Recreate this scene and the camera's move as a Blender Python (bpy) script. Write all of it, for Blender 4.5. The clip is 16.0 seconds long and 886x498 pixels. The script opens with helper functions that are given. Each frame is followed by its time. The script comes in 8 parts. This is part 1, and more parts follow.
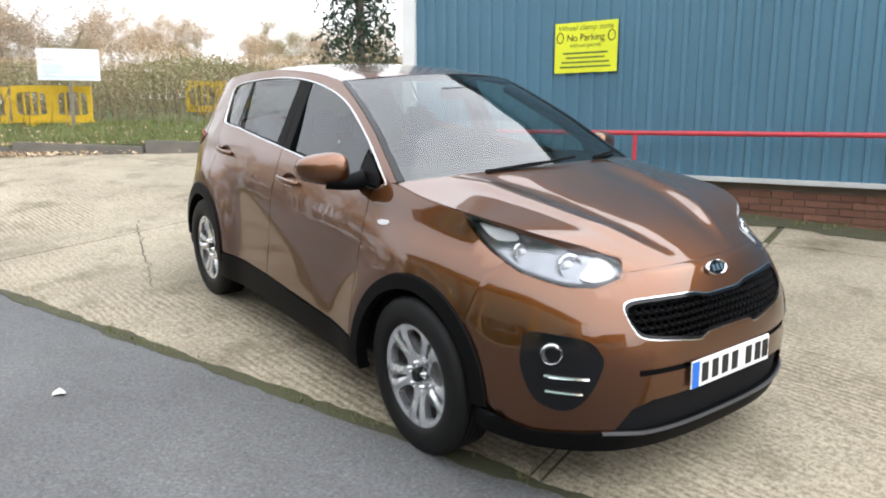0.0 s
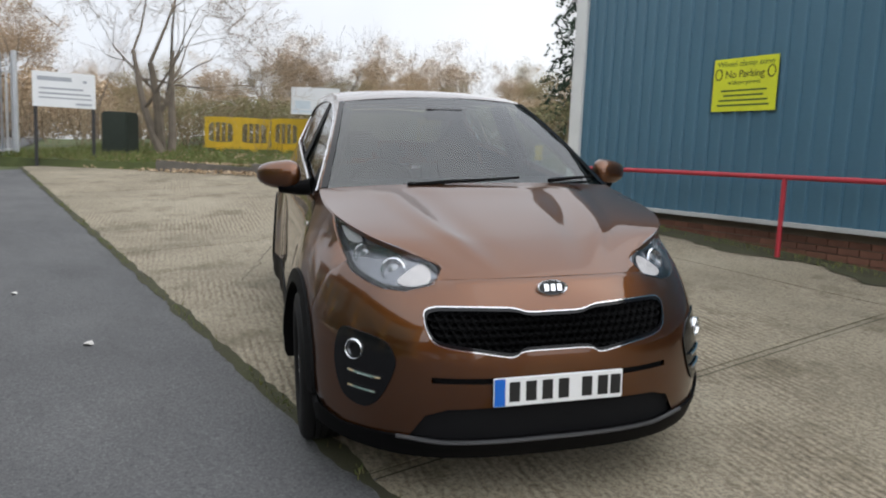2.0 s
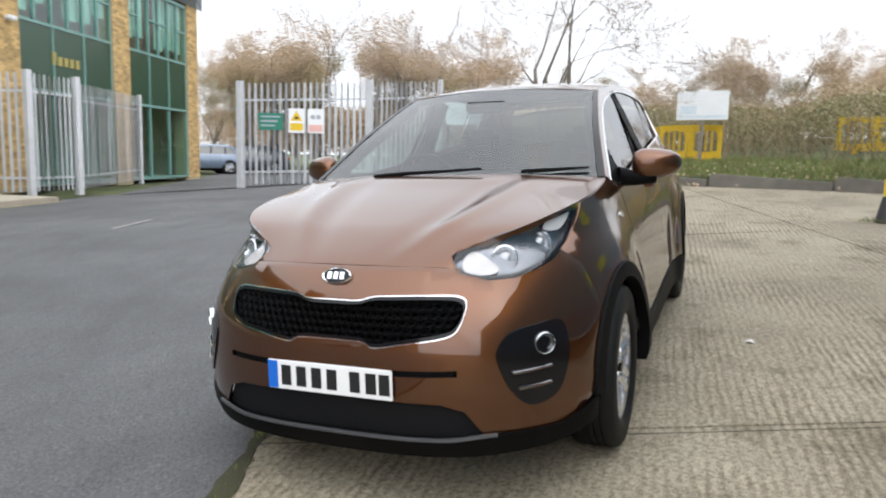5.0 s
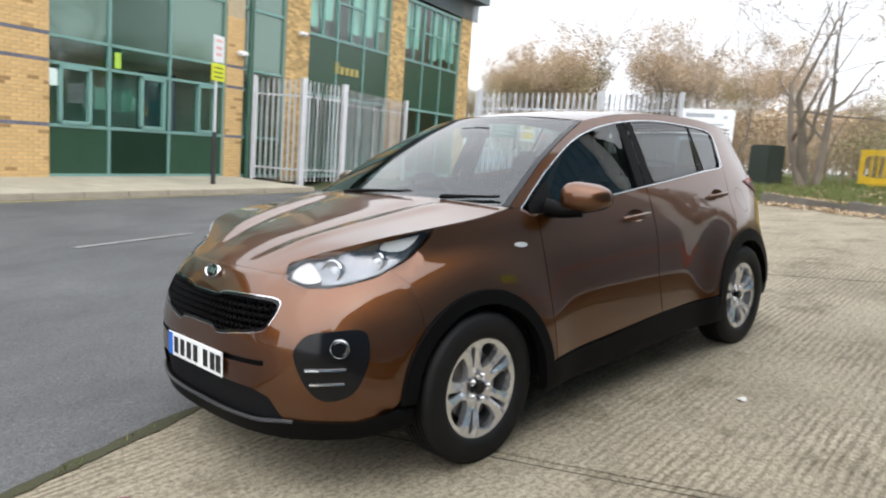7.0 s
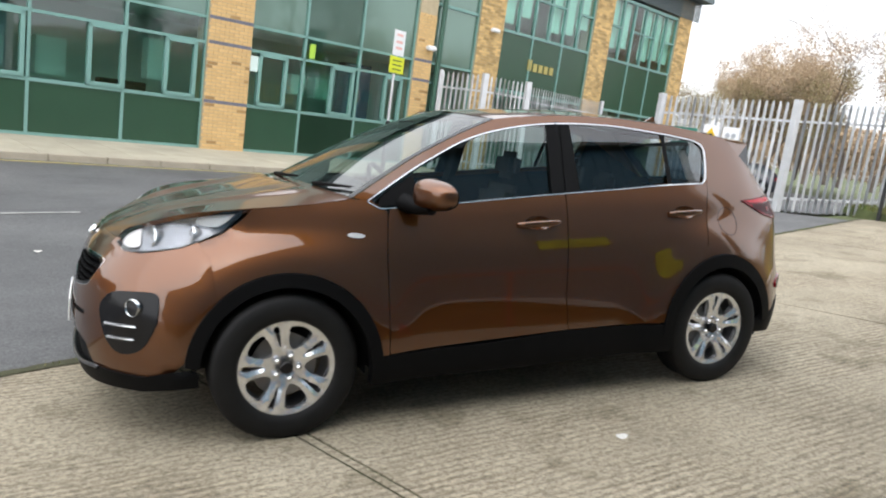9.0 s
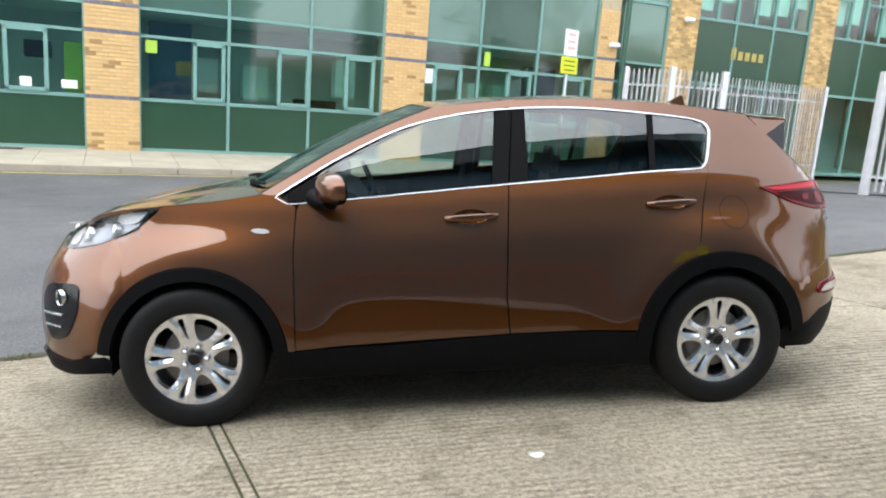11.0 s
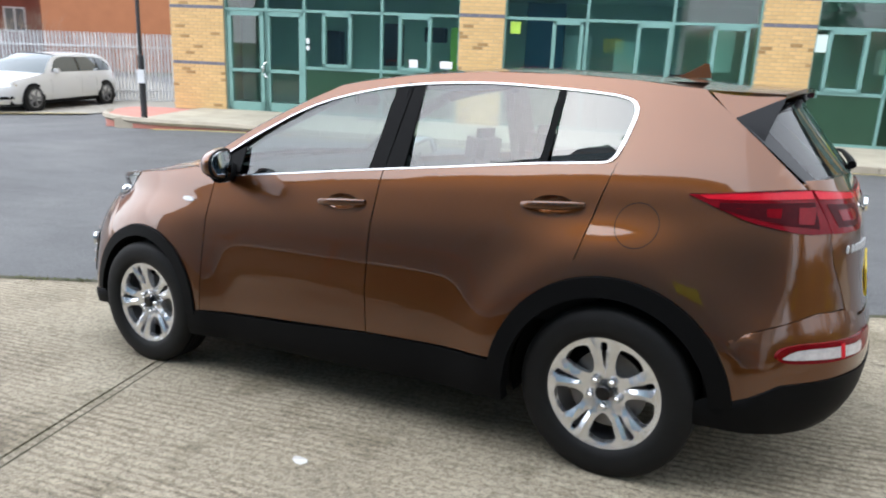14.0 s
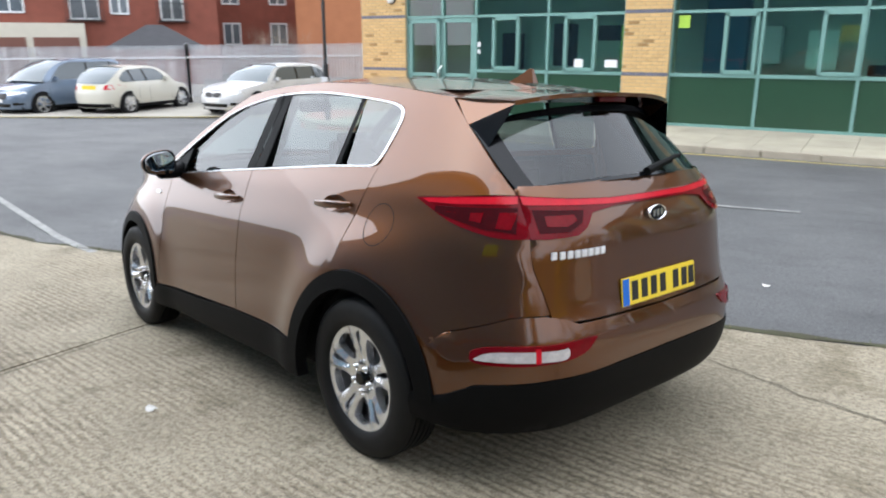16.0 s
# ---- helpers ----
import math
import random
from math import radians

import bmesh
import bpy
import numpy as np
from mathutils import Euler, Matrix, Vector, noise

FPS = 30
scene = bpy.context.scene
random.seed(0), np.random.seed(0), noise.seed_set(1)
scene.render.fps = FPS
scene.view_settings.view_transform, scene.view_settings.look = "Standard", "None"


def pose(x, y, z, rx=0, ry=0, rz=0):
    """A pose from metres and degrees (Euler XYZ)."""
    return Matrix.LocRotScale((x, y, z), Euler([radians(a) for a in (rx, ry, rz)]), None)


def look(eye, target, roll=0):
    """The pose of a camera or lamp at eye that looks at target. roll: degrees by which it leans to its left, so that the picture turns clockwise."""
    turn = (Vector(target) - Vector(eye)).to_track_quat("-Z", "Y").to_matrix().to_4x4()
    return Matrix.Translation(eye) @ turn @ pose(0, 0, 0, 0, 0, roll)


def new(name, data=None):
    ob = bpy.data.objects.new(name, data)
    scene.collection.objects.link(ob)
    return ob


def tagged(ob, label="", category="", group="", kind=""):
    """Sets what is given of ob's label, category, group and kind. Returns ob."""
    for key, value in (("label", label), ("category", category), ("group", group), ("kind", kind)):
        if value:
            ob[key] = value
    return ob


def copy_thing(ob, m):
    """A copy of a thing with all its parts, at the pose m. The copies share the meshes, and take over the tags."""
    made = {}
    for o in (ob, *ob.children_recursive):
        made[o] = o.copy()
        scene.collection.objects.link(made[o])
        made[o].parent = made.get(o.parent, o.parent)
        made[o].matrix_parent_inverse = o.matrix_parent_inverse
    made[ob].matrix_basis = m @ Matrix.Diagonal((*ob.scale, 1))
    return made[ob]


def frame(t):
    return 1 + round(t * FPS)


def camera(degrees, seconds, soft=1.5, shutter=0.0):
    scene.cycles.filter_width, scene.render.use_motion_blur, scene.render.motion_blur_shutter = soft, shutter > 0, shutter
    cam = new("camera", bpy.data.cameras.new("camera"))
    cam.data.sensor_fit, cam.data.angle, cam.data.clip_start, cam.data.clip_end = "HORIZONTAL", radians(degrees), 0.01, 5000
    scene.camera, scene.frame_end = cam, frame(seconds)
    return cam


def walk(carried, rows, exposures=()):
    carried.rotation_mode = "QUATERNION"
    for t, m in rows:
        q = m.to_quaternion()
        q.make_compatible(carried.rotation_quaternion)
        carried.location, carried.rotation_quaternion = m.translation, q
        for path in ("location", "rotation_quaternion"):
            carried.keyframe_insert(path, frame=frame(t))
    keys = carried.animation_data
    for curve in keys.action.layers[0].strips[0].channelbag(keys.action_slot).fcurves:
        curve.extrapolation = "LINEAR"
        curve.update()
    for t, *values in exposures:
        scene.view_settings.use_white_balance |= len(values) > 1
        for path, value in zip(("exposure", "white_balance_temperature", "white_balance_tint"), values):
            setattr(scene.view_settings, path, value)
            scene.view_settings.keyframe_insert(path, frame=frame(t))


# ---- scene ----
# the apron falls towards the road: car frame (x ahead, y to its left, z off the ground) to the world
TILT = Vector((-0.0704, 0.0443, 0.9965)).rotation_difference(Vector((0, 0, 1))).to_matrix().to_4x4()

PATH = [
    (0, (3.754, -2.504, 1.685), (2.187, -1.373, 1.173), 0.3),
    (0.5, (3.977, -2.191, 1.667), (2.309, -1.194, 1.192), 0.1),
    (1, (4.272, -1.853, 1.65), (2.485, -1.066, 1.219), -0.5),
    (1.5, (4.457, -1.472, 1.597), (2.623, -0.796, 1.174), 1.8),
    (2, (4.633, -1.069, 1.576), (2.735, -0.584, 1.173), 1.0),
    (2.5, (4.709, -0.647, 1.53), (2.776, -0.363, 1.103), 1.2),
    (3, (4.732, -0.234, 1.504), (2.782, -0.076, 1.09), -2.2),
    (3.5, (4.709, 0.159, 1.474), (2.764, 0.0, 1.035), -3.5),
    (4, (4.593, 0.535, 1.46), (2.668, 0.213, 1.024), -4.1),
    (4.2, (4.552, 0.682, 1.456), (2.638, 0.286, 1.033), -4.4),
    (6.3, (3.964, 2.502, 1.444), (2.406, 1.289, 1.124), -0.5),
    (6.5, (3.866, 2.627, 1.462), (2.325, 1.396, 1.131), -1.6),
    (7, (3.642, 3.038, 1.485), (2.266, 1.621, 1.171), -0.4),
    (7.5, (3.291, 3.363, 1.469), (2.1, 1.787, 1.156), -1.5),
    (8, (2.953, 3.645, 1.449), (1.877, 1.982, 1.171), -0.4),
    (8.5, (2.554, 3.933, 1.465), (1.669, 2.171, 1.128), 1.3),
    (8.7, (2.377, 4.016, 1.481), (1.486, 2.258, 1.142), 2.6),
    (10.8, (0.681, 4.434, 1.457), (0.39, 2.482, 1.134), 0.6),
    (11, (0.526, 4.399, 1.448), (0.298, 2.439, 1.12), -0.2),
    (11.5, (0.113, 4.325, 1.432), (0.015, 2.351, 1.124), -0.9),
    (12, (-0.351, 4.207, 1.428), (-0.209, 2.244, 1.073), -1.0),
    (12.5, (-0.816, 4.085, 1.418), (-0.515, 2.136, 1.087), -4.6),
    (13, (-1.261, 3.93, 1.427), (-0.75, 2.027, 1.089), -2.2),
    (13.5, (-1.672, 3.734, 1.44), (-0.97, 1.892, 1.098), -2.5),
    (14, (-2.124, 3.541, 1.454), (-1.148, 1.839, 1.066), 0.1),
    (14.5, (-2.534, 3.298, 1.45), (-1.426, 1.67, 1.1), -1.0),
    (15, (-2.97, 3.098, 1.463), (-1.73, 1.575, 1.085), -0.5),
    (15.5, (-3.374, 2.811, 1.456), (-2.059, 1.359, 1.056), -1.2),
    (16, (-3.781, 2.548, 1.481), (-2.298, 1.263, 1.094), -0.8),
]
cam = camera(62.8, 16.0, soft=2.0, shutter=0.3)
walk(cam, [(t, TILT @ look(eye, target, roll)) for t, eye, target, roll in PATH],
     exposures=[(0, 0.26, 6250, 10), (1.0, 0.11, 6250, 10), (1.5, -0.54, 6200, 10), (2.0, -0.80, 6200, 10), (2.5, -0.86, 6200, 10), (3.0, -0.52, 6200, 10), (3.5, -0.39, 6200, 10), (4.0, -0.36, 6200, 10), (6.5, -0.19, 6250, 10), (8.5, -0.14, 6300, 10), (11.5, 0.26, 6050, 10), (14.0, 0.08, 5920, 10), (16, 0.0, 5950, 10)])

# ---- light ----
world = bpy.data.worlds.new("overcast_sky")
scene.world = world
world.use_nodes = True
wn, wl = world.node_tree.nodes, world.node_tree.links
sky = wn.new("ShaderNodeTexSky")
sky.sky_type, sky.sun_disc = "NISHITA", False
sky.sun_elevation, sky.sun_rotation, sky.dust_density, sky.air_density = radians(44), radians(32), 6.0, 1.2
cloud = wn.new("ShaderNodeTexNoise")
cloud.inputs["Scale"].default_value, cloud.inputs["Detail"].default_value = 1.6, 4
ramp = wn.new("ShaderNodeValToRGB")
ramp.color_ramp.elements[0].color, ramp.color_ramp.elements[1].color = (12.6, 12.9, 13.4, 1), (15.8, 15.75, 15.6, 1)
ramp.color_ramp.elements[0].position, ramp.color_ramp.elements[1].position = 0.35, 0.65
mixs = wn.new("ShaderNodeMix")
mixs.data_type = "RGBA"
mixs.inputs[0].default_value = 0.88
wl.new(cloud.outputs["Fac"], ramp.inputs["Fac"])
wl.new(sky.outputs["Color"], mixs.inputs[6])
wl.new(ramp.outputs["Color"], mixs.inputs[7])
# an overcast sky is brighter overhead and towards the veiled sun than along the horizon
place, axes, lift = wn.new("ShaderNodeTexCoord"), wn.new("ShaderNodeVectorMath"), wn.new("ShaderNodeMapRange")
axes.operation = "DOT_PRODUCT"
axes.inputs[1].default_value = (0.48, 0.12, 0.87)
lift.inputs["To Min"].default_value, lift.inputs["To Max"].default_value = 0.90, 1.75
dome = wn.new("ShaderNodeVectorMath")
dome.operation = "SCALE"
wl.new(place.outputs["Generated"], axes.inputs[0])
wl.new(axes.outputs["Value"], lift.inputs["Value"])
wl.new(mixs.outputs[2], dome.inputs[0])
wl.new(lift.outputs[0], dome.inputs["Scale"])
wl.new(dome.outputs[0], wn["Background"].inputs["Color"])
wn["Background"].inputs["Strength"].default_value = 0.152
sun = new("sun", bpy.data.lights.new("sun", "SUN"))
sun.data.energy, sun.data.angle, sun.data.color = 1.0, radians(85), (1.0, 0.97, 0.93)
sun.matrix_world = look((7, 11, 12.5), (0, 0, 0))


# ---- helpers of this scene ----
def part(name, bm, material, parent=None, label="", smooth=True, angle=40):
    """Links a bmesh as one mesh object, under a thing where one is given."""
    me = bpy.data.meshes.new(name)
    bm.normal_update()
    bm.to_mesh(me)
    bm.free()
    me.materials.append(material)
    if smooth:
        me.polygons.foreach_set("use_smooth", [True] * len(me.polygons))
        me.set_sharp_from_angle(angle=radians(angle))
    ob = new(name, me)
    ob.parent = parent
    if label:
        ob["label"] = label
    return ob


def thing(name, label, category, m=None, group="", kind=""):
    ob = new(name)
    if m is not None:
        ob.matrix_world = m
    return tagged(ob, label, category, group, kind)


def box(bm, lo, hi, m=None, bevel=0.0):
    """A box from corner to corner, bevelled where asked."""
    size = [h - l for l, h in zip(lo, hi)]
    mid = [(h + l) / 2 for l, h in zip(lo, hi)]
    t = Matrix.Translation(mid) @ Matrix.Diagonal((*size, 1))
    made = bmesh.ops.create_cube(bm, size=1, matrix=(m @ t) if m else t)["verts"]
    if bevel:
        edges = {e for v in made for e in v.link_edges}
        bmesh.ops.bevel(bm, geom=list(edges), offset=bevel, segments=2, affect="EDGES")
    return made


def boxed(lo, hi, m=None, bevel=0.0):
    bm = bmesh.new()
    box(bm, lo, hi, m, bevel)
    return bm


def tube(bm, pts, radii, sides=8, cap=True):
    """A round bar along points."""
    rings = []
    up = Vector((0.31, 0.17, 0.94))
    for i, p in enumerate(pts):
        p = Vector(p)
        d = (Vector(pts[min(i + 1, len(pts) - 1)]) - Vector(pts[max(i - 1, 0)])).normalized()
        a = d.cross(up)
        if a.length < 0.05:
            a = d.cross(Vector((1, 0, 0)))
        a.normalize()
        b = d.cross(a)
        r = radii[i] if isinstance(radii, (list, tuple)) else radii
        rings.append([bm.verts.new(p + r * (math.cos(k * math.tau / sides) * a + math.sin(k * math.tau / sides) * b)) for k in range(sides)])
    for r0, r1 in zip(rings, rings[1:]):
        for k in range(sides):
            bm.faces.new((r0[k], r1[k], r1[(k + 1) % sides], r0[(k + 1) % sides]))
    if cap:
        bm.faces.new(rings[0])
        bm.faces.new(rings[-1][::-1])


def lathe(bm, profile, sides=48, axis="y"):
    """Turns (radius, along) points round the y axis."""
    rings = []
    for r, h in profile:
        rings.append([bm.verts.new((r * math.cos(k * math.tau / sides), h, r * math.sin(k * math.tau / sides))) for k in range(sides)])
    for r0, r1 in zip(rings, rings[1:]):
        for k in range(sides):
            bm.faces.new((r0[k], r0[(k + 1) % sides], r1[(k + 1) % sides], r1[k]))
    return rings


def sheet(bm, fn, nu, nv):
    """A grid of nu x nv cells through fn(u, v), u and v from 0 to 1."""
    vs = [[bm.verts.new(fn(i / nu, j / nv)) for j in range(nv + 1)] for i in range(nu + 1)]
    for i in range(nu):
        for j in range(nv):
            bm.faces.new((vs[i][j], vs[i + 1][j], vs[i + 1][j + 1], vs[i][j + 1]))
    return vs


def text_part(name, words, size, m, material, parent, stretch=1.0, depth=0.002, width=None):
    """Letters in the built-in font, as a mesh; width sets how wide the line is."""
    cu = bpy.data.curves.new(name, "FONT")
    cu.body, cu.size, cu.extrude, cu.align_x, cu.align_y = words, size, depth, "CENTER", "CENTER"
    tmp = new(name, cu)
    bpy.context.view_layer.update()
    me = bpy.data.meshes.new_from_object(tmp.evaluated_get(bpy.context.evaluated_depsgraph_get()))
    bpy.data.objects.remove(tmp)
    if width:
        xs = [v.co.x for v in me.vertices]
        stretch = width / max(0.001, max(xs) - min(xs))
    for v in me.vertices:
        v.co.x *= stretch
    me.materials.clear()
    me.materials.append(material)
    ob = new(name, me)
    ob.parent = parent
    ob.matrix_local = m
    return ob


# ---- materials ----
def mat(name, color, rough=0.6, metal=0.0, vary=0.25, scale=8.0, fine=120.0, bump=0.15, dist=0.01, coat=0.0, spec=0.5, color2=None, space="Object", island=0.0, obj=0.0):
    """A principled surface with colour and relief at two scales."""
    m = bpy.data.materials.new(name)
    m.use_nodes = True
    n, l = m.node_tree.nodes, m.node_tree.links
    p = n["Principled BSDF"]
    p.inputs["Roughness"].default_value, p.inputs["Metallic"].default_value = rough, metal
    p.inputs["Coat Weight"].default_value, p.inputs["Coat Roughness"].default_value = coat, 0.02
    p.inputs["Specular IOR Level"].default_value = spec
    co = n.new("ShaderNodeTexCoord")
    big, small = n.new("ShaderNodeTexNoise"), n.new("ShaderNodeTexNoise")
    big.inputs["Scale"].default_value, big.inputs["Detail"].default_value = scale, 5
    small.inputs["Scale"].default_value, small.inputs["Detail"].default_value = fine, 3
    for t in (big, small):
        l.new(co.outputs[space], t.inputs["Vector"])
    mix = n.new("ShaderNodeMix")
    mix.data_type = "RGBA"
    dark = tuple(c * (1 - vary) for c in color) if color2 is None else color2
    lite = tuple(min(1, c * (1 + vary * 0.6)) for c in color) if color2 is None else color
    mix.inputs[6].default_value, mix.inputs[7].default_value = (*dark, 1), (*lite, 1)
    add = n.new("ShaderNodeMath")
    add.operation = "MULTIPLY_ADD"
    add.inputs[1].default_value, add.inputs[2].default_value = 0.45, 0.0
    l.new(small.outputs["Fac"], add.inputs[0])
    add2 = n.new("ShaderNodeMath")
    add2.operation, add2.use_clamp = "MULTIPLY_ADD", True
    add2.inputs[1].default_value = 1.1
    l.new(big.outputs["Fac"], add2.inputs[0])
    sub = n.new("ShaderNodeMath")
    sub.operation = "SUBTRACT"
    sub.inputs[1].default_value = 0.28
    l.new(add.outputs[0], sub.inputs[0])
    l.new(sub.outputs[0], add2.inputs[2])
    last = add2.outputs[0]
    if island or obj:
        info = n.new("ShaderNodeNewGeometry") if island else n.new("ShaderNodeObjectInfo")
        rnd = n.new("ShaderNodeMath")
        rnd.operation, rnd.use_clamp = "MULTIPLY_ADD", True
        rnd.inputs[1].default_value = island or obj
        off = n.new("ShaderNodeMath")
        off.operation = "SUBTRACT"
        off.inputs[1].default_value = (island or obj) / 2
        l.new(last, off.inputs[0])
        l.new(info.outputs["Random Per Island" if island else "Random"], rnd.inputs[0])
        l.new(off.outputs[0], rnd.inputs[2])
        last = rnd.outputs[0]
    l.new(last, mix.inputs[0])
    l.new(mix.outputs[2], p.inputs["Base Color"])
    if bump:
        b = n.new("ShaderNodeBump")
        b.inputs["Strength"].default_value, b.inputs["Distance"].default_value = bump, dist
        l.new(small.outputs["Fac"], b.inputs["Height"])
        l.new(b.outputs["Normal"], p.inputs["Normal"])
    m["mix"] = 0
    return m


def glass(name, tint, gloss_rough=0.0, ior=1.5):
    """A thin pane: tinted see-through with a mirror on top by Fresnel."""
    m = bpy.data.materials.new(name)
    m.use_nodes = True
    n, l = m.node_tree.nodes, m.node_tree.links
    n.remove(n["Principled BSDF"])
    t, g, f, x = n.new("ShaderNodeBsdfTransparent"), n.new("ShaderNodeBsdfGlossy"), n.new("ShaderNodeLayerWeight"), n.new("ShaderNodeMixShader")
    f.inputs["Blend"].default_value = 0.5
    power, base = n.new("ShaderNodeMath"), n.new("ShaderNodeMath")
    power.operation, base.operation = "POWER", "MULTIPLY_ADD"
    r0 = ((ior - 1) / (ior + 1)) ** 2
    power.inputs[1].default_value, base.inputs[1].default_value, base.inputs[2].default_value = 4.5, 1 - r0, r0
    l.new(f.outputs["Facing"], power.inputs[0])
    l.new(power.outputs[0], base.inputs[0])
    t.inputs["Color"].default_value = (*tint, 1)
    g.inputs["Roughness"].default_value = gloss_rough
    l.new(base.outputs[0], x.inputs[0])
    l.new(t.outputs[0], x.inputs[1])
    l.new(g.outputs[0], x.inputs[2])
    l.new(x.outputs[0], n["Material Output"].inputs["Surface"])
    return m


def glow(name, color, strength):
    m = bpy.data.materials.new(name)
    m.use_nodes = True
    p = m.node_tree.nodes["Principled BSDF"]
    p.inputs["Base Color"].default_value = (*color, 1)
    p.inputs["Emission Color"].default_value, p.inputs["Emission Strength"].default_value = (*color, 1), strength
    return m


def ground_mat(name, kind):
    """Concrete with tamped ridges along the slabs, or worn asphalt with stone chips."""
    m = bpy.data.materials.new(name)
    m.use_nodes = True
    n, l = m.node_tree.nodes, m.node_tree.links
    p = n["Principled BSDF"]
    co, mp = n.new("ShaderNodeTexCoord"), n.new("ShaderNodeMapping")
    mp.inputs["Rotation"].default_value = (0, 0, radians(-6.0 if kind == "concrete" else -20.3))
    l.new(co.outputs["Object"], mp.inputs["Vector"])

    def tex(scale, detail=5, stretch=None, rough=0.55):
        t = n.new("ShaderNodeTexNoise")
        t.inputs["Scale"].default_value, t.inputs["Detail"].default_value, t.inputs["Roughness"].default_value = scale, detail, rough
        if stretch:
            s = n.new("ShaderNodeMapping")
            s.inputs["Scale"].default_value = stretch
            l.new(mp.outputs[0], s.inputs["Vector"])
            l.new(s.outputs[0], t.inputs["Vector"])
        else:
            l.new(mp.outputs[0], t.inputs["Vector"])
        return t.outputs["Fac"]

    def ramp(src, stops):
        r = n.new("ShaderNodeValToRGB")
        e = r.color_ramp.elements
        while len(e) < len(stops):
            e.new(0.5)
        for el, (at, c) in zip(e, stops):
            el.position, el.color = at, (*c, 1)
        l.new(src, r.inputs["Fac"])
        return r.outputs["Color"]

    def mixc(fac, a, b, mode="MIX"):
        x = n.new("ShaderNodeMix")
        x.data_type, x.blend_type = "RGBA", mode
        if isinstance(fac, float):
            x.inputs[0].default_value = fac
        else:
            l.new(fac, x.inputs[0])
        l.new(a, x.inputs[6])
        l.new(b, x.inputs[7])
        return x.outputs[2]

    if kind == "concrete":
        base = ramp(tex(0.7, 6), [(0.3, (0.205, 0.176, 0.126)), (0.5, (0.280, 0.243, 0.178)), (0.72, (0.345, 0.303, 0.228))])
        grit = ramp(tex(42, 5, None, 0.85), [(0.39, (0.48, 0.45, 0.40)), (0.5, (0.94, 0.94, 0.94)), (0.61, (1.30, 1.29, 1.26))])
        wave, ws = n.new("ShaderNodeTexWave"), n.new("ShaderNodeMapping")
        wave.bands_direction = "Y"
        wave.inputs["Scale"].default_value, wave.inputs["Distortion"].default_value, wave.inputs["Detail"].default_value = 6.3, 6.5, 5.0
        wave.inputs["Detail Scale"].default_value, wave.inputs["Detail Roughness"].default_value = 1.3, 0.7
        ws.inputs["Scale"].default_value = (0.22, 1, 1)
        l.new(mp.outputs[0], ws.inputs["Vector"])
        l.new(ws.outputs[0], wave.inputs["Vector"])
        worn = n.new("ShaderNodeMath")
        worn.operation = "MULTIPLY_ADD"
        worn.inputs[1].default_value = 0.22
        grain = n.new("ShaderNodeMath")
        grain.operation = "MULTIPLY"
        grain.inputs[1].default_value = 0.82
        l.new(tex(26, 5, (0.42, 1.5, 1), 0.88), grain.inputs[0])
        l.new(wave.outputs["Fac"], worn.inputs[0])
        l.new(grain.outputs[0], worn.inputs[2])
        ridge = worn.outputs[0]
        sharp = ramp(ridge, [(0.36, (0.50, 0.46, 0.40)), (0.52, (0.96, 0.95, 0.94)), (0.72, (1.20, 1.19, 1.16))])
        faint = ramp(ridge, [(0.36, (0.86, 0.84, 0.81)), (0.52, (0.98, 0.98, 0.97)), (0.72, (1.05, 1.05, 1.04))])
        patchy = ramp(tex(0.7, 4, (0.6, 1, 1)), [(0.46, (0, 0, 0)), (0.58, (1, 1, 1))])   # the tamping shows only where it is not worn away
        streak = mixc(patchy, faint, sharp)
        stain = ramp(tex(1.9, 5, None, 0.65), [(0.33, (0.62, 0.6, 0.54)), (0.47, (1, 1, 1)), (0.8, (1.05, 1.04, 1.02))])
        col = mixc(1.0, mixc(1.0, mixc(0.92, base, grit, "MULTIPLY"), streak, "MULTIPLY"), stain, "MULTIPLY")
        h, fine, strength, dist = ridge, tex(70, 4, None, 0.75), 0.45, 0.014
        p.inputs["Roughness"].default_value = 0.86
    elif kind == "asphalt":
        base = ramp(tex(0.5, 6), [(0.3, (0.066, 0.066, 0.067)), (0.5, (0.088, 0.088, 0.089)), (0.72, (0.112, 0.111, 0.110))])
        grit = ramp(tex(60, 5, None, 0.9), [(0.36, (0.3, 0.3, 0.3)), (0.5, (0.95, 0.95, 0.95)), (0.58, (1.3, 1.3, 1.29)), (0.66, (2.2, 2.18, 2.12))])
        stain = ramp(tex(2.6, 5, (0.4, 1, 1), 0.65), [(0.3, (0.8, 0.8, 0.8)), (0.5, (1, 1, 1)), (0.75, (1.1, 1.1, 1.1))])
        col = mixc(1.0, mixc(0.8, base, grit, "MULTIPLY"), stain, "MULTIPLY")
        h, fine, strength, dist = tex(3, 4), tex(80, 3, None, 0.75), 0.25, 0.02
        p.inputs["Roughness"].default_value = 0.8
    else:
        col = ramp(tex(0.9, 6), [(0.3, (0.05, 0.045, 0.025)), (0.5, (0.07, 0.085, 0.03)), (0.7, (0.11, 0.13, 0.045))])
        h, fine, strength, dist = tex(6, 5), tex(60, 3), 0.6, 0.04
        p.inputs["Roughness"].default_value = 0.95
    l.new(col, p.inputs["Base Color"])
    b1, b2 = n.new("ShaderNodeBump"), n.new("ShaderNodeBump")
    b1.inputs["Strength"].default_value, b1.inputs["Distance"].default_value = strength, dist
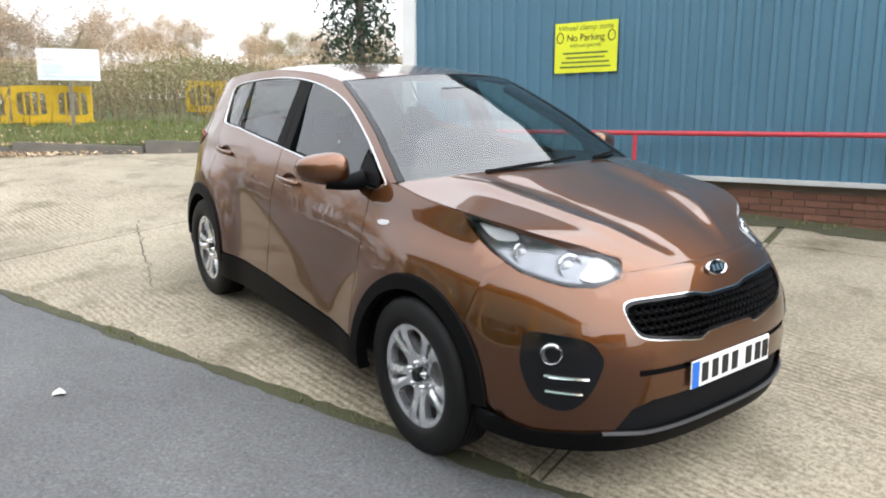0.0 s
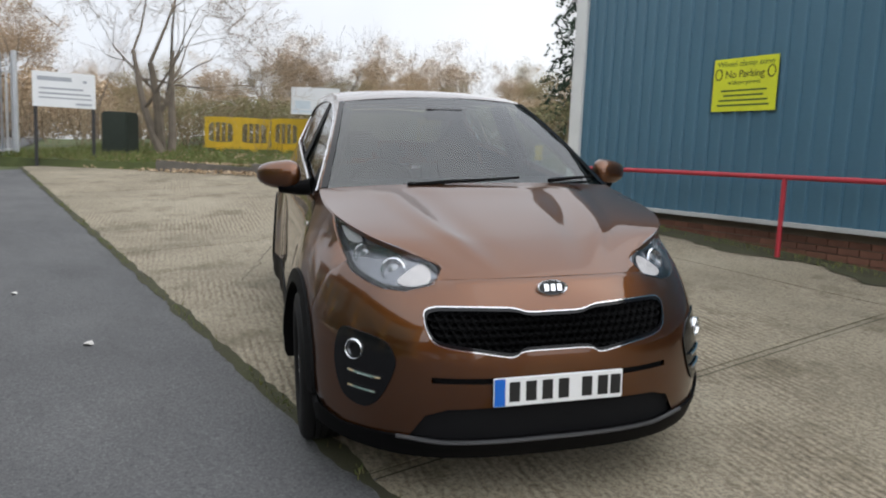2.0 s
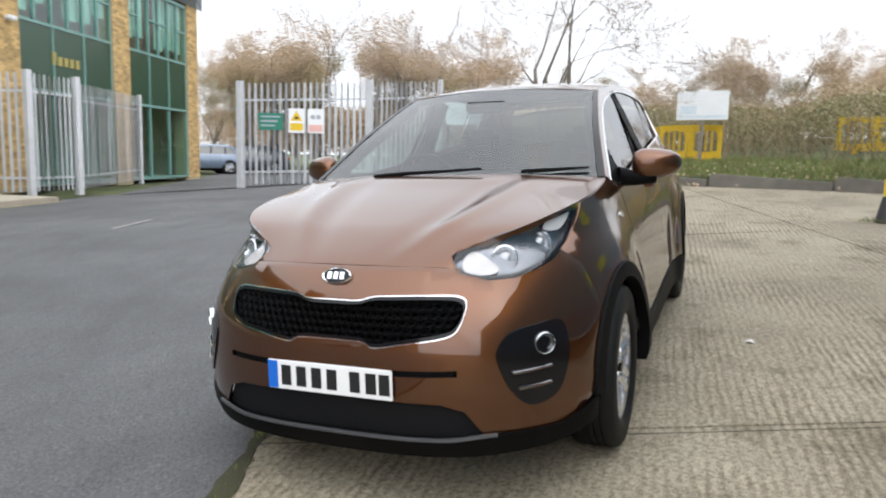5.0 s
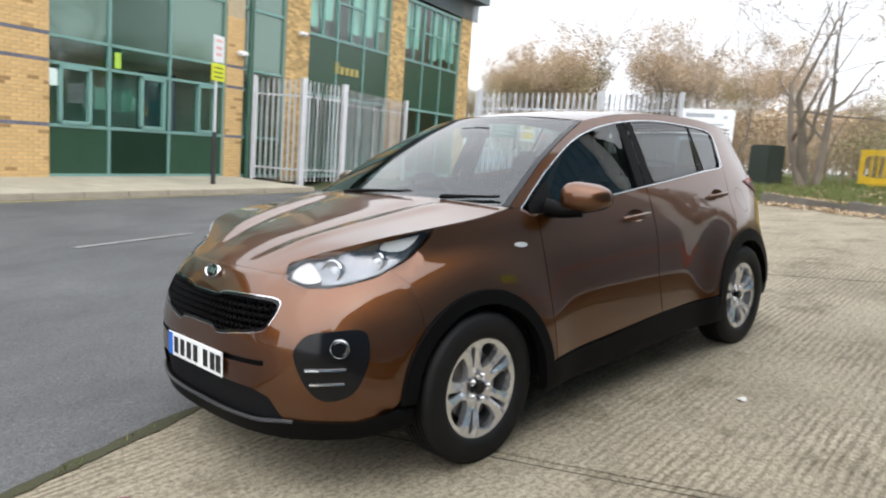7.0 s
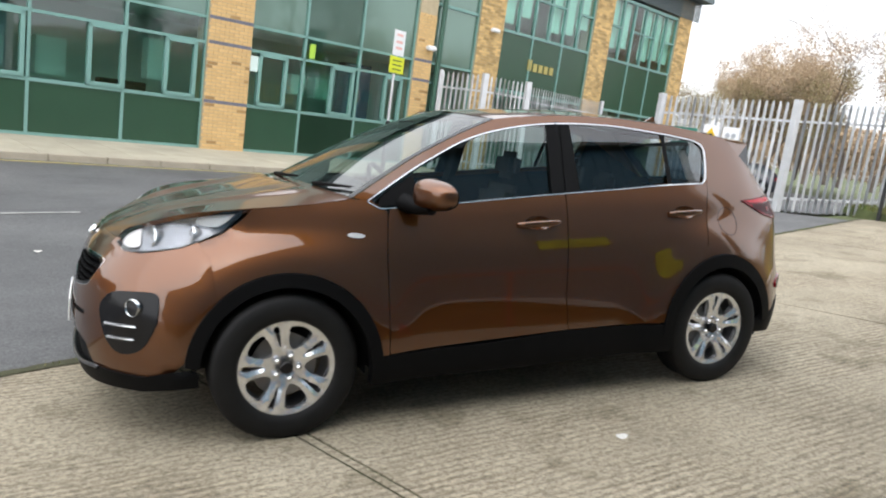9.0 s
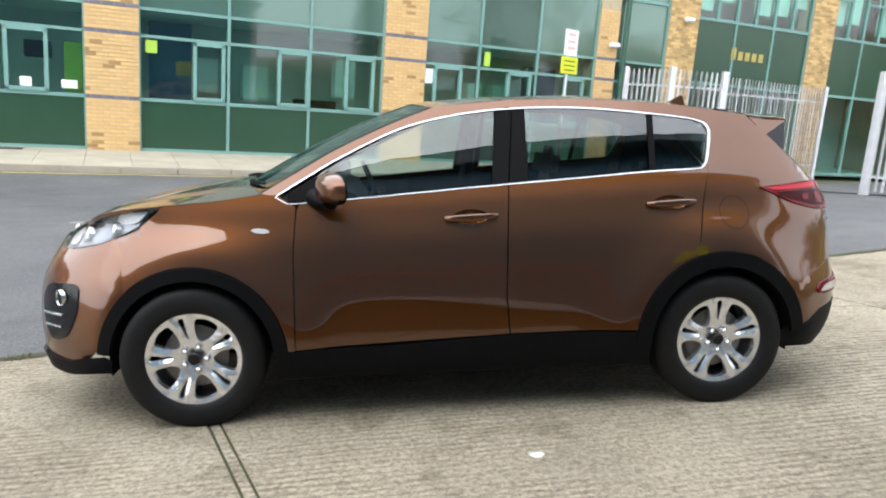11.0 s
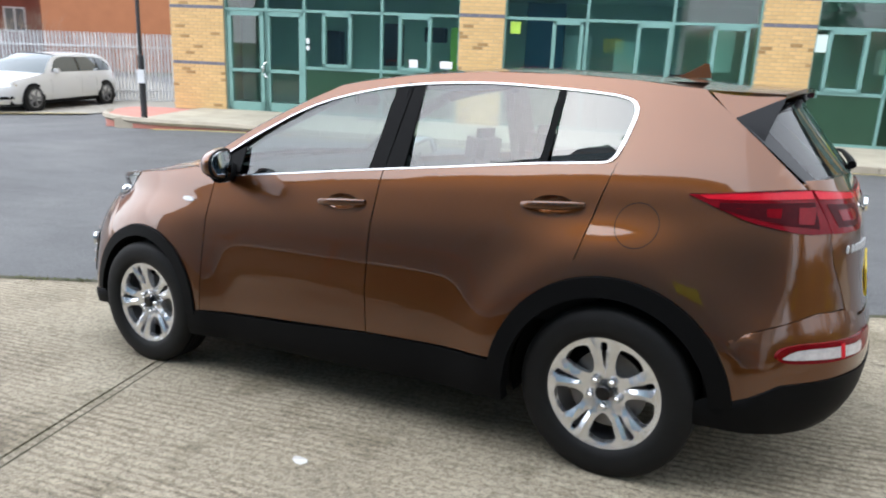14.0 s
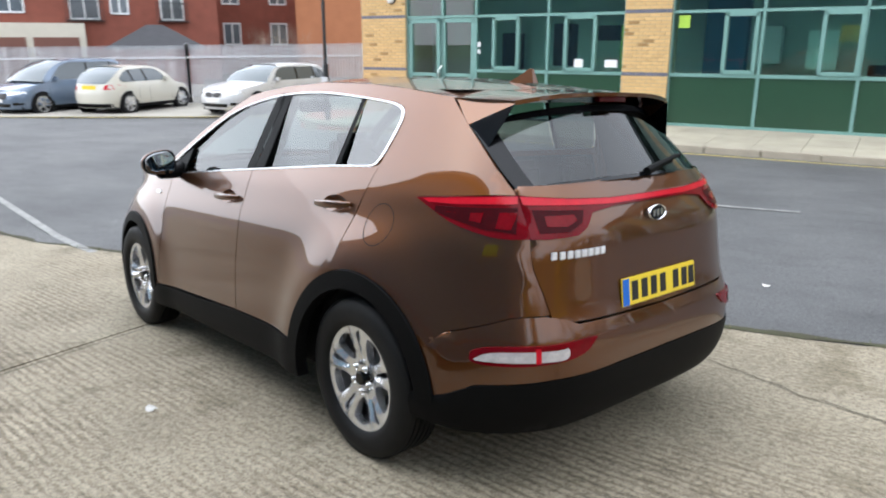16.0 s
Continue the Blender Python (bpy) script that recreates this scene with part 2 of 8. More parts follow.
    b2.inputs["Strength"].default_value, b2.inputs["Distance"].default_value = 0.45, 0.006
    l.new(h, b1.inputs["Height"])
    l.new(fine, b2.inputs["Height"])
    l.new(b1.outputs[0], b2.inputs["Normal"])
    l.new(b2.outputs[0], p.inputs["Normal"])
    return m


CONCRETE, ASPHALT, EARTH = ground_mat("tamped_concrete", "concrete"), ground_mat("worn_asphalt", "asphalt"), ground_mat("rough_grass_soil", "earth")
KERB = mat("kerb_concrete", (0.36, 0.32, 0.25), 0.85, vary=0.35, scale=3, fine=60, bump=0.4)
KERB_DARK = mat("weathered_kerb", (0.16, 0.145, 0.125), 0.9, vary=0.45, scale=3, fine=50, bump=0.4)
PAVE = mat("pavement_flags", (0.38, 0.345, 0.265), 0.85, vary=0.3, scale=2, fine=70, bump=0.3, obj=0.3)
PAVE_RED = mat("red_block_paving", (0.42, 0.17, 0.13), 0.85, vary=0.25, scale=3, fine=60)
PAINT_WHITE = mat("worn_road_paint", (0.27, 0.27, 0.255), 0.8, vary=0.6, scale=6, fine=40)
PAINT_YELLOW = mat("worn_yellow_line", (0.5, 0.4, 0.12), 0.8, vary=0.35, scale=6, fine=40)
BLUE = mat("blue_steel_cladding", (0.066, 0.152, 0.215), 0.42, vary=0.16, scale=0.9, fine=30, bump=0.05)
WHITE_TRIM = mat("white_trim_paint", (0.66, 0.67, 0.66), 0.5, vary=0.15, scale=3, fine=40)
RED_PAINT = mat("red_gloss_paint", (0.42, 0.03, 0.045), 0.4, vary=0.3, scale=7, fine=60)
BRICK_RED = mat("red_brick", (0.165, 0.075, 0.048), 0.9, vary=0.4, scale=5, fine=60, bump=0.5, obj=0.7)
BRICK_BUFF = mat("buff_brick", (0.62, 0.42, 0.19), 0.9, vary=0.2, scale=6, fine=70, bump=0.5, obj=0.45)
BRICK_BROWN = mat("brown_streaked_brick", (0.38, 0.24, 0.10), 0.9, vary=0.3, scale=6, fine=70, bump=0.5, obj=0.4)
BRICK_BLUE = mat("blue_engineering_brick", (0.15, 0.15, 0.19), 0.6, vary=0.3, scale=6, fine=70, bump=0.3, obj=0.4)
MORTAR = mat("pale_mortar", (0.42, 0.35, 0.23), 0.95, vary=0.2, scale=6, fine=90, bump=0.4)
MORTAR_GREY = mat("grey_mortar", (0.14, 0.115, 0.09), 0.95, vary=0.25, scale=6, fine=90, bump=0.4)
FRAME = mat("green_aluminium_frame", (0.16, 0.30, 0.27), 0.4, vary=0.12, scale=2, fine=30, bump=0.03)
PANEL = mat("dark_green_panel", (0.022, 0.062, 0.035), 0.25, vary=0.15, scale=1, fine=30, bump=0.02)
GREY_STEEL = mat("grey_profiled_steel", (0.10, 0.13, 0.14), 0.5, vary=0.2, scale=2, fine=30)
GALV = mat("galvanised_steel", (0.60, 0.61, 0.63), 0.5, 0.3, vary=0.18, scale=5, fine=60, bump=0.08, obj=0.3)
YELLOW_PLASTIC = mat("yellow_barrier_plastic", (0.62, 0.40, 0.015), 0.5, vary=0.3, scale=5, fine=40)
BLACK_PLASTIC = mat("black_textured_plastic", (0.0035, 0.0034, 0.0036), 0.55, vary=0.3, scale=15, fine=400, bump=0.15, dist=0.002, spec=0.08)
BLACK_GLOSS = mat("gloss_black", (0.006, 0.006, 0.007), 0.12, vary=0.1, scale=10, bump=0, spec=0.3)
RUBBER = mat("tyre_rubber", (0.008, 0.0077, 0.0077), 0.62, vary=0.4, scale=12, fine=150, bump=0.2, dist=0.003, spec=0.22)
DARK = mat("dark_interior", (0.009, 0.009, 0.010), 0.8, vary=0.2, bump=0.05, spec=0.12)
CHROME = mat("chrome", (0.82, 0.82, 0.83), 0.12, 1.0, vary=0.04, bump=0)
SATIN = mat("satin_chrome", (0.62, 0.63, 0.64), 0.22, 1.0, vary=0.05, bump=0)
ALLOY = mat("silver_alloy", (0.82, 0.83, 0.86), 0.26, 0.9, vary=0.08, scale=10, fine=300, bump=0.02)
WHITE_SIGN = mat("white_sign_board", (0.74, 0.75, 0.76), 0.45, vary=0.08, scale=3, fine=30, bump=0.02)
YELLOW_SIGN = mat("lime_yellow_sign", (0.62, 0.66, 0.02), 0.45, vary=0.12, scale=4, fine=30, bump=0.02)
GREY_INK = mat("grey_print", (0.35, 0.37, 0.4), 0.6, vary=0.1)
DARK_INK = mat("dark_green_print", (0.09, 0.14, 0.02), 0.6, vary=0.1)
BLACK_INK = mat("black_print", (0.01, 0.01, 0.01), 0.5, vary=0.1, bump=0)
GREEN_SIGN = mat("green_sign", (0.02, 0.17, 0.12), 0.45, vary=0.1)
AMBER_SIGN = mat("amber_sign", (0.68, 0.45, 0.01), 0.45, vary=0.1)
PINK_SIGN = mat("faded_red_sign", (0.7, 0.4, 0.36), 0.5, vary=0.15)
POST_DARK = mat("black_painted_steel", (0.02, 0.02, 0.022), 0.5, vary=0.3, scale=9, fine=80)
POST_WOOD = mat("weathered_wood_post", (0.23, 0.2, 0.16), 0.9, vary=0.35, scale=12, fine=90, bump=0.4)


# ---- ground ----
TURN = radians(20.3)
ALONG, ACROSS = Vector((math.cos(TURN), math.sin(TURN))), Vector((-math.sin(TURN), math.cos(TURN)))
EDGE = -1.247          # where slabs meet the asphalt, counted across the road
FACE_TURN = math.atan(0.32)
FACE = pose(0, -13, 0, 0, 0, math.degrees(FACE_TURN))   # the offices' front: x along it, y out to the road is negative there


def smooth01(a, b, x):
    t = max(0.0, min(1.0, (x - a) / (b - a)))
    return t * t * (3 - 2 * t)


def slope(x, y):
    x = max(-24.0, min(5.5, x))
    return -0.0708 * x + 0.0446 * max(-16.0, min(20.0, y))


def kerb_y(x):
    return -13 + 0.32 * x + 2.9


def ground_z(x, y):
    """The apron is one tilted plane; the road runs from its edge to the kerb of the offices."""
    v = x * ACROSS.x + y * ACROSS.y
    if v >= EDGE:
        return slope(x, y)
    u = x * ALONG.x + y * ALONG.y
    bx, by = u * ALONG.x + EDGE * ACROSS.x, u * ALONG.y + EDGE * ACROSS.y
    far = kerb_y(x) * ACROSS.y + x * ACROSS.x
    t = max(0.0, min(1.3, (EDGE - v) / max(1.0, EDGE - far)))
    far_z = -0.27 * smooth01(8, 16, x)
    return slope(bx, by) * (1 - min(1, t)) + far_z * min(1, t) + 0.09 * max(0, t * (1 - t))


def uv_to_xy(u, v):
    return u * ALONG.x + v * ACROSS.x, u * ALONG.y + v * ACROSS.y


# the one sheet that reaches the horizon lies just under the paved surfaces
bm = bmesh.new()
cuts = [-400, -200, -100, -60, -45, -35] + [i * 2.0 - 30 for i in range(32)] + [36, 45, 60, 100, 200, 400]
grid = [[bm.verts.new((x, y, ground_z(x, y) - (0.28 if -9 < x < 30 else 0.03))) for y in cuts] for x in cuts]
for i in range(len(cuts) - 1):
    for j in range(len(cuts) - 1):
        bm.faces.new((grid[i][j], grid[i + 1][j], grid[i + 1][j + 1], grid[i][j + 1]))
tagged(part("ground", bm, EARTH), "rough grass and bare soil behind the yard", "ground", kind="structure")

bm = bmesh.new()


def road_at(s, t):
    u = -13.5 + 44 * s
    v0 = EDGE + 0.02
    x, y = uv_to_xy(u, 0)
    x1, y1 = uv_to_xy(u, EDGE)
    v1 = kerb_y(x1 + 3) * ACROSS.y + (x1 + 3) * ACROSS.x - 0.35
    if u > 12.5:
        v0, v1 = v0 + min(30, (u - 12.5) * 3), v1 - 0.6 * (u - 12.5)
    px, py = uv_to_xy(u, v0 + (v1 - v0) * t)
    z = ground_z(px, py) + 0.006 * math.sin(3 * px) * math.sin(2.3 * py) * smooth01(0, 0.2, t)
    return Vector((px, py, z + 0.004))


sheet(bm, road_at, 60, 40)
tagged(part("road", bm, ASPHALT), "worn grey asphalt road with small stones and litter", "road", kind="structure")

# concrete slabs, five metres long, tamped across
apron = thing("apron", "pale tamped concrete slabs of the yard with dirty joints", "concrete yard", kind="structure")
V_CUTS, U_CUTS = [EDGE, 3.55, 8.5], [1.49 + 5.19 * k for k in range(-3, 4)]
for k in range(len(U_CUTS) - 1):
    for j in range(len(V_CUTS) - 1):
        bm = bmesh.new()
        u0, u1, v0, v1 = U_CUTS[k] + (0.036 if k == 3 else 0.012), U_CUTS[k + 1] - (0.036 if k == 2 else 0.012), V_CUTS[j] + (0.0 if j == 0 else 0.012), V_CUTS[j + 1] - 0.012
        back = -10.4

        def slab_at(s, t, lip=0.0):
            x, y = uv_to_xy(u0 + (u1 - u0) * s, v0 + (v1 - v0) * t)
            ragged = 0.045 * noise.noise((x * 1.7, y * 1.7, 3)) + 0.02 * noise.noise((x * 7, y * 7, 1)) if (j == 0 and t == 0) else 0.0
            x, y = x + ragged * ACROSS.x, y + ragged * ACROSS.y
            return Vector((x, y, slope(x, y) + 0.008 + 0.004 * noise.noise((x * 0.6, y * 0.6, k)) - lip))

        vs = sheet(bm, slab_at, 48 if j == 0 else 24, 24)
        rim = [e for e in bm.edges if e.is_boundary]
        low = bmesh.ops.extrude_edge_only(bm, edges=rim)["geom"]
        for v in low:
            if isinstance(v, bmesh.types.BMVert):
                v.co.z -= 0.05
        part("slab", bm, CONCRETE, apron, angle=60)

bm = bmesh.new()   # the repaired joint has a strip of its own
vs = sheet(bm, lambda s, t: Vector((*uv_to_xy(U_CUTS[3] + (t - 0.5) * 0.044 + 0.004 * noise.noise((s * 40, 0, 2)), EDGE + 4.78 * s), 0)), 60, 2)
for row in vs:
    for v in row:
        v.co.z = slope(v.co.x, v.co.y) + 0.006
part("joint_strip", bm, CONCRETE, apron, "narrow concrete strip filling the joint")

# dirt and moss in the joints, a strip of rough growth along the asphalt's edge
MOSS = mat("mossy_dirt", (0.055, 0.06, 0.02), 0.95, vary=0.55, scale=7, fine=80, bump=0.6, color2=(0.035, 0.028, 0.018))
bm = bmesh.new()
sheet(bm, lambda s, t: Vector((*uv_to_xy(-14 + 22 * s, EDGE + (t - 0.5) * (0.085 + 0.07 * noise.noise((s * 60, 0, 0)) + 0.03 * noise.noise((s * 260, 4, t))) - 0.022), 0)), 700, 1)
for v in bm.verts:
    v.co.z = slope(v.co.x, v.co.y) + 0.013
for u in U_CUTS[1:-1]:
    vs = sheet(bm, lambda s, t: Vector((*uv_to_xy(u + (t - 0.5) * (0.085 if u == U_CUTS[3] else 0.04), EDGE + 9.5 * s), 0)), 40, 1)
    for row in vs:
        for v in row:
            v.co.z = slope(v.co.x, v.co.y) + 0.001
tagged(part("joint_dirt", bm, MOSS), "dirt and moss along the slab joints", "dirt", kind="stuff")

CRACK = mat("crack_dirt", (0.06, 0.05, 0.035), 0.95, vary=0.4, scale=9, fine=90)
rng = random.Random(12)
bm = bmesh.new()   # a hairline crack wanders over two slabs
steps = 46
line = []
for k in range(steps + 1):
    t = k / steps
    a, b = (Vector((-4.15, -0.77)), Vector((-2.71, -1.05))) if t < 0.58 else (Vector((-2.71, -1.05)), Vector((-1.68, -1.24)))
    p = a.lerp(b, t / 0.58 if t < 0.58 else (t - 0.58) / 0.42)
    line.append((p.x + 0.02 * noise.noise((t * 17, 0, 2)), p.y + 0.05 * noise.noise((t * 13, 5, 0)), 0.0045 * (1 - abs(t - 0.4)) + 0.002 * rng.random()))
for (x0, y0, w0), (x1, y1, w1) in zip(line, line[1:]):
    bm.faces.new([bm.verts.new((x, y + w, slope(x, y) + 0.0145)) for x, y, w in ((x0, y0, -w0), (x1, y1, -w1), (x1, y1, w1), (x0, y0, w0))])
tagged(part("slab_crack", bm, CRACK, smooth=False), "thin dark crack across the concrete slabs", "crack", kind="stuff")

GRASS = mat("grass_blades", (0.10, 0.15, 0.03), 0.8, vary=0.5, scale=3, fine=30, bump=0, island=0.9, color2=(0.16, 0.14, 0.05))


def blades(bm, spots, height, rng, lean=0.5, width=0.006):
    for x, y, z in spots:
        h, a = height * rng.uniform(0.4, 1.1), rng.uniform(0, math.tau)
        dx, dy = math.cos(a) * width, math.sin(a) * width
        lx, ly = rng.uniform(-lean, lean) * h, rng.uniform(-lean, lean) * h
        bm.faces.new([bm.verts.new(c) for c in ((x - dx, y - dy, z), (x + dx, y + dy, z), (x + lx, y + ly, z + h))])


rng = random.Random(4)
bm = bmesh.new()
spots = []
for k in range(1700):
    u = rng.uniform(-12, 5)
    if noise.noise((u * 1.3, 5, 0)) < 0.02 and rng.random() > 0.12:
        continue
    x, y = uv_to_xy(u, EDGE + rng.gauss(-0.02, 0.022))
    spots.append((x, y, slope(x, y)))
blades(bm, spots, 0.045, rng)
tagged(part("edge_grass", bm, GRASS, smooth=False), "tufts of grass along the asphalt's edge", "grass", kind="stuff")


# ---- the brown estate car: x ahead, y to its left ----
from mathutils.geometry import delaunay_2d_cdt


def pchip(xs, ys):
    """A monotone curve through control values."""
    n = len(xs)
    h = [xs[i + 1] - xs[i] for i in range(n - 1)]
    d = [(ys[i + 1] - ys[i]) / h[i] for i in range(n - 1)]
    m = [d[0]] + [0 if d[i - 1] * d[i] <= 0 else (h[i - 1] + h[i]) * 3 / ((2 * h[i] + h[i - 1]) / d[i - 1] + (h[i] + 2 * h[i - 1]) / d[i]) for i in range(1, n - 1)] + [d[-1]]

    def f(x):
        if x <= xs[0]:
            return ys[0] + m[0] * (x - xs[0])
        if x >= xs[-1]:
            return ys[-1] + m[-1] * (x - xs[-1])
        i = 0
        while x > xs[i + 1]:
            i += 1
        t = (x - xs[i]) / h[i]
        return ys[i] * (1 + 2 * t) * (1 - t) ** 2 + m[i] * h[i] * t * (1 - t) ** 2 + ys[i + 1] * t * t * (3 - 2 * t) + m[i + 1] * h[i] * t * t * (t - 1)

    return f


half_width = pchip([0.15, 0.22, 0.3, 0.42, 0.55, 0.68, 0.8, 0.89, 0.96, 1.02, 1.08, 1.3, 1.56, 1.66], [0.85, 0.908, 0.934, 0.932, 0.922, 0.909, 0.894, 0.880, 0.861, 0.84, 0.82, 0.715, 0.585, 0.53])
nose_x = pchip([0.18, 0.25, 0.35, 0.48, 0.6, 0.72, 0.82, 0.9, 0.97, 1.05], [2.17, 2.21, 2.235, 2.245, 2.238, 2.21, 2.17, 2.115, 2.02, 1.88])
tail_x = pchip([0.22, 0.3, 0.42, 0.55, 0.66, 0.72, 0.85, 1.0, 1.1, 1.2, 1.5], [2.06, 2.15, 2.205, 2.222, 2.207, 2.187, 2.172, 2.16, 2.12, 2.07, 1.95])


def hull_width(x, z):
    lift = -0.03 * x * max(0.0, min(1.0, (z - 0.3) / 0.5))
    return half_width(z - lift)


def nose_reach(z):
    return max(nose_x(z), 2.02 + 0.08 * smooth01(0.97, 1.08, z)) if z > 0.9 else nose_x(z)


def hull_reach(x, z):
    """How far the hull reaches ahead or back at a height, and how square its plan is."""
    if x >= 0:
        return nose_reach(z), 6.0, 3.0 - 0.7 * max(0.0, min(1.0, (z - 0.72) / 0.18))
    return tail_x(z), 5.0, 5.0


def side_y(x, z):
    a, p, q = hull_reach(x, z)
    return hull_width(x, z) * max(1e-4, 1 - min(0.9999, abs(x) / a) ** p) ** (1 / q)


def turned(psi, z):
    """The hull at a heading: 0 the nose, 90 degrees its left side, 180 the tail."""
    c, s = math.cos(psi), math.sin(psi)
    a, p, q = hull_reach(c, z) if c < 0 else hull_reach(1, z)
    lo, hi = 0.5, 1.5
    for _ in range(26):
        r = (lo + hi) / 2
        if (r * abs(c)) ** p + (r * abs(s)) ** q > 1:
            hi = r
        else:
            lo = r
    x = a * r * c
    return Vector((x, hull_width(x, z) * r * s, z))


def psi_y(y, z, rear=False):
    """The heading at which the nose (or tail) is y to the left."""
    a, p, q = (tail_x(z), 5.0, 5.0) if rear else hull_reach(1, z)
    w = hull_width(-2 if rear else 2, z)
    for _ in range(3):
        x = a * max(1e-4, 1 - min(0.999, abs(y) / w) ** q) ** (1 / p) * (-1 if rear else 1)
        w = hull_width(x, z)
    return math.atan2(y / w, x / a)


def psi_x(x, z):
    a, p, q = (tail_x(z), 5.0, 5.0) if x < 0 else hull_reach(1, z)
    return math.atan2(max(1e-4, 1 - min(0.9999, abs(x) / a) ** p) ** (1 / q), x / a)


def through_points(pts, per=8, closed=False):
    """A smooth line through points; a point given as (x, y, 1) is a corner."""
    out, n = [], len(pts)
    for i in range(n if closed else n - 1):
        p1, p2 = pts[i], pts[(i + 1) % n]
        p0 = pts[i - 1] if (i > 0 or closed) and len(p1) == 2 else p1
        p3 = pts[(i + 2) % n] if (i + 2 < n or closed) and len(p2) == 2 else p2
        for k in range(per):
            t = k / per
            out.append(tuple(0.5 * (2 * p1[a] + (p2[a] - p0[a]) * t + (2 * p0[a] - 5 * p1[a] + 4 * p2[a] - p3[a]) * t * t + (3 * p1[a] - p0[a] - 3 * p2[a] + p3[a]) * t ** 3) for a in (0, 1)))
    if not closed:
        out.append(tuple(pts[-1][:2]))
    return out


def inside(p, poly):
    hit = False
    for (x1, y1), (x2, y2) in zip(poly, poly[1:] + poly[:1]):
        if (y1 > p[1]) != (y2 > p[1]) and p[0] < (x2 - x1) * (p[1] - y1) / (y2 - y1) + x1:
            hit = not hit
    return hit


def edge_gap(p, poly):
    best = 9.0
    for (x1, y1), (x2, y2) in zip(poly, poly[1:] + poly[:1]):
        dx, dy = x2 - x1, y2 - y1
        t = max(0, min(1, ((p[0] - x1) * dx + (p[1] - y1) * dy) / (dx * dx + dy * dy + 1e-12)))
        best = min(best, math.hypot(x1 + t * dx - p[0], y1 + t * dy - p[1]))
    return best


def panel(bm, poly, place, step=0.04, holes=(), rim=0.012, inward=None, flip=False):
    """Fills a flat outline with triangles, lays them on a curved surface and folds the rim inwards."""
    def split(ring):
        out = []
        for a, b in zip(ring, ring[1:] + ring[:1]):
            n = max(1, math.ceil(math.hypot(b[0] - a[0], b[1] - a[1]) / (1.2 * step)))
            out += [(a[0] + (b[0] - a[0]) * k / n, a[1] + (b[1] - a[1]) * k / n) for k in range(n)]
        return out

    poly, holes = split(list(poly)), [split(list(h)) for h in holes]
    rings = [poly, *holes]
    pts, edges = [], []
    for ring in rings:
        s = len(pts)
        pts += [Vector(p[:2]) for p in ring]
        edges += [(s + i, s + (i + 1) % len(ring)) for i in range(len(ring))]
    x0, x1 = min(p[0] for p in poly), max(p[0] for p in poly)
    y0, y1 = min(p[1] for p in poly), max(p[1] for p in poly)
    for i in range(int((x1 - x0) / step) + 1):
        for j in range(int((y1 - y0) / step) + 1):
            p = (x0 + step * (i + 0.5 * (j % 2)), y0 + step * (j + 0.5))
            if inside(p, poly) and not any(inside(p, h) for h in holes) and all(edge_gap(p, r) > step * 0.42 for r in rings):
                pts.append(Vector(p))
    co, _, faces, *_ = delaunay_2d_cdt(pts, edges, [], 0, 1e-6)
    made = {}

    def vert(i):
        if i not in made:
            made[i] = bm.verts.new(place(co[i][0], co[i][1]))
        return made[i]

    fresh = []
    for f in faces:
        c = (sum(co[i][0] for i in f) / 3, sum(co[i][1] for i in f) / 3)
        if inside(c, poly) and not any(inside(c, h) for h in holes):
            fresh.append(bm.faces.new([vert(i) for i in (f[::-1] if flip else f)]))
    if rim and fresh:
        out = {e for f in fresh for e in f.edges if len([g for g in e.link_faces if g in fresh]) == 1}
        bm.normal_update()
        norm = {v: v.normal.copy() for e in out for v in e.verts}
        for g in bmesh.ops.extrude_edge_only(bm, edges=list(out))["geom"]:
            if isinstance(g, bmesh.types.BMVert):
                near = min(norm, key=lambda v: (v.co - g.co).length_squared)
                g.co = g.co - (inward(g.co) if inward else norm[near]) * rim
    return fresh


def face_out(bm, centre=Vector((-0.3, 0, 0.9))):
    """Turns every face of an open sheet away from the car's middle."""
    bm.normal_update()
    for f in bm.faces:
        if f.normal.dot(f.calc_center_median() - centre) < 0:
            f.normal_flip()


def paint_mat():
    m = mat("bronze_metallic_paint", (0.122, 0.0420, 0.0098), 0.36, 0.95, vary=0.10, scale=2, fine=900, bump=0.0, coat=1.0, spec=0.2)
    n, l = m.node_tree.nodes, m.node_tree.links
    p = n["Principled BSDF"]
    p.inputs["Coat Roughness"].default_value, p.inputs["Coat IOR"].default_value = 0.015, 1.62
    return m


PAINT = paint_mat()
CAR_GLASS = glass("tinted_car_glass", (0.60, 0.70, 0.68), 0.0, 2.05)
CAR_GLASS_DARK = glass("dark_car_glass", (0.32, 0.38, 0.38), 0.0, 2.3)
TAIL_GLASS = glass("tailgate_glass", (0.26, 0.31, 0.33), 0.0, 1.8)
MIRROR = mat("mirror_glass", (0.6, 0.62, 0.64), 0.03, 1.0, vary=0.02, bump=0)
SIDE_GLASS = glass("side_window_glass", (0.66, 0.76, 0.74), 0.0, 1.95)
LENS = glass("clear_lamp_lens", (0.93, 0.94, 0.95))
RED_MID = mat("deep_red_lens", (0.045, 0.001, 0.003), 0.3, vary=0.4, scale=40, fine=90, bump=0, spec=0.1)
RED_BRIGHT = mat("bright_red_lens", (0.50, 0.006, 0.018), 0.15, vary=0.2, scale=20, fine=60, bump=0, spec=0.3)
RED_LENS = mat("red_lamp_lens", (0.15, 0.002, 0.006), 0.10, vary=0.45, scale=9, fine=60, bump=0, spec=0.2)
RED_DARK = mat("dark_red_lamp_body", (0.05, 0.002, 0.004), 0.12, vary=0.3, scale=14, bump=0, coat=0.6)
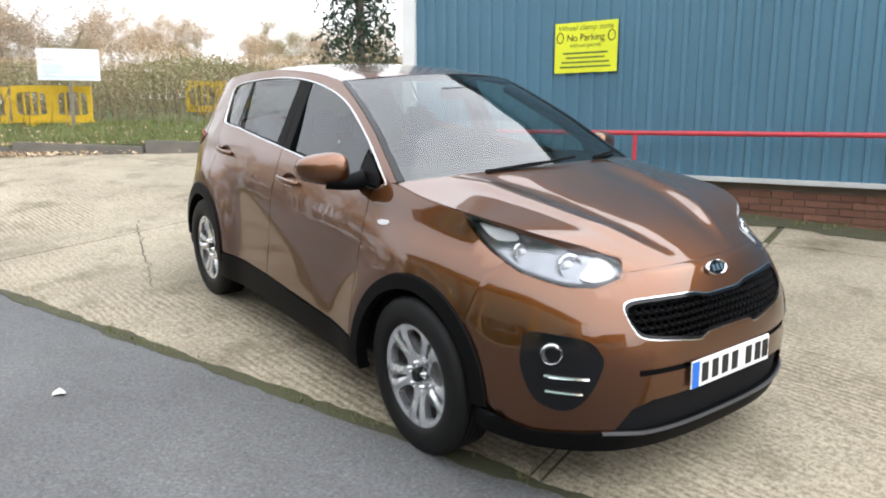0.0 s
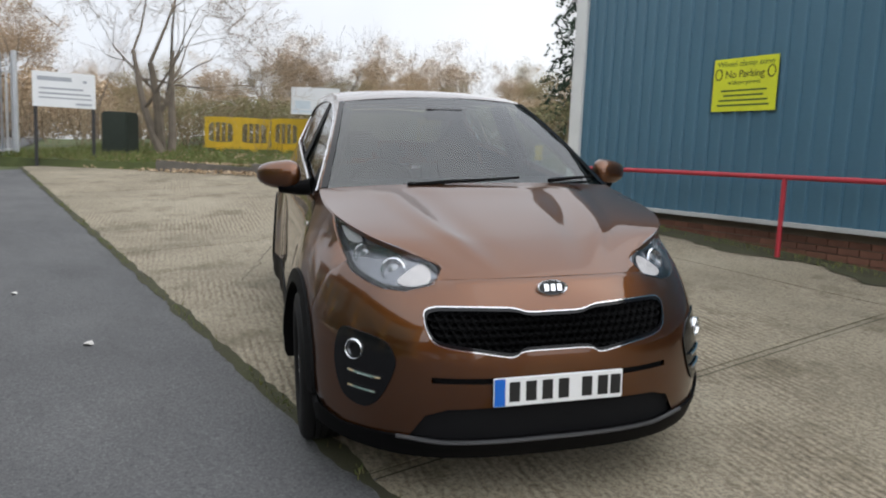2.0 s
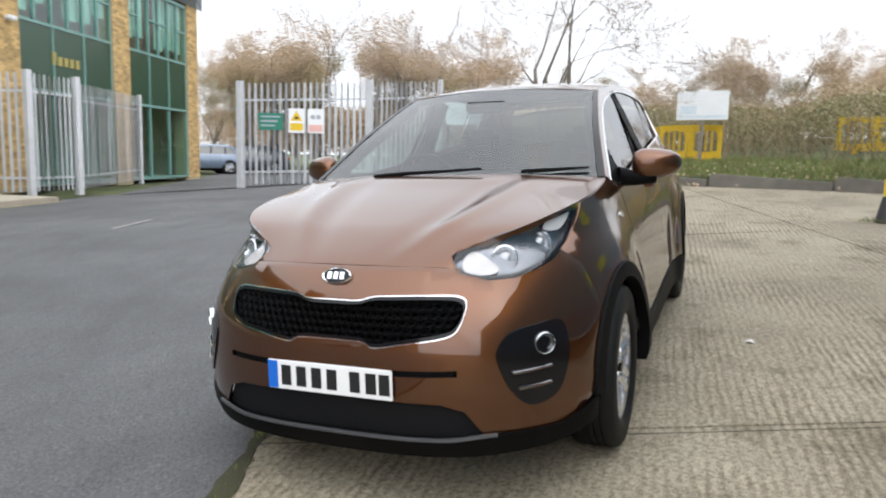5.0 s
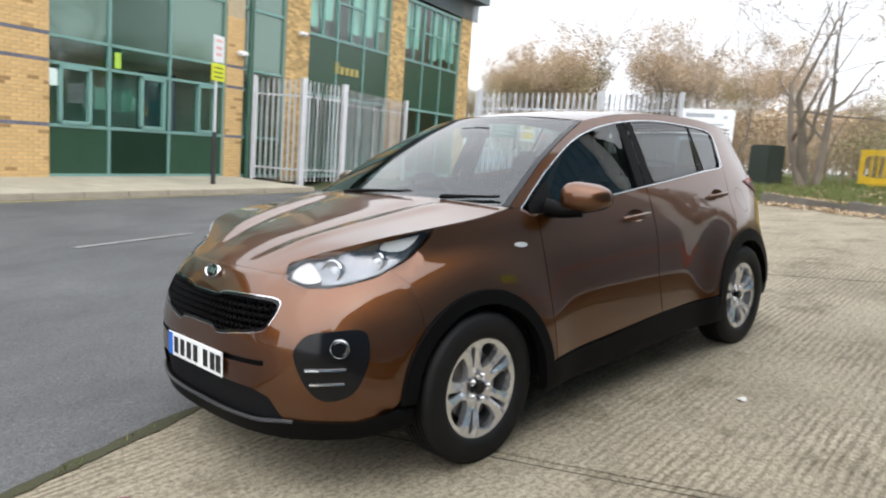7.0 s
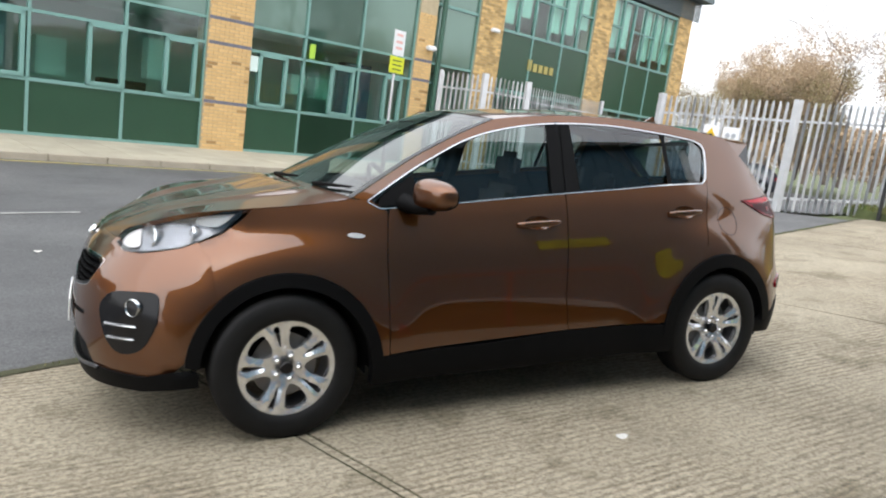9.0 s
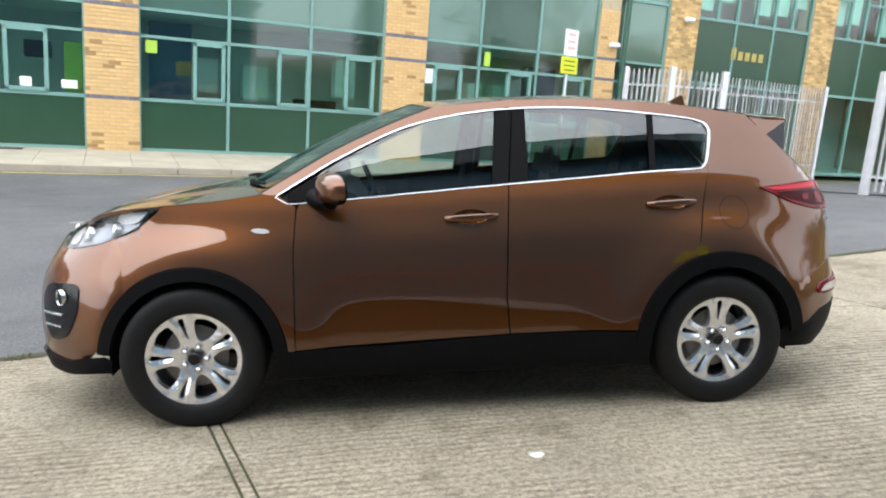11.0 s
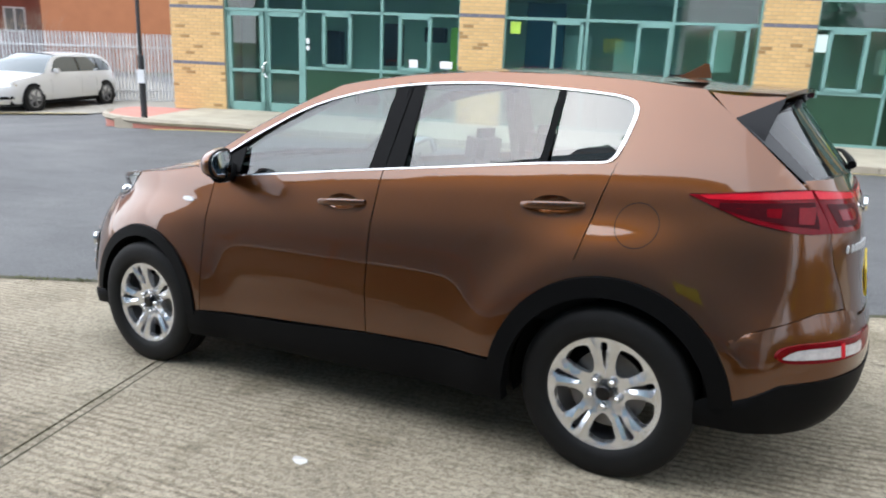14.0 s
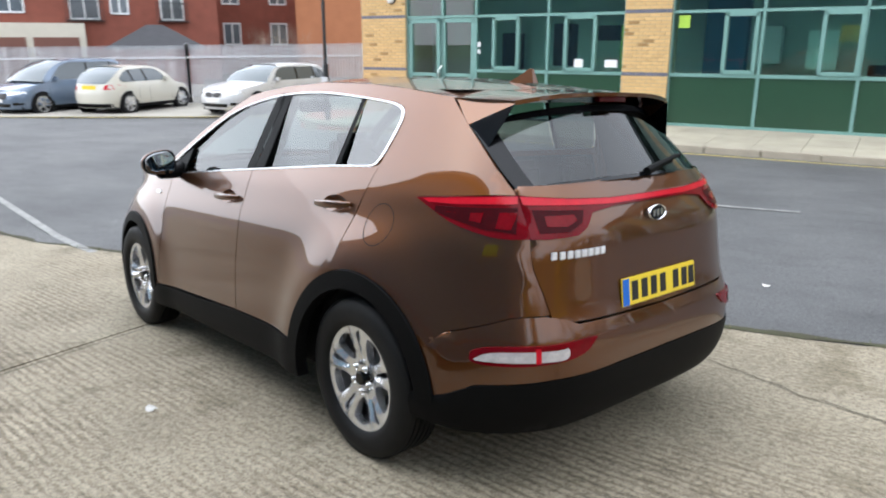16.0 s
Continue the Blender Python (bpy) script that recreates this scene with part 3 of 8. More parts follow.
PLATE_WHITE = mat("white_plate", (0.8, 0.8, 0.79), 0.4, vary=0.03, bump=0)
PLATE_YELLOW = mat("yellow_plate", (0.78, 0.58, 0.03), 0.4, vary=0.03, bump=0)
PLATE_BLUE = mat("blue_plate_band", (0.01, 0.13, 0.55), 0.4, vary=0.03, bump=0)
SILVER = mat("bright_silver_letters", (0.78, 0.78, 0.79), 0.3, 0.3, vary=0.05, bump=0)
SEAT = mat("dark_seat_cloth", (0.02, 0.02, 0.022), 0.9, vary=0.3, scale=30, fine=300, bump=0.2)
LAMP_BOWL = mat("silver_lamp_bowl", (0.24, 0.245, 0.26), 0.2, 0.85, vary=0.5, scale=26, fine=90, bump=0.15)
REFLECTOR = mat("lamp_reflector", (0.75, 0.76, 0.78), 0.18, 1.0, vary=0.1, scale=30, bump=0)

car = thing("suv", "bronze brown metallic five-door SUV parked on the concrete yard", "car", TILT)
HF, HR, RF, RR = (1.335, 0.345), (-1.335, 0.345), 0.457, 0.478


def arc(c, r, a0, a1, n=24):
    return [(c[0] + r * math.cos(radians(a0 + (a1 - a0) * k / n)), c[1] + r * math.sin(radians(a0 + (a1 - a0) * k / n))) for k in range(n + 1)]


def arch_swell(x, z):
    """The wings swell a little round the wheels."""
    s = 0.0
    for (cx, cz), r, rise in ((HF, RF, 0.030), (HR, RR, 0.046)):
        d = math.hypot(x - cx, z - cz) - r
        s += rise * math.exp(-(max(0, d) / 0.155) ** 2) * smooth01(1.09, 0.94, z)
    return s


def flared(psi, z):
    """The hull at a heading, with the swell of the wings where it turns to the side."""
    q = turned(psi, z)
    return Vector((q.x, q.y + arch_swell(q.x, z) * smooth01(0.55, 0.80, q.y), z))


def crease(x, z):
    """A hollow low on the doors and a fold above the sill."""
    mid = smooth01(0.85, 0.4, abs(x + 0.02))
    return mid * (-0.0015 * math.exp(-((z - 0.58 + 0.05 * x) / 0.10) ** 2))


BELT = pchip([-1.40, -1.21, -0.99, -0.63, -0.28, 0.11, 0.45, 0.76, 0.95], [1.245, 1.232, 1.222, 1.195, 1.17, 1.14, 1.112, 1.088, 1.07])
CHROME_TOP = [(0.925, 1.128), (0.74, 1.238), (0.60, 1.315), (0.32, 1.445), (0.04, 1.516), (-0.28, 1.553), (-0.65, 1.556), (-1.03, 1.526), (-1.25, 1.50)]
ROOF_EDGE = pchip([-1.66, -1.59, -1.31, -1.03, -0.65, -0.28, 0.0, 0.14], [1.495, 1.515, 1.555, 1.583, 1.602, 1.595, 1.572, 1.553])
SCREEN = [(1.0, 1.135), (0.80, 1.250), (0.62, 1.350), (0.36, 1.468), (0.14, 1.553)]

for s, hand in ((1, "left"), (-1, "right")):
    def on_side(x, z, out=0.0):
        return Vector((x, s * (side_y(x, z) + arch_swell(x, z) + crease(x, z) + out), z))

    def inward(co):
        return Vector((0, s, 0))

    def side_part(name, poly, material, parent, label="", out=0.0, rim=0.014, step=0.04, holes=()):
        bm = bmesh.new()
        panel(bm, poly, lambda x, z: on_side(x, z, out), step, holes, rim, inward, flip=s > 0)
        if not rim:
            face_out(bm)
        return part(name, bm, material, parent, label, angle=50)

    # front wing
    wing = [(1.710, 0.922), (1.665, 0.86)] + arc(HF, RF, 47, 175, 30) + [(0.848, 0.385), (0.848, 0.56), (0.85, 0.86), (0.832, 1.07), (0.915, 1.125), (1.0, 1.128)]
    wing += [(1.22, 1.098), (1.42, 1.080), (1.472, 1.075), (1.535, 1.017), (1.596, 0.968), (1.65, 0.943)]
    side_part("front_wing", wing, PAINT, car)
    # doors
    HANDLES = ((0.105, -0.165, 1.007), (-0.94, -1.205, 1.062))

    def hollow(k, n=28):
        xa, xb, z = HANDLES[k]
        return [((xa + xb) / 2 + 0.088 * math.cos(a), z + 0.006 + 0.036 * math.sin(a)) for a in [j * math.tau / n for j in range(n)]]

    belt_f = [(x, BELT(x)) for x in (0.815, 0.7, 0.5, 0.3, 0.1, -0.1, -0.2255)]
    door = [(0.843, 0.39), (0.843, 0.56), (0.845, 0.86), (0.828, 1.05)] + belt_f + [(-0.208, 0.91), (-0.198, 0.62), (-0.208, 0.50), (-0.214, 0.43)]
    d1 = side_part("front_door", door, PAINT, car, holes=[hollow(0)])
    belt_r = [(x, BELT(x)) for x in (-0.2315, -0.5, -0.8, -1.1, -1.303)]
    door = [(-0.220, 0.43), (-0.204, 0.62), (-0.214, 0.91)] + belt_r + [(-1.256, 1.09), (-1.200, 0.88), (-1.172, 0.795)] + arc(HR, RR, 69.5, 11, 22)
    d2 = side_part("rear_door", door, PAINT, car, holes=[hollow(1)])
    # quarter panel, back pillar, rail over the doors and windscreen pillar in one pressing
    top = through_points(CHROME_TOP, 6)
    quarter = arc(HR, RR, 150, 66, 20) + [(-1.205, 0.88), (-1.262, 1.09), (-1.304, 1.237), (-1.317, 1.285), (-1.349, 1.39), (-1.354, 1.44), (-1.330, 1.481), (-1.28, 1.4985)]
    quarter += top[::-1] + [(0.96, 1.128)]
    quarter += [p for p in through_points(SCREEN, 6)] + [(x, ROOF_EDGE(x)) for x in (0.0, -0.28, -0.65, -1.03, -1.31, -1.585)]
    quarter += through_points([(-1.60, 1.50), (-1.70, 1.41), (-1.81, 1.31), (-1.965, 1.158)], 4)
    quarter += through_points([(-1.90, 1.158), (-1.75, 1.148), (-1.585, 1.136, 1), (-1.77, 1.056), (-1.92, 1.02), (-2.055, 1.005, 1)], 4)
    quarter += [(-2.072, 0.90), (-2.104, 0.80), (-2.12, 0.733), (-2.04, 0.7275), (-1.95, 0.694), (-1.828, 0.659)]
    side_part("rear_quarter_panel", quarter, PAINT, car, step=0.035)

    # black arch and sill cladding
    clad = arc(HF, 0.392, 178, 5, 36) + arc(HF, RF - 0.003, 5, 178, 36)
    side_part("front_arch_cladding", clad, BLACK_PLASTIC, car, "black plastic wheel arch trim", out=0.012, rim=0.05, step=0.03)
    clad = arc(HR, 0.398, 175, 2, 36) + arc(HR, RR - 0.003, 2, 175, 36)
    side_part("rear_arch_cladding", clad, BLACK_PLASTIC, car, "black plastic wheel arch trim", out=0.012, rim=0.05, step=0.03)
    sill = [(0.935, 0.245), (0.935, 0.36), (0.875, 0.383), (0.82, 0.383), (0.3, 0.395), (-0.21, 0.424), (-0.6, 0.425), (-0.86, 0.425), (-0.93, 0.40), (-0.93, 0.26), (0, 0.24)]
    side_part("sill_cladding", sill, BLACK_PLASTIC, car, "black plastic sill trim", out=0.008, rim=0.06)

    # windows: chrome surround, panes, black pillars
    inner = [(x, z) for x, z in top]
    low = [(x, BELT(x)) for x in (0.88, 0.76, 0.6, 0.45, 0.25, 0.11, -0.1, -0.28, -0.45, -0.63, -0.8, -0.99, -1.21)]
    outer = through_points([(0.93, 1.115), (0.87, 1.083, 1)], 3) + low[1:] + through_points([(-1.21, 1.232), (-1.276, 1.241), (-1.312, 1.287), (-1.344, 1.39), (-1.350, 1.44), (-1.325, 1.478), (-1.25, 1.50)], 5) + inner[::-1]

    def shrink(poly, d):
        out = []
        n = len(poly)
        for i in range(n):
            p0, p1 = poly[i - 1], poly[(i + 1) % n]
            tx, ty = p1[0] - p0[0], p1[1] - p0[1]
            q = math.hypot(tx, ty) or 1
            out.append((poly[i][0] + d * ty / q, poly[i][1] - d * tx / q))
        return out

    area = sum(a[0] * b[1] - b[0] * a[1] for a, b in zip(outer, outer[1:] + outer[:1]))
    hole = shrink(outer, 0.0058 * (1 if area < 0 else -1))
    wide = []
    for (x, z), (ox, oz) in zip(hole, outer):   # the bright trim is broader behind the last pane
        wide.append((x + 0.009 * smooth01(-1.22, -1.33, x), z))
    side_part("window_trim", outer, SATIN, car, "bright chrome window surround", out=0.004, rim=0.008, step=0.2, holes=[wide])

    back_edge = [p for p in wide if p[0] < -1.2]
    side_part("window_flange", [(-1.2, 1.212), (-1.335, 1.222), (-1.378, 1.39), (-1.378, 1.45), (-1.34, 1.507), (-1.2, 1.517)] + back_edge[::-1], PAINT, car, out=-0.004, rim=0.0, step=0.06)

    def window(x_lo, x_hi, name, material, label=""):
        poly = [p for p in wide]
        ring = []
        for (a, b) in zip(poly, poly[1:] + poly[:1]):
            for k in range(3):
                t = k / 3
                ring.append((a[0] + (b[0] - a[0]) * t, a[1] + (b[1] - a[1]) * t))

        def cut(ring, keep, meet):
            out = []
            for a, b in zip(ring, ring[1:] + ring[:1]):
                if keep(a):
                    out.append(a)
                if keep(a) != keep(b):
                    out.append(meet(a, b))
            return out

        for x_at, sign in ((x_lo, 1), (x_hi, -1)):
            if x_at is None:
                continue
            (xb, xt) = x_at

            def line(p):
                return sign * (p[0] - (xb + (xt - xb) * (p[1] - 1.17) / 0.36))

            def meet(a, b):
                t = line(a) / (line(a) - line(b))
                return (a[0] + (b[0] - a[0]) * t, a[1] + (b[1] - a[1]) * t)

            ring = cut(ring, lambda p: line(p) >= 0, meet)
        clean = []
        for p in ring:
            if not clean or math.hypot(p[0] - clean[-1][0], p[1] - clean[-1][1]) > 0.002:
                clean.append(p)
        if label or material is BLACK_PLASTIC:
            return side_part(name, clean, material, car, label, out=-0.002, rim=0.0, step=0.08)
        bm = bmesh.new()   # the panes stand a little steeper than the body
        panel(bm, clean, lambda x, z: on_side(x, z, -0.005 - 0.065 * max(0.0, 1.5 - z)), 0.06, (), 0.0, inward, flip=s > 0)
        face_out(bm)
        return part(name, bm, material, car)

    window((-0.15, -0.19), None, "front_door_window", SIDE_GLASS)
    window((-0.978, -1.01), (-0.332, -0.345), "rear_door_window", SIDE_GLASS)
    window(None, (-1.008, -1.04), "rear_quarter_window", CAR_GLASS_DARK)
    window((-0.228, -0.275), (-0.145, -0.185), "door_pillar", BLACK_PLASTIC, "matt black door pillar")
    window((-0.334, -0.347), (-0.236, -0.282), "rear_door_pillar", BLACK_PLASTIC, "matt black door pillar")
    window((-1.01, -1.042), (-0.976, -1.008), "window_bar", BLACK_PLASTIC)
    side_part("mirror_corner", [(0.875, 1.098), (0.76, 1.10), (0.665, 1.115), (0.667, 1.245), (0.75, 1.205), (0.86, 1.14)], BLACK_PLASTIC, car, out=0.0, rim=0.01)

    # door handles with their hollows
    for d, (xa, xb, z) in zip((d1, d2), HANDLES):
        bm = bmesh.new()
        pts = []
        for k in range(13):
            t = k / 12
            x = xa + (xb - xa) * t
            zz = z + 0.012 * t
            pts.append((x, s * (side_y(x, zz) + 0.006 + 0.034 * math.sin(math.pi * min(1, max(0, t))) ** 0.4), zz))
        rings = []
        for k, p in enumerate(pts):
            t = k / 12
            rh = 0.017 * (0.55 + 0.45 * math.sin(math.pi * t) ** 0.5)
            rings.append([bm.verts.new((p[0], p[1] + 0.011 * math.cos(a), p[2] + rh * math.sin(a))) for a in [j * math.tau / 8 for j in range(8)]])
        for r0, r1 in zip(rings, rings[1:]):
            for j in range(8):
                bm.faces.new((r0[j], r1[j], r1[(j + 1) % 8], r0[(j + 1) % 8]))
        bm.faces.new(rings[0])
        bm.faces.new(rings[-1])
        bmesh.ops.recalc_face_normals(bm, faces=bm.faces)
        part("door_handle", bm, PAINT, d)
        bm = bmesh.new()
        cx = (xa + xb) / 2
        bowl = hollow(0 if d is d1 else 1)
        panel(bm, bowl, lambda x, zz: on_side(x, zz, -0.030 * max(0.0, 1 - ((x - cx) / 0.088) ** 2 - ((zz - z - 0.006) / 0.036) ** 2) ** 0.6), 0.012, (), 0.0, inward, flip=s > 0)
        face_out(bm)
        part("handle_hollow", bm, PAINT, d, "dished hollow behind the handle")

    # door mirror
    bm = bmesh.new()
    made = bmesh.ops.create_uvsphere(bm, u_segments=28, v_segments=16, radius=1)["verts"]
    for v in made:
        x, y, z = v.co
        px = 0.085 * (abs(x) ** 0.8) * (1 if x > 0 else -0.17)
        py = 0.116 * (abs(y) ** 0.72) * (1 if y > 0 else -1)
        pz = 0.076 * (abs(z) ** 0.72) * (1 if z > 0 else -1)
        pz *= 1 - 0.22 * (py / 0.116) - (0.05 if z < 0 else 0)
        v.co = (0.63 + px - 0.042 * (py / 0.116), s * (0.966 + py), 1.166 + pz)
    bmesh.ops.recalc_face_normals(bm, faces=bm.faces)
    shell = part("door_mirror", bm, PAINT, car, "brown door mirror with black foot")
    for name, k, back, material in (("mirror_bezel", 0.97, 0.016, BLACK_PLASTIC), ("mirror_glass", 0.86, 0.0195, MIRROR)):   # upright oval plates set in the back of the shell
        bm = bmesh.new()
        rims = []
        for deep, grow in ((-0.02, 1.0), (back - 0.002, 1.0), (back, 0.965)):
            ring = []
            for i in range(36):
                a = i * math.tau / 36
                ey = 0.116 * k * grow * abs(math.cos(a)) ** 0.72 * (1 if math.cos(a) > 0 else -1)
                ez = 0.076 * k * grow * abs(math.sin(a)) ** 0.72 * (1 if math.sin(a) > 0 else -1) * (1 - 0.22 * ey / 0.116)
                ring.append(bm.verts.new((0.63 - deep - 0.042 * (ey / 0.116), s * (0.966 + ey), 1.166 + ez)))
            rims.append(ring)
        for lo, hi in zip(rims, rims[1:]):
            for i in range(36):
                bm.faces.new((lo[i], lo[i - 1], hi[i - 1], hi[i]))
        bm.faces.new(rims[-1])
        bmesh.ops.recalc_face_normals(bm, faces=bm.faces)
        part(name, bm, material, shell, "black mirror surround" if material is BLACK_PLASTIC else "silvered mirror glass", angle=40)
    bm = bmesh.new()
    tube(bm, [(0.74, s * 0.79, 1.115), (0.70, s * 0.87, 1.10), (0.655, s * 0.95, 1.115)], [0.05, 0.036, 0.045], 10)
    part("mirror_foot", bm, BLACK_PLASTIC, shell)

    # side repeater
    bm = bmesh.new()
    rep = [(1.03 + 0.042 * math.cos(a) + 0.012 * math.sin(a), 0.962 + 0.012 * math.sin(a)) for a in [k * math.tau / 20 for k in range(20)]]
    panel(bm, rep, lambda x, z: on_side(x - 0.03, z, 0.006), 0.02, (), 0.008, inward, flip=s > 0)
    part("side_repeater", bm, mat("clear_repeater", (0.5, 0.49, 0.48), 0.15, vary=0.2, scale=40, bump=0, coat=1) if s > 0 else bpy.data.materials["clear_repeater"], car, "clear indicator in the wing")

    # headlamp: dark bowl, two round units, clear lens
    def fold(co):
        return Vector((0.8, s * 0.6, 0))

    def nose_part(name, poly, material, parent, label="", out=0.0, rim=0.014, step=0.04, holes=()):
        bm = bmesh.new()

        def lay(p, z):
            q = flared(p / 1.6, z)
            d = Vector((q.x / 2.2, q.y / 0.5, 0)).normalized()
            q += d * out
            return Vector((q.x, s * q.y, q.z))

        panel(bm, poly, lay, step, holes, rim, fold, flip=s > 0)
        if not rim:
            face_out(bm)
        return part(name, bm, material, parent, label, angle=50)

    def px(x, z):
        return (1.6 * psi_x(x, z), z)

    def py(y, z):
        return (1.6 * psi_y(y, z), z)

    lamp_edge = through_points([(*px(2.045, 0.888), 1), px(1.99, 0.942), px(1.90, 0.985), px(1.79, 1.032), px(1.68, 1.056), (*px(1.478, 1.078), 1), px(1.60, 0.972), px(1.70, 0.930), px(1.78, 0.897), px(1.875, 0.876), px(1.95, 0.862), px(2.015, 0.863)], 5, True)
    bowl = nose_part("headlamp", lamp_edge, LAMP_BOWL, car, "clear headlamp with two round projector units", out=-0.03, rim=-0.028)
    nose_part("lens", lamp_edge, LENS, bowl, out=0.002, rim=0.0)
    eu, ez = sum(p[0] for p in lamp_edge) / len(lamp_edge), sum(p[1] for p in lamp_edge) / len(lamp_edge)
    turn_way = 1 if sum(a[0] * b[1] - b[0] * a[1] for a, b in zip(lamp_edge, lamp_edge[1:] + lamp_edge[:1])) < 0 else -1
    cut = []
    for k, (u, z) in enumerate(lamp_edge):   # broad along the foot, narrow along the top
        (u0, z0), (u1, z1) = lamp_edge[k - 1], lamp_edge[(k + 1) % len(lamp_edge)]
        q = math.hypot(u1 - u0, z1 - z0) or 1
        wide_by = turn_way * (0.0055 + 0.010 * smooth01(0.0, -0.6, turn_way * (u0 - u1) / q))
        cut.append((u + wide_by * (z1 - z0) / q, z - wide_by * (u1 - u0) / q))
    cut = [(u + 0.02 * (eu - u), z + 0.02 * (ez - z)) for u, z in cut]
    nose_part("lamp_bezel", lamp_edge, BLACK_GLOSS, bowl, "black bezel round the reflectors", out=-0.006, rim=0.02, step=0.3, holes=[cut])
    for (yy, zz, rr) in ((0.672, 0.962, 0.040), (0.578, 0.930, 0.043)):
        q = turned(psi_y(yy, zz), zz)
        du = turned(psi_y(yy + 0.01, zz), zz) - turned(psi_y(yy - 0.01, zz), zz)
        dv = turned(psi_y(yy, zz + 0.01), zz + 0.01) - turned(psi_y(yy, zz - 0.01), zz - 0.01)
        n_out = du.cross(dv).normalized()
        if n_out.x < 0:
            n_out = -n_out
        axis = (n_out * 0.45 + Vector((0.75, 0.2, 0.0))).normalized()
        n_out, axis = Vector((n_out.x, s * n_out.y, n_out.z)), Vector((axis.x, s * axis.y, axis.z))
        bm = bmesh.new()
        lathe(bm, [(rr * 1.18, -0.030), (rr * 1.14, 0.002), (rr * 1.02, 0.006), (rr * 0.95, -0.006), (rr * 0.6, -0.024)], 28)
        m = Matrix.Translation(Vector((q.x, s * q.y, q.z)) - n_out * 0.016) @ Vector((0, 1, 0)).rotation_difference(axis).to_matrix().to_4x4()
        bmesh.ops.transform(bm, matrix=m, verts=bm.verts)
        unit = part("projector_ring", bm, REFLECTOR, bowl)
        bm = bmesh.new()
        bmesh.ops.create_uvsphere(bm, u_segments=20, v_segments=12, radius=rr * 0.8, matrix=m @ Matrix.Translation((0, -0.02, 0)) @ Matrix.Diagonal((1, 0.5, 1, 1)))
        part("projector_lens", bm, mat("projector_glass", (0.35, 0.36, 0.38), 0.05, 0.6, vary=0.2, scale=20, bump=0, coat=1) if "projector_glass" not in bpy.data.materials else bpy.data.materials["projector_glass"], unit)
    trim = through_points([px(2.03, 0.888), px(1.99, 0.928), px(1.945, 0.945), px(1.955, 0.89), px(2.0, 0.872)], 4, True)
    nose_part("indicator", trim, mat("pale_indicator", (0.66, 0.62, 0.60), 0.2, vary=0.45, scale=60, fine=200, bump=0.2) if s > 0 else bpy.data.materials["pale_indicator"], bowl, "pale ribbed indicator", out=-0.022, rim=0.0, step=0.02)
    wingtip = through_points([px(1.55, 1.060), px(1.68, 1.045), px(1.72, 1.0), px(1.63, 0.99)], 4, True)
    nose_part("day_lamp", wingtip, WHITE_SIGN, bowl, "pale running lamp", out=-0.02, rim=0.0, step=0.02)

    # fog lamp pocket
    pocket = through_points([py(0.600, 0.60), py(0.606, 0.652), py(0.640, 0.692), py(0.716, 0.705), py(0.762, 0.702), py(0.781, 0.655), py(0.788, 0.56), py(0.765, 0.45), py(0.70, 0.425), py(0.645, 0.485)], 5, True)
    fog = nose_part("fog_lamp_surround", pocket, BLACK_GLOSS, car, "gloss black fog lamp surround with chrome bars", out=0.006, rim=0.02)
    q = turned(psi_y(0.728, 0.636), 0.636)
    bm = bmesh.new()
    lathe(bm, [(0.041, -0.01), (0.041, 0.004), (0.038, 0.008), (0.035, 0.004), (0.034, -0.012)], 28)
    run = turned(psi_y(0.738, 0.636), 0.636) - turned(psi_y(0.718, 0.636), 0.636)
    out_way = Vector((run.y, -s * run.x, 0)).normalized()
    at_fog = Matrix.Translation(Vector((q.x, s * q.y, q.z)) + out_way * 0.012) @ Vector((0, 1, 0)).rotation_difference((out_way + Vector((0.35, 0, 0))).normalized()).to_matrix().to_4x4()
    bmesh.ops.transform(bm, matrix=at_fog, verts=bm.verts)
    part("fog_lamp_ring", bm, SATIN, fog, "bright ring of the fog lamp")
    bm = bmesh.new()
    lathe(bm, [(0.034, -0.006), (0.026, -0.003), (0.024, -0.012), (0.012, -0.018), (0.0, -0.018)], 24)
    bmesh.ops.transform(bm, matrix=at_fog, verts=bm.verts)
    part("fog_lamp", bm, LAMP_BOWL, fog, "round fog lamp glass")
    for zz, y0, y1 in ((0.553, 0.645, 0.752), (0.495, 0.663, 0.752)):
        bm = bmesh.new()
        pts = []
        for k in range(9):
            yy = y0 + (y1 - y0) * k / 8
            r = turned(psi_y(yy, zz), zz)
            pts.append((r.x + 0.012, s * (r.y + 0.008), r.z))
        tube(bm, pts, 0.0065, 6)
        part("chrome_bar", bm, CHROME, fog)

    # lights at the tail
    def tail_part(name, poly, material, parent, label="", out=0.0, rim=0.014, step=0.04, holes=()):
        bm = bmesh.new()

        def lay(p, z):
            q = flared(p / 1.6, z)
            d = Vector((q.x / 2.2, q.y / 0.5, 0)).normalized()
            q += d * out
            return Vector((q.x, s * q.y, q.z))

        panel(bm, poly, lay, step, holes, rim, lambda co: Vector((-0.8, s * 0.6, 0)), flip=s > 0)
        if not rim:
            face_out(bm)
        return part(name, bm, material, parent, label, angle=50)

    def ry(y, z):
        return (1.6 * psi_y(y, z, True), z)

    lamp = through_points([(*px(-1.585, 1.134), 1), px(-1.75, 1.147), px(-1.90, 1.155), (*px(-1.985, 1.158), 1), (*px(-2.055, 1.008), 1), px(-1.98, 1.008), px(-1.90, 1.022), px(-1.77, 1.056)], 5, True)
    tl = tail_part("tail_lamp", lamp, RED_LENS, car, "red wraparound tail lamp", out=0.008, rim=0.03)
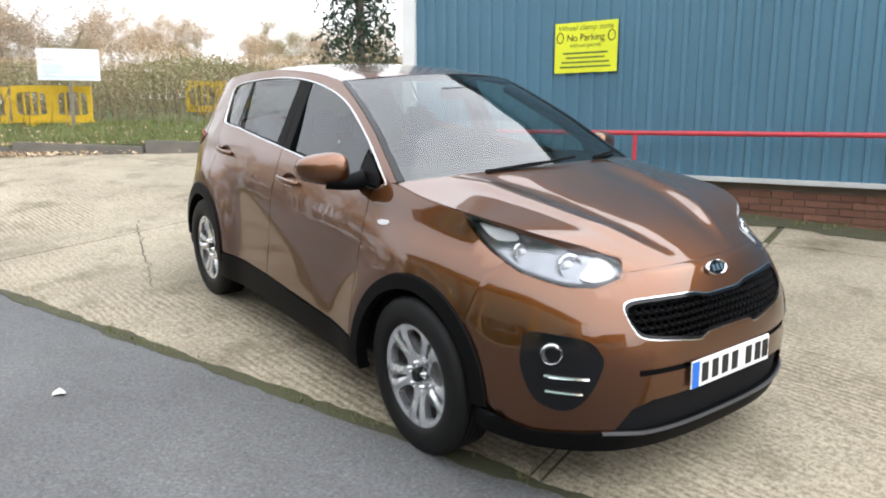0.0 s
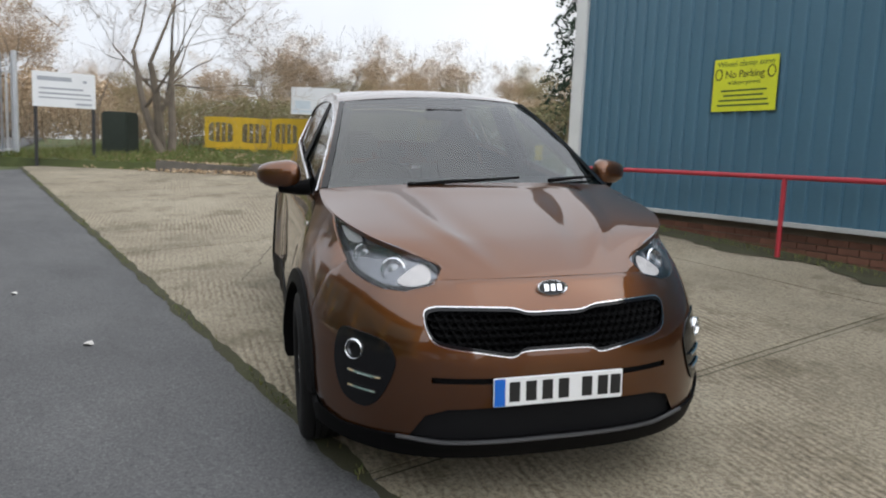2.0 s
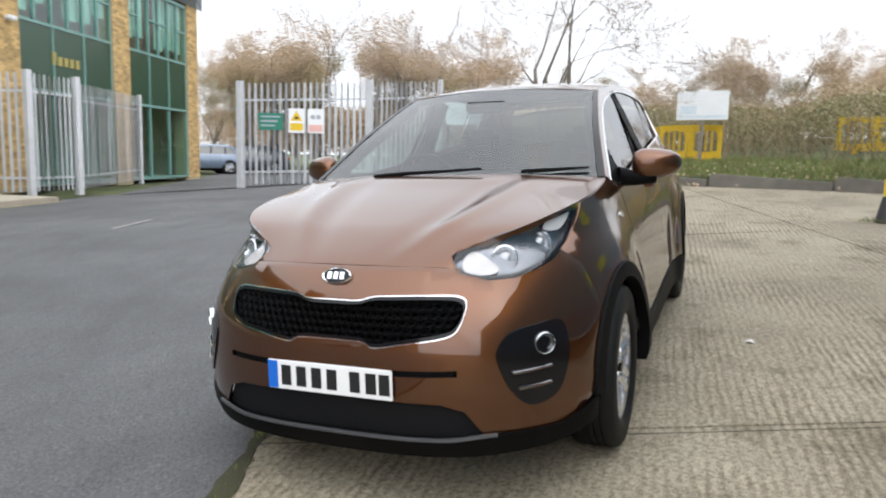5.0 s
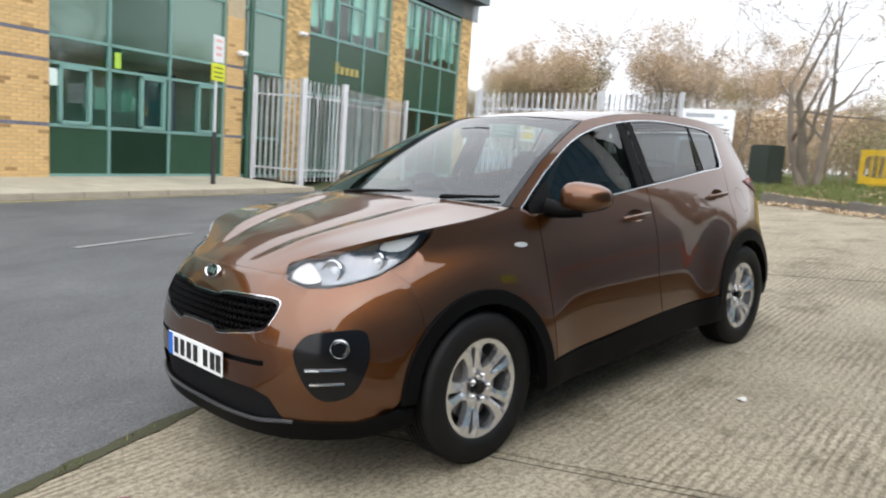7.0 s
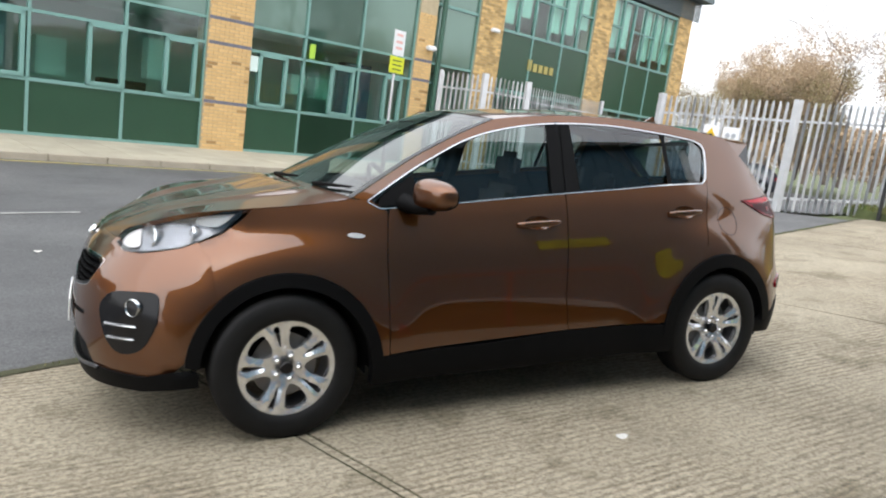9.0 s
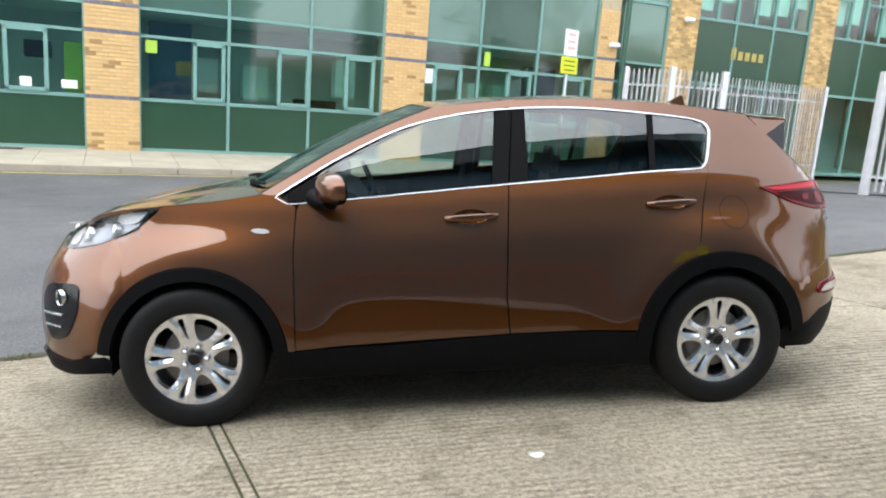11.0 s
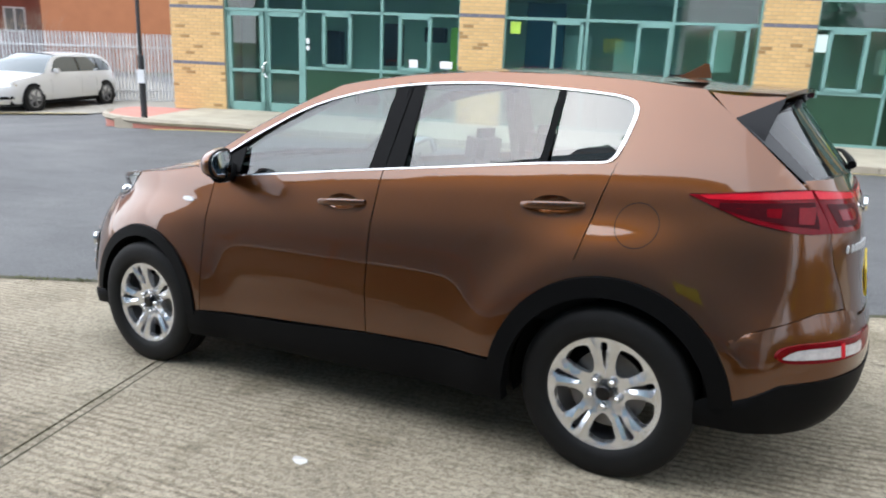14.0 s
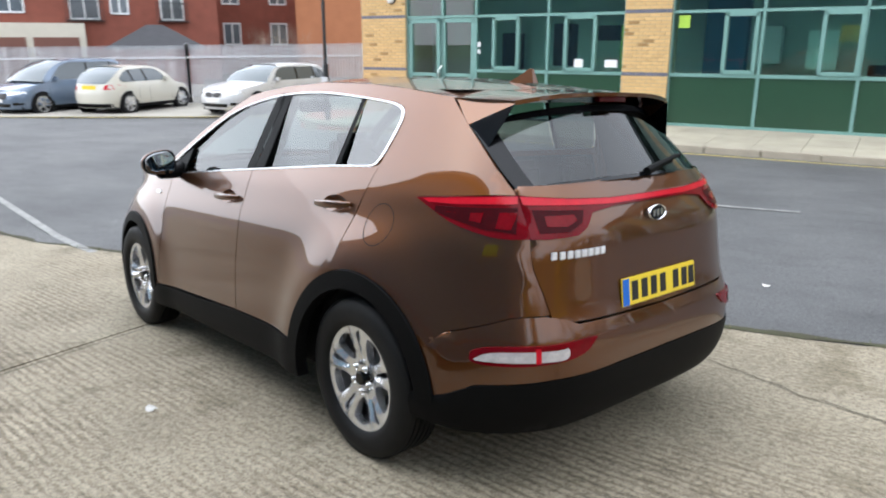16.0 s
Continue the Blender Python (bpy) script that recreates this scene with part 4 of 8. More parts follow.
    band = [px(-1.62, 1.1335), px(-1.75, 1.143), px(-1.90, 1.151), px(-1.975, 1.154), px(-1.985, 1.128), px(-1.90, 1.126), px(-1.75, 1.121), px(-1.65, 1.122)]
    tail_part("light_band", band, RED_BRIGHT, tl, "bright red upper band", out=0.0105, rim=0.0, step=0.03)
    for a, b, c, d in ((-1.725, -1.80, 1.078, 1.104), (-1.825, -1.905, 1.050, 1.108), (-1.925, -2.01, 1.028, 1.112)):
        core = [px(a - 0.018, d - 0.014), px(b + 0.014, d - 0.012), px(b + 0.014, c + 0.012), px(a - 0.022, c + 0.016)]
        tail_part("inner_lens", core, RED_LENS, tl, out=0.0125, rim=0.0, step=0.03)
    shade_at = [px(-1.69, 1.090), px(-1.69, 1.110), px(-1.99, 1.116), px(-2.015, 1.026), px(-1.90, 1.040), px(-1.78, 1.066)]
    tail_part("lamp_core", shade_at, RED_MID, tl, "dark red lamp core", out=0.0100, rim=0.0, step=0.03)
    lo = tail_part("rear_bumper_lamp", through_points([px(-1.93, 0.592), px(-2.0, 0.622), ry(0.60, 0.632), ry(0.47, 0.640), (*ry(0.425, 0.637), 1), ry(0.50, 0.585), ry(0.65, 0.560), px(-1.97, 0.556)], 5, True), RED_LENS, car, "red and clear rear bumper lamp", out=0.010, rim=0.03, step=0.03)
    tail_part("lamp_divider", [ry(0.668, 0.622), ry(0.652, 0.622), ry(0.656, 0.568), ry(0.672, 0.568)], RED_BRIGHT, lo, out=0.016, rim=0.0, step=0.03)
    tail_part("clear_section", through_points([px(-1.955, 0.585), px(-2.02, 0.607), ry(0.60, 0.612), ry(0.56, 0.614), ry(0.57, 0.578), ry(0.66, 0.572), px(-1.97, 0.570)], 4, True), mat("clear_lamp", (0.50, 0.46, 0.45), 0.15, vary=0.4, scale=30, bump=0, coat=1) if s > 0 else bpy.data.materials["clear_lamp"], lo, out=0.014, rim=0.0, step=0.03)
    if s > 0:   # filler flap
        ring = [(-1.415 + 0.083 * math.cos(a), 1.013 + 0.083 * math.sin(a)) for a in [k * math.tau / 40 for k in range(40)]]
        core = [(-1.415 + 0.080 * math.cos(a), 1.013 + 0.080 * math.sin(a)) for a in [k * math.tau / 40 for k in range(40)]]
        side_part("fuel_flap_gap", ring, DARK, car, "round seam of the fuel flap", out=0.0012, rim=0.0, step=0.2, holes=[core])


def both(pts):
    """A closed outline from its left half, given from the middle top round to the middle bottom."""
    return pts + [(-u, z) for u, z in pts[::-1] if abs(u) > 1e-6]


def fy(y, z):
    return (1.6 * psi_y(y, z), z)


def fx(x, z):
    return (1.6 * psi_x(x, z), z)


def by(y, z):
    """At the tail, unrolled from its middle to the left."""
    return (1.6 * (math.pi - psi_y(y, z, True)), z)


def bx(x, z):
    return (1.6 * (math.pi - psi_x(x, z)), z)


def front(p, z, out=0.0):
    q = flared(abs(p) / 1.6, z)
    d = Vector((q.x / 2.2, q.y / 0.5, 0)).normalized()
    q += d * out
    return Vector((q.x, q.y if p >= 0 else -q.y, q.z))


def rear(p, z, out=0.0):
    q = flared(math.pi - abs(p) / 1.6, z)
    d = Vector((q.x / 2.2, q.y / 0.5, 0)).normalized()
    q += d * out
    return Vector((q.x, q.y if p >= 0 else -q.y, q.z))


def front_part(name, poly, material, parent, label="", out=0.0, rim=0.014, step=0.035, holes=()):
    bm = bmesh.new()
    panel(bm, poly, lambda p, z: front(p, z, out), step, holes, rim, lambda co: Vector((1, 0, 0)))
    bmesh.ops.recalc_face_normals(bm, faces=bm.faces)
    return part(name, bm, material, parent, label, angle=50)


def rear_part(name, poly, material, parent, label="", out=0.0, rim=0.014, step=0.035, holes=()):
    bm = bmesh.new()
    panel(bm, poly, lambda p, z: rear(p, z, out), step, holes, rim, lambda co: Vector((-1, 0, 0)), flip=True)
    bmesh.ops.recalc_face_normals(bm, faces=bm.faces)
    return part(name, bm, material, parent, label, angle=50)


# nose: grille with its notches, bumper, intake
GRILLE = through_points([(0.0, 0.804), (0.105, 0.805), (0.165, 0.819), (0.25, 0.823), (0.36, 0.824), (0.465, 0.818), (0.494, 0.785), (0.474, 0.708), (0.424, 0.682), (0.308, 0.664), (0.182, 0.645), (0.131, 0.663), (0.0, 0.665)], 5)
half = [fy(y, z) for y, z in GRILLE]
grille = both(half)
arch_front = [fx(x, z) for x, z in arc(HF, RF, 47, 8, 14)]
bumper = both([(0.0, 0.914), fy(0.15, 0.914), fy(0.30, 0.911), fy(0.435, 0.902), fx(2.043, 0.886), fx(2.015, 0.860), fx(1.95, 0.859), fx(1.875, 0.873), fx(1.78, 0.894), fx(1.71, 0.922), fx(1.66, 0.862)] + arch_front + [fx(1.84, 0.36), fx(1.95, 0.315), fy(0.57, 0.315), fy(0.54, 0.36), fy(0.50, 0.425), fy(0.42, 0.452), fy(0.2, 0.460), (0.0, 0.462)])
fog_l = through_points([fy(0.600, 0.60), fy(0.606, 0.652), fy(0.640, 0.692), fy(0.716, 0.705), fy(0.762, 0.702), fy(0.781, 0.655), fy(0.788, 0.56), fy(0.765, 0.45), fy(0.70, 0.425), fy(0.645, 0.485)], 5, True)
slot = both([(0.0, 0.570), fy(0.2, 0.571), fy(0.478, 0.574), fy(0.478, 0.552), fy(0.2, 0.549), (0.0, 0.548)])
front_part("front_bumper", bumper, PAINT, car, holes=[grille, fog_l, [(-u, z) for u, z in fog_l], slot])
front_part("bumper_slot", slot, BLACK_PLASTIC, car, out=-0.012, rim=-0.01)


def grown(poly, d):
    cu, cz = 0.0, 0.735
    return [(u + d * (1 if u > 0 else -1) * min(1, abs(u) / 0.1), z + d * max(-1, min(1, (z - cz) / 0.05))) for u, z in poly]


back = front_part("radiator_grille", grille, DARK, car, "black mesh grille with chrome rim", out=-0.045, rim=-0.04)
inner1 = grown(grille, -0.003)
front_part("grille_rim", grown(grille, 0.0005), CHROME, back, "thin chrome rim", out=0.0, rim=0.006, step=0.3, holes=[inner1])
front_part("grille_frame", inner1, BLACK_GLOSS, back, out=0.0, rim=0.01, step=0.3, holes=[grown(grille, -0.015)])
mesh_in = grown(grille, -0.008)
bm = bmesh.new()
for j in range(7):   # honeycomb of flat diamonds with raised borders
    for i in range(-16, 17):
        u, z = (i + 0.5 * (j % 2)) * 0.052, 0.652 + j * 0.0265
        if not inside((u, z), mesh_in):
            continue
        turnpts = [(1.0, 0.0), (0.42, 0.98), (-0.42, 0.98), (-1.0, 0.0), (-0.42, -0.98), (0.42, -0.98)]
        rows = [[bm.verts.new(front(u + w * a, z + h * b, o)) for a, b in turnpts] for w, h, o in ((0.0345, 0.0150, -0.016), (0.0290, 0.0118, -0.006), (0.0225, 0.0085, -0.010), (0.0195, 0.0070, -0.034))]
        for r0, r1 in zip(rows, rows[1:]):
            for k in range(6):
                bm.faces.new((r0[k], r0[(k + 1) % 6], r1[(k + 1) % 6], r1[k]))
part("grille_mesh", bm, mat("matt_black_mesh", (0.003, 0.003, 0.0032), 0.6, vary=0.2, bump=0, spec=0.06), back, "black honeycomb mesh", smooth=False)
# lower intake and lip
intake = both([(0.0, 0.470), fy(0.2, 0.468), fy(0.43, 0.458), fy(0.51, 0.43), fy(0.55, 0.36), fy(0.58, 0.325), fy(0.4, 0.31), (0.0, 0.305)])
front_part("lower_intake", intake, DARK, car, "black lower intake", out=-0.02, rim=0.0)
lip = both([(0.0, 0.322), fy(0.45, 0.322), fy(0.55, 0.334), fy(0.60, 0.336), fx(1.95, 0.328), fx(1.83, 0.365), fx(1.795, 0.35), fx(1.80, 0.285), fx(1.95, 0.255), fy(0.5, 0.247), (0.0, 0.245)])
front_part("front_lip", lip, BLACK_PLASTIC, car, "dark bumper lip", out=0.012, rim=0.08)
bm = bmesh.new()
pts = []
for k in range(31):
    y = -0.60 + 1.2 * k / 30
    zl = 0.318 + 0.014 * smooth01(0.42, 0.58, abs(y))
    p = turned(psi_y(abs(y), zl), zl)
    pts.append((p.x + 0.010, p.y if y >= 0 else -p.y, zl))
tube(bm, pts, 0.0085, 6)
part("skid_strip", bm, mat("grey_satin_plastic", (0.055, 0.055, 0.058), 0.3, vary=0.2, bump=0, spec=0.6), car, "dull grey strip along the lip")
# badge and plates
for x, z, tilt, mirror_it in ((2.142, 0.882, 58, 1), (-2.158, 1.050, 0, -1)):
    bm = bmesh.new()
    lathe(bm, [(1.0, -0.006), (1.0, 0.004), (0.93, 0.008), (0.84, 0.004)], 36)
    slant = radians(-28 if mirror_it > 0 else 4)
    m = Matrix.Translation((x, 0, z)) @ Matrix.Rotation(slant, 4, "Y") @ Matrix.Rotation(radians(-90 if mirror_it > 0 else 90), 4, "Z") @ Matrix.Diagonal((0.062, 1, 0.032, 1))
    bmesh.ops.transform(bm, matrix=m, verts=bm.verts)
    badge = part("badge", bm, CHROME, car, "oval chrome badge")
    bm = bmesh.new()
    lathe(bm, [(0.86, -0.002), (0.86, 0.0035), (0.0, 0.0045)], 36)
    bmesh.ops.transform(bm, matrix=m, verts=bm.verts)
    part("badge_field", bm, BLACK_GLOSS, badge)
    for dy in (-0.026, 0.0, 0.026):
        bm = bmesh.new()
        box(bm, (0.0045, dy - 0.0085, -0.013), (0.0075, dy + 0.0085, 0.013), Matrix.Translation((x, 0, z)) @ Matrix.Rotation(slant, 4, "Y") @ Matrix.Rotation(0 if mirror_it > 0 else math.pi, 4, "Z"))
        part("emblem", bm, CHROME, badge)
for x, z, face, material, lean in ((2.252, 0.522, 1, PLATE_WHITE, 3), (-2.186, 0.763, -1, PLATE_YELLOW, -4)):
    m = Matrix.Translation((x, 0, z)) @ Matrix.Rotation(radians(0 if face > 0 else 180), 4, "Z") @ Matrix.Rotation(radians(-lean if face > 0 else -5), 4, "Y")
    bm = boxed((-0.004, -0.26, -0.0555), (0.004, 0.26, 0.0555), m, 0.003)
    plate = part("number_plate", bm, material, car, ("white" if face > 0 else "yellow") + " number plate with blue band")
    part("blue_band", boxed((0.0043, -0.257, -0.0525), (0.0052, -0.215, 0.0525), m), PLATE_BLUE, plate)
    for y in (-0.178, -0.113, -0.048, 0.017, 0.112, 0.177, 0.230):
        part("plate_bar", boxed((0.0043, y - 0.021, -0.038), (0.0052, y + 0.021, 0.038), m), BLACK_INK, plate, "plain dark bar")

# bonnet
HOOD_C = pchip([1.0, 1.2, 1.45, 1.7, 1.9, 2.02, 2.09], [1.175, 1.150, 1.108, 1.058, 1.005, 0.958, 0.920])
HOOD_E = pchip([0.95, 1.03, 1.22, 1.478, 1.68, 1.79, 1.90, 1.99, 2.043], [1.140, 1.128, 1.102, 1.080, 1.058, 1.034, 0.988, 0.945, 0.891])


def hood_at(s, t):
    x0 = 1.0 + 1.040 * s
    z0 = HOOD_E(x0)
    ye = side_y(x0, z0) - 0.004 if x0 < 1.5 else turned(psi_x(x0, z0), z0).y - 0.004
    k = (t - 0.5) * 2
    y = ye * k
    bow = 0.13 * (1 - smooth01(0, 0.4, s)) + 0.028 * smooth01(0.6, 1, s)
    a = abs(k)
    z = z0 + (HOOD_C(x0 + bow * 0.5) - z0) * (1 - a ** 2.4)
    fold = 0.62 - 0.12 * s
    z += (0.012 * math.exp(-((a - fold) / 0.07) ** 2) - 0.008 * math.exp(-((a - fold + 0.17) / 0.09) ** 2)) * smooth01(1.0, 0.75, s) * smooth01(0.0, 0.25, s)
    p = Vector((x0 + bow * (1 - k * k), y, z))
    if s > 0.8:   # runs down to the shut line over the grille
        zl = 0.917 - 0.012 * (abs(y) / 0.435) ** 2
        q = turned(psi_y(abs(y), zl), zl)
        p = p.lerp(Vector((q.x, y, zl)), smooth01(0.80, 1.0, s) * (1 - smooth01(0.9, 1.0, a) * 0.8))
    return p


bm = bmesh.new()
sheet(bm, hood_at, 40, 56)
rim_edges = [e for e in bm.edges if e.is_boundary]
for g in bmesh.ops.extrude_edge_only(bm, edges=rim_edges)["geom"]:
    if isinstance(g, bmesh.types.BMVert):
        g.co.z -= 0.02
bmesh.ops.recalc_face_normals(bm, faces=bm.faces)
part("bonnet", bm, PAINT, car, angle=50)


# windscreen, roof, tailgate
def screen_edge(t):
    pts = through_points(SCREEN, 10)
    f = t * (len(pts) - 1)
    i = min(int(f), len(pts) - 2)
    return tuple(pts[i][a] + (pts[i + 1][a] - pts[i][a]) * (f - i) for a in (0, 1))


def screen_at(s, t, drop=0.0):
    x, z = screen_edge(s)
    ye, k = side_y(x, z) - 0.004, (t - 0.5) * 2
    c = 1 - k * k
    return Vector((x + (0.14 - 0.05 * s) * c, ye * k, z + (0.022 + 0.012 * s) * c - drop))


bm = bmesh.new()
sheet(bm, screen_at, 20, 28)
face_out(bm)
part("windscreen", bm, CAR_GLASS, car)
bm = bmesh.new()
sheet(bm, lambda s, t: screen_at(0.015 + 0.02 * 0, 0.5 + (t - 0.5), 0.004) + Vector((-0.035 * s, 0, 0.016 * s)), 2, 28)
part("cowl", bm, BLACK_PLASTIC, car)
for a, b in ((0.0, 0.022), (0.978, 1.0)):
    bm = bmesh.new()
    sheet(bm, lambda s, t: screen_at(s, a + (b - a) * t) + Vector((0.002, 0, 0.003)), 20, 2)
    part("screen_border", bm, BLACK_GLOSS, car)


def roof_at(s, t):
    x0 = 0.14 - 1.74 * s
    z0 = ROOF_EDGE(x0)
    ye, k = side_y(x0, z0) - 0.004, (t - 0.5) * 2
    c = 1 - abs(k) ** 2.3
    rise = 0.036 - 0.004 * abs(s - 0.4)
    return Vector((x0 + 0.09 * c * (1 - smooth01(0, 0.35, s)) - 0.02 * c * smooth01(0.7, 1, s), ye * k, z0 + rise * c))


bm = bmesh.new()
sheet(bm, roof_at, 36, 32)
face_out(bm)
part("roof", bm, PAINT, car)
bm = bmesh.new()   # fin aerial
fin = [(-1.33, 0), (-1.40, 0.03), (-1.47, 0.068), (-1.485, 0.064), (-1.50, 0.0)]
a = [bm.verts.new((x, 0.018 * (1 - z / 0.09), 1.578 + z + 0.02 * (x + 1.4))) for x, z in fin]
b = [bm.verts.new((x, -0.018 * (1 - z / 0.09), 1.578 + z + 0.02 * (x + 1.4))) for x, z in fin]
bm.faces.new(a)
bm.faces.new(b[::-1])
for i in range(5):
    bm.faces.new((a[i], b[i], b[(i + 1) % 5], a[(i + 1) % 5]))
bmesh.ops.recalc_face_normals(bm, faces=bm.faces)
part("fin_aerial", bm, PAINT, car)


def spoiler_at(s, t):
    x0 = -1.592 - 0.268 * s
    k = (t - 0.5) * 2
    ye = 0.578 - 0.045 * s - 0.02 * s * s
    c = 1 - abs(k) ** 3
    z0 = 1.514 - 0.018 * s
    return Vector((x0 - 0.04 * c * s - 0.02 * c, ye * k, z0 + (0.034 - 0.004 * s) * c))


bm = bmesh.new()
vs = sheet(bm, spoiler_at, 8, 56)
for g in bmesh.ops.extrude_edge_only(bm, edges=[e for e in bm.edges if e.is_boundary])["geom"]:
    if isinstance(g, bmesh.types.BMVert):
        g.co.z -= 0.016
bmesh.ops.recalc_face_normals(bm, faces=bm.faces)
spoiler = part("roof_spoiler", bm, PAINT, car, "brown spoiler over the rear window")
bm = bmesh.new()
sheet(bm, lambda s, t: spoiler_at(0.05 + 0.93 * s, 0.5 + (t - 0.5) * 0.98) - Vector((0, 0, 0.018 + 0.04 * (1 - s))), 6, 40)
part("spoiler_underside", bm, BLACK_GLOSS, spoiler)
part("brake_light", boxed((-1.928, -0.09, 1.488), (-1.90, 0.09, 1.506), None, 0.003), RED_DARK, spoiler)
GLASS_EDGE = through_points([(-1.968, 1.166), (-1.81, 1.312), (-1.70, 1.410)], 8)
GLASS_MID = through_points([(-2.088, 1.190), (-1.975, 1.335), (-1.872, 1.478)], 8)


def tail_glass_at(s, t):
    """From pillar to pillar, bowed out in the middle, up under the spoiler."""
    f = s * 16
    i = min(15, int(f))
    (ex, ez), (cx, cz) = ((line[i][0] + (line[i + 1][0] - line[i][0]) * (f - i), line[i][1] + (line[i + 1][1] - line[i][1]) * (f - i)) for line in (GLASS_EDGE, GLASS_MID))
    k = (t - 0.5) * 2
    c = 1 - abs(k) ** 2.4
    return Vector((ex + (cx - ex) * c, (side_y(ex, ez) - 0.006) * k, ez + (cz - ez) * c))


bm = bmesh.new()
sheet(bm, tail_glass_at, 14, 26)
face_out(bm)
tg = part("tailgate_window", bm, TAIL_GLASS, car)
for nm, (s0, s1), (t0, t1) in (("glass_border", (0.0, 1.0), (0.0, 0.055)), ("glass_border", (0.0, 1.0), (0.945, 1.0)), ("glass_border", (0.0, 0.07), (0.055, 0.945)), ("glass_border", (0.86, 1.0), (0.055, 0.945))):
    bm = bmesh.new()
    sheet(bm, lambda s, t: tail_glass_at(s0 + (s1 - s0) * s, t0 + (t1 - t0) * t) + Vector((-0.0025, 0, 0.0015)), 12 if s1 - s0 > 0.5 else 3, 4 if t1 - t0 < 0.5 else 24)
    face_out(bm)
    part(nm, bm, BLACK_GLOSS, tg)
for sgn in (1, -1):   # painted cheek under the spoiler and the black fin below it
    A, B, C, D = Vector((-1.600, 0.574, 1.512)), Vector((-1.697, 0.606, 1.408)), Vector((-1.862, 0.515, 1.485)), Vector((-1.805, 0.608, 1.318))
    for name, material, (p, q, r), host in (("spoiler_cheek", PAINT, (A, B, C), spoiler), ("window_fin", BLACK_GLOSS, (B, D, C), tg)):
        bm = bmesh.new()
        vs = {}
        N = 6
        for i in range(N + 1):
            for j in range(N + 1 - i):
                w = p + (q - p) * (i / N) + (r - p) * (j / N)
                vs[i, j] = bm.verts.new((w.x, sgn * w.y, w.z))
        for i in range(N):
            for j in range(N - i):
                bm.faces.new((vs[i, j], vs[i + 1, j], vs[i, j + 1]))
                if i + j < N - 1:
                    bm.faces.new((vs[i + 1, j], vs[i + 1, j + 1], vs[i, j + 1]))
        face_out(bm)
        part(name, bm, material, host, "gloss black window side" if name == "window_fin" else "")
bm = bmesh.new()
tube(bm, [(-2.092, -0.02, 1.208), (-2.080, -0.12, 1.228), (-2.045, -0.30, 1.252), (-2.022, -0.38, 1.254)], [0.018, 0.014, 0.009, 0.007], 8)
part("rear_wiper", bm, BLACK_PLASTIC, car)
gate = both([(0.0, 1.195), by(0.25, 1.193), by(0.45, 1.190), by(0.60, 1.188), bx(-1.965, 1.165), bx(-2.0, 1.13), bx(-2.058, 0.99), bx(-2.076, 0.90), bx(-2.108, 0.80), bx(-2.124, 0.742), by(0.60, 0.7235), by(0.52, 0.700), (0.0, 0.690)])
rear_part("tailgate", gate, PAINT, car)
bar = both([(0.0, 1.128), by(0.25, 1.13), by(0.45, 1.142), by(0.615, 1.158), by(0.636, 1.008), by(0.58, 1.006), by(0.47, 1.012), by(0.42, 1.036), by(0.37, 1.085), by(0.25, 1.098), (0.0, 1.100)])
lb = rear_part("tail_light_bar", bar, RED_LENS, car, "red light bar across the tailgate", out=0.010, rim=0.02)
for sg in (1, -1):
    core = [(sg * u, z) for u, z in [by(0.60, 1.108), by(0.606, 1.028), by(0.50, 1.028), by(0.435, 1.056), by(0.41, 1.098)]]
    rear_part("lamp_core", core, RED_MID, lb, "dark red lamp core", out=0.0118, rim=0.0, step=0.04)
    core = [(sg * u, z) for u, z in [by(0.57, 1.086), by(0.575, 1.050), by(0.50, 1.046), by(0.455, 1.066), by(0.46, 1.086)]]
    rear_part("inner_lens", core, RED_LENS, lb, out=0.0138, rim=0.0, step=0.04)
band = both([(0.0, 1.126), by(0.25, 1.128), by(0.45, 1.139), by(0.612, 1.154), by(0.616, 1.126), by(0.45, 1.118), by(0.25, 1.108), (0.0, 1.108)])
rear_part("light_band", band, RED_BRIGHT, lb, "bright red upper band", out=0.0125, rim=0.0, step=0.04)
for k in range(8):   # the model name as plain bright bars
    y = 0.575 - 0.031 * k
    q = turned(psi_y(y, 0.945, True), 0.945)
    part("model_bar", boxed((-0.004, -0.0135, -0.014), (0.004, 0.0135, 0.014), Matrix.Translation((q.x - 0.002, q.y, q.z)) @ Matrix.Rotation(math.atan2(q.y * 0.32, -q.x) * -1, 4, "Z"), 0.002), SILVER, car, "silver lettering as plain bars")
rear_bumper = both([(0.0, 0.682), by(0.50, 0.690), by(0.56, 0.715), by(0.62, 0.728), bx(-2.04, 0.725), bx(-1.95, 0.69), bx(-1.83, 0.655)] + [bx(x, z) for x, z in arc(HR, RR, 146, 174, 8)] + [bx(-1.95, 0.475), by(0.62, 0.50), by(0.3, 0.51), (0.0, 0.51)])
rear_part("rear_bumper", rear_bumper, PAINT, car)
rear_low = both([(0.0, 0.507), by(0.3, 0.507), by(0.62, 0.497), bx(-1.95, 0.472), bx(-1.79, 0.40), bx(-1.735, 0.36), bx(-1.75, 0.30), bx(-1.95, 0.27), by(0.5, 0.26), (0.0, 0.26)])
rear_part("rear_valance", rear_low, BLACK_PLASTIC, car, "black lower bumper", out=0.006, rim=0.1)

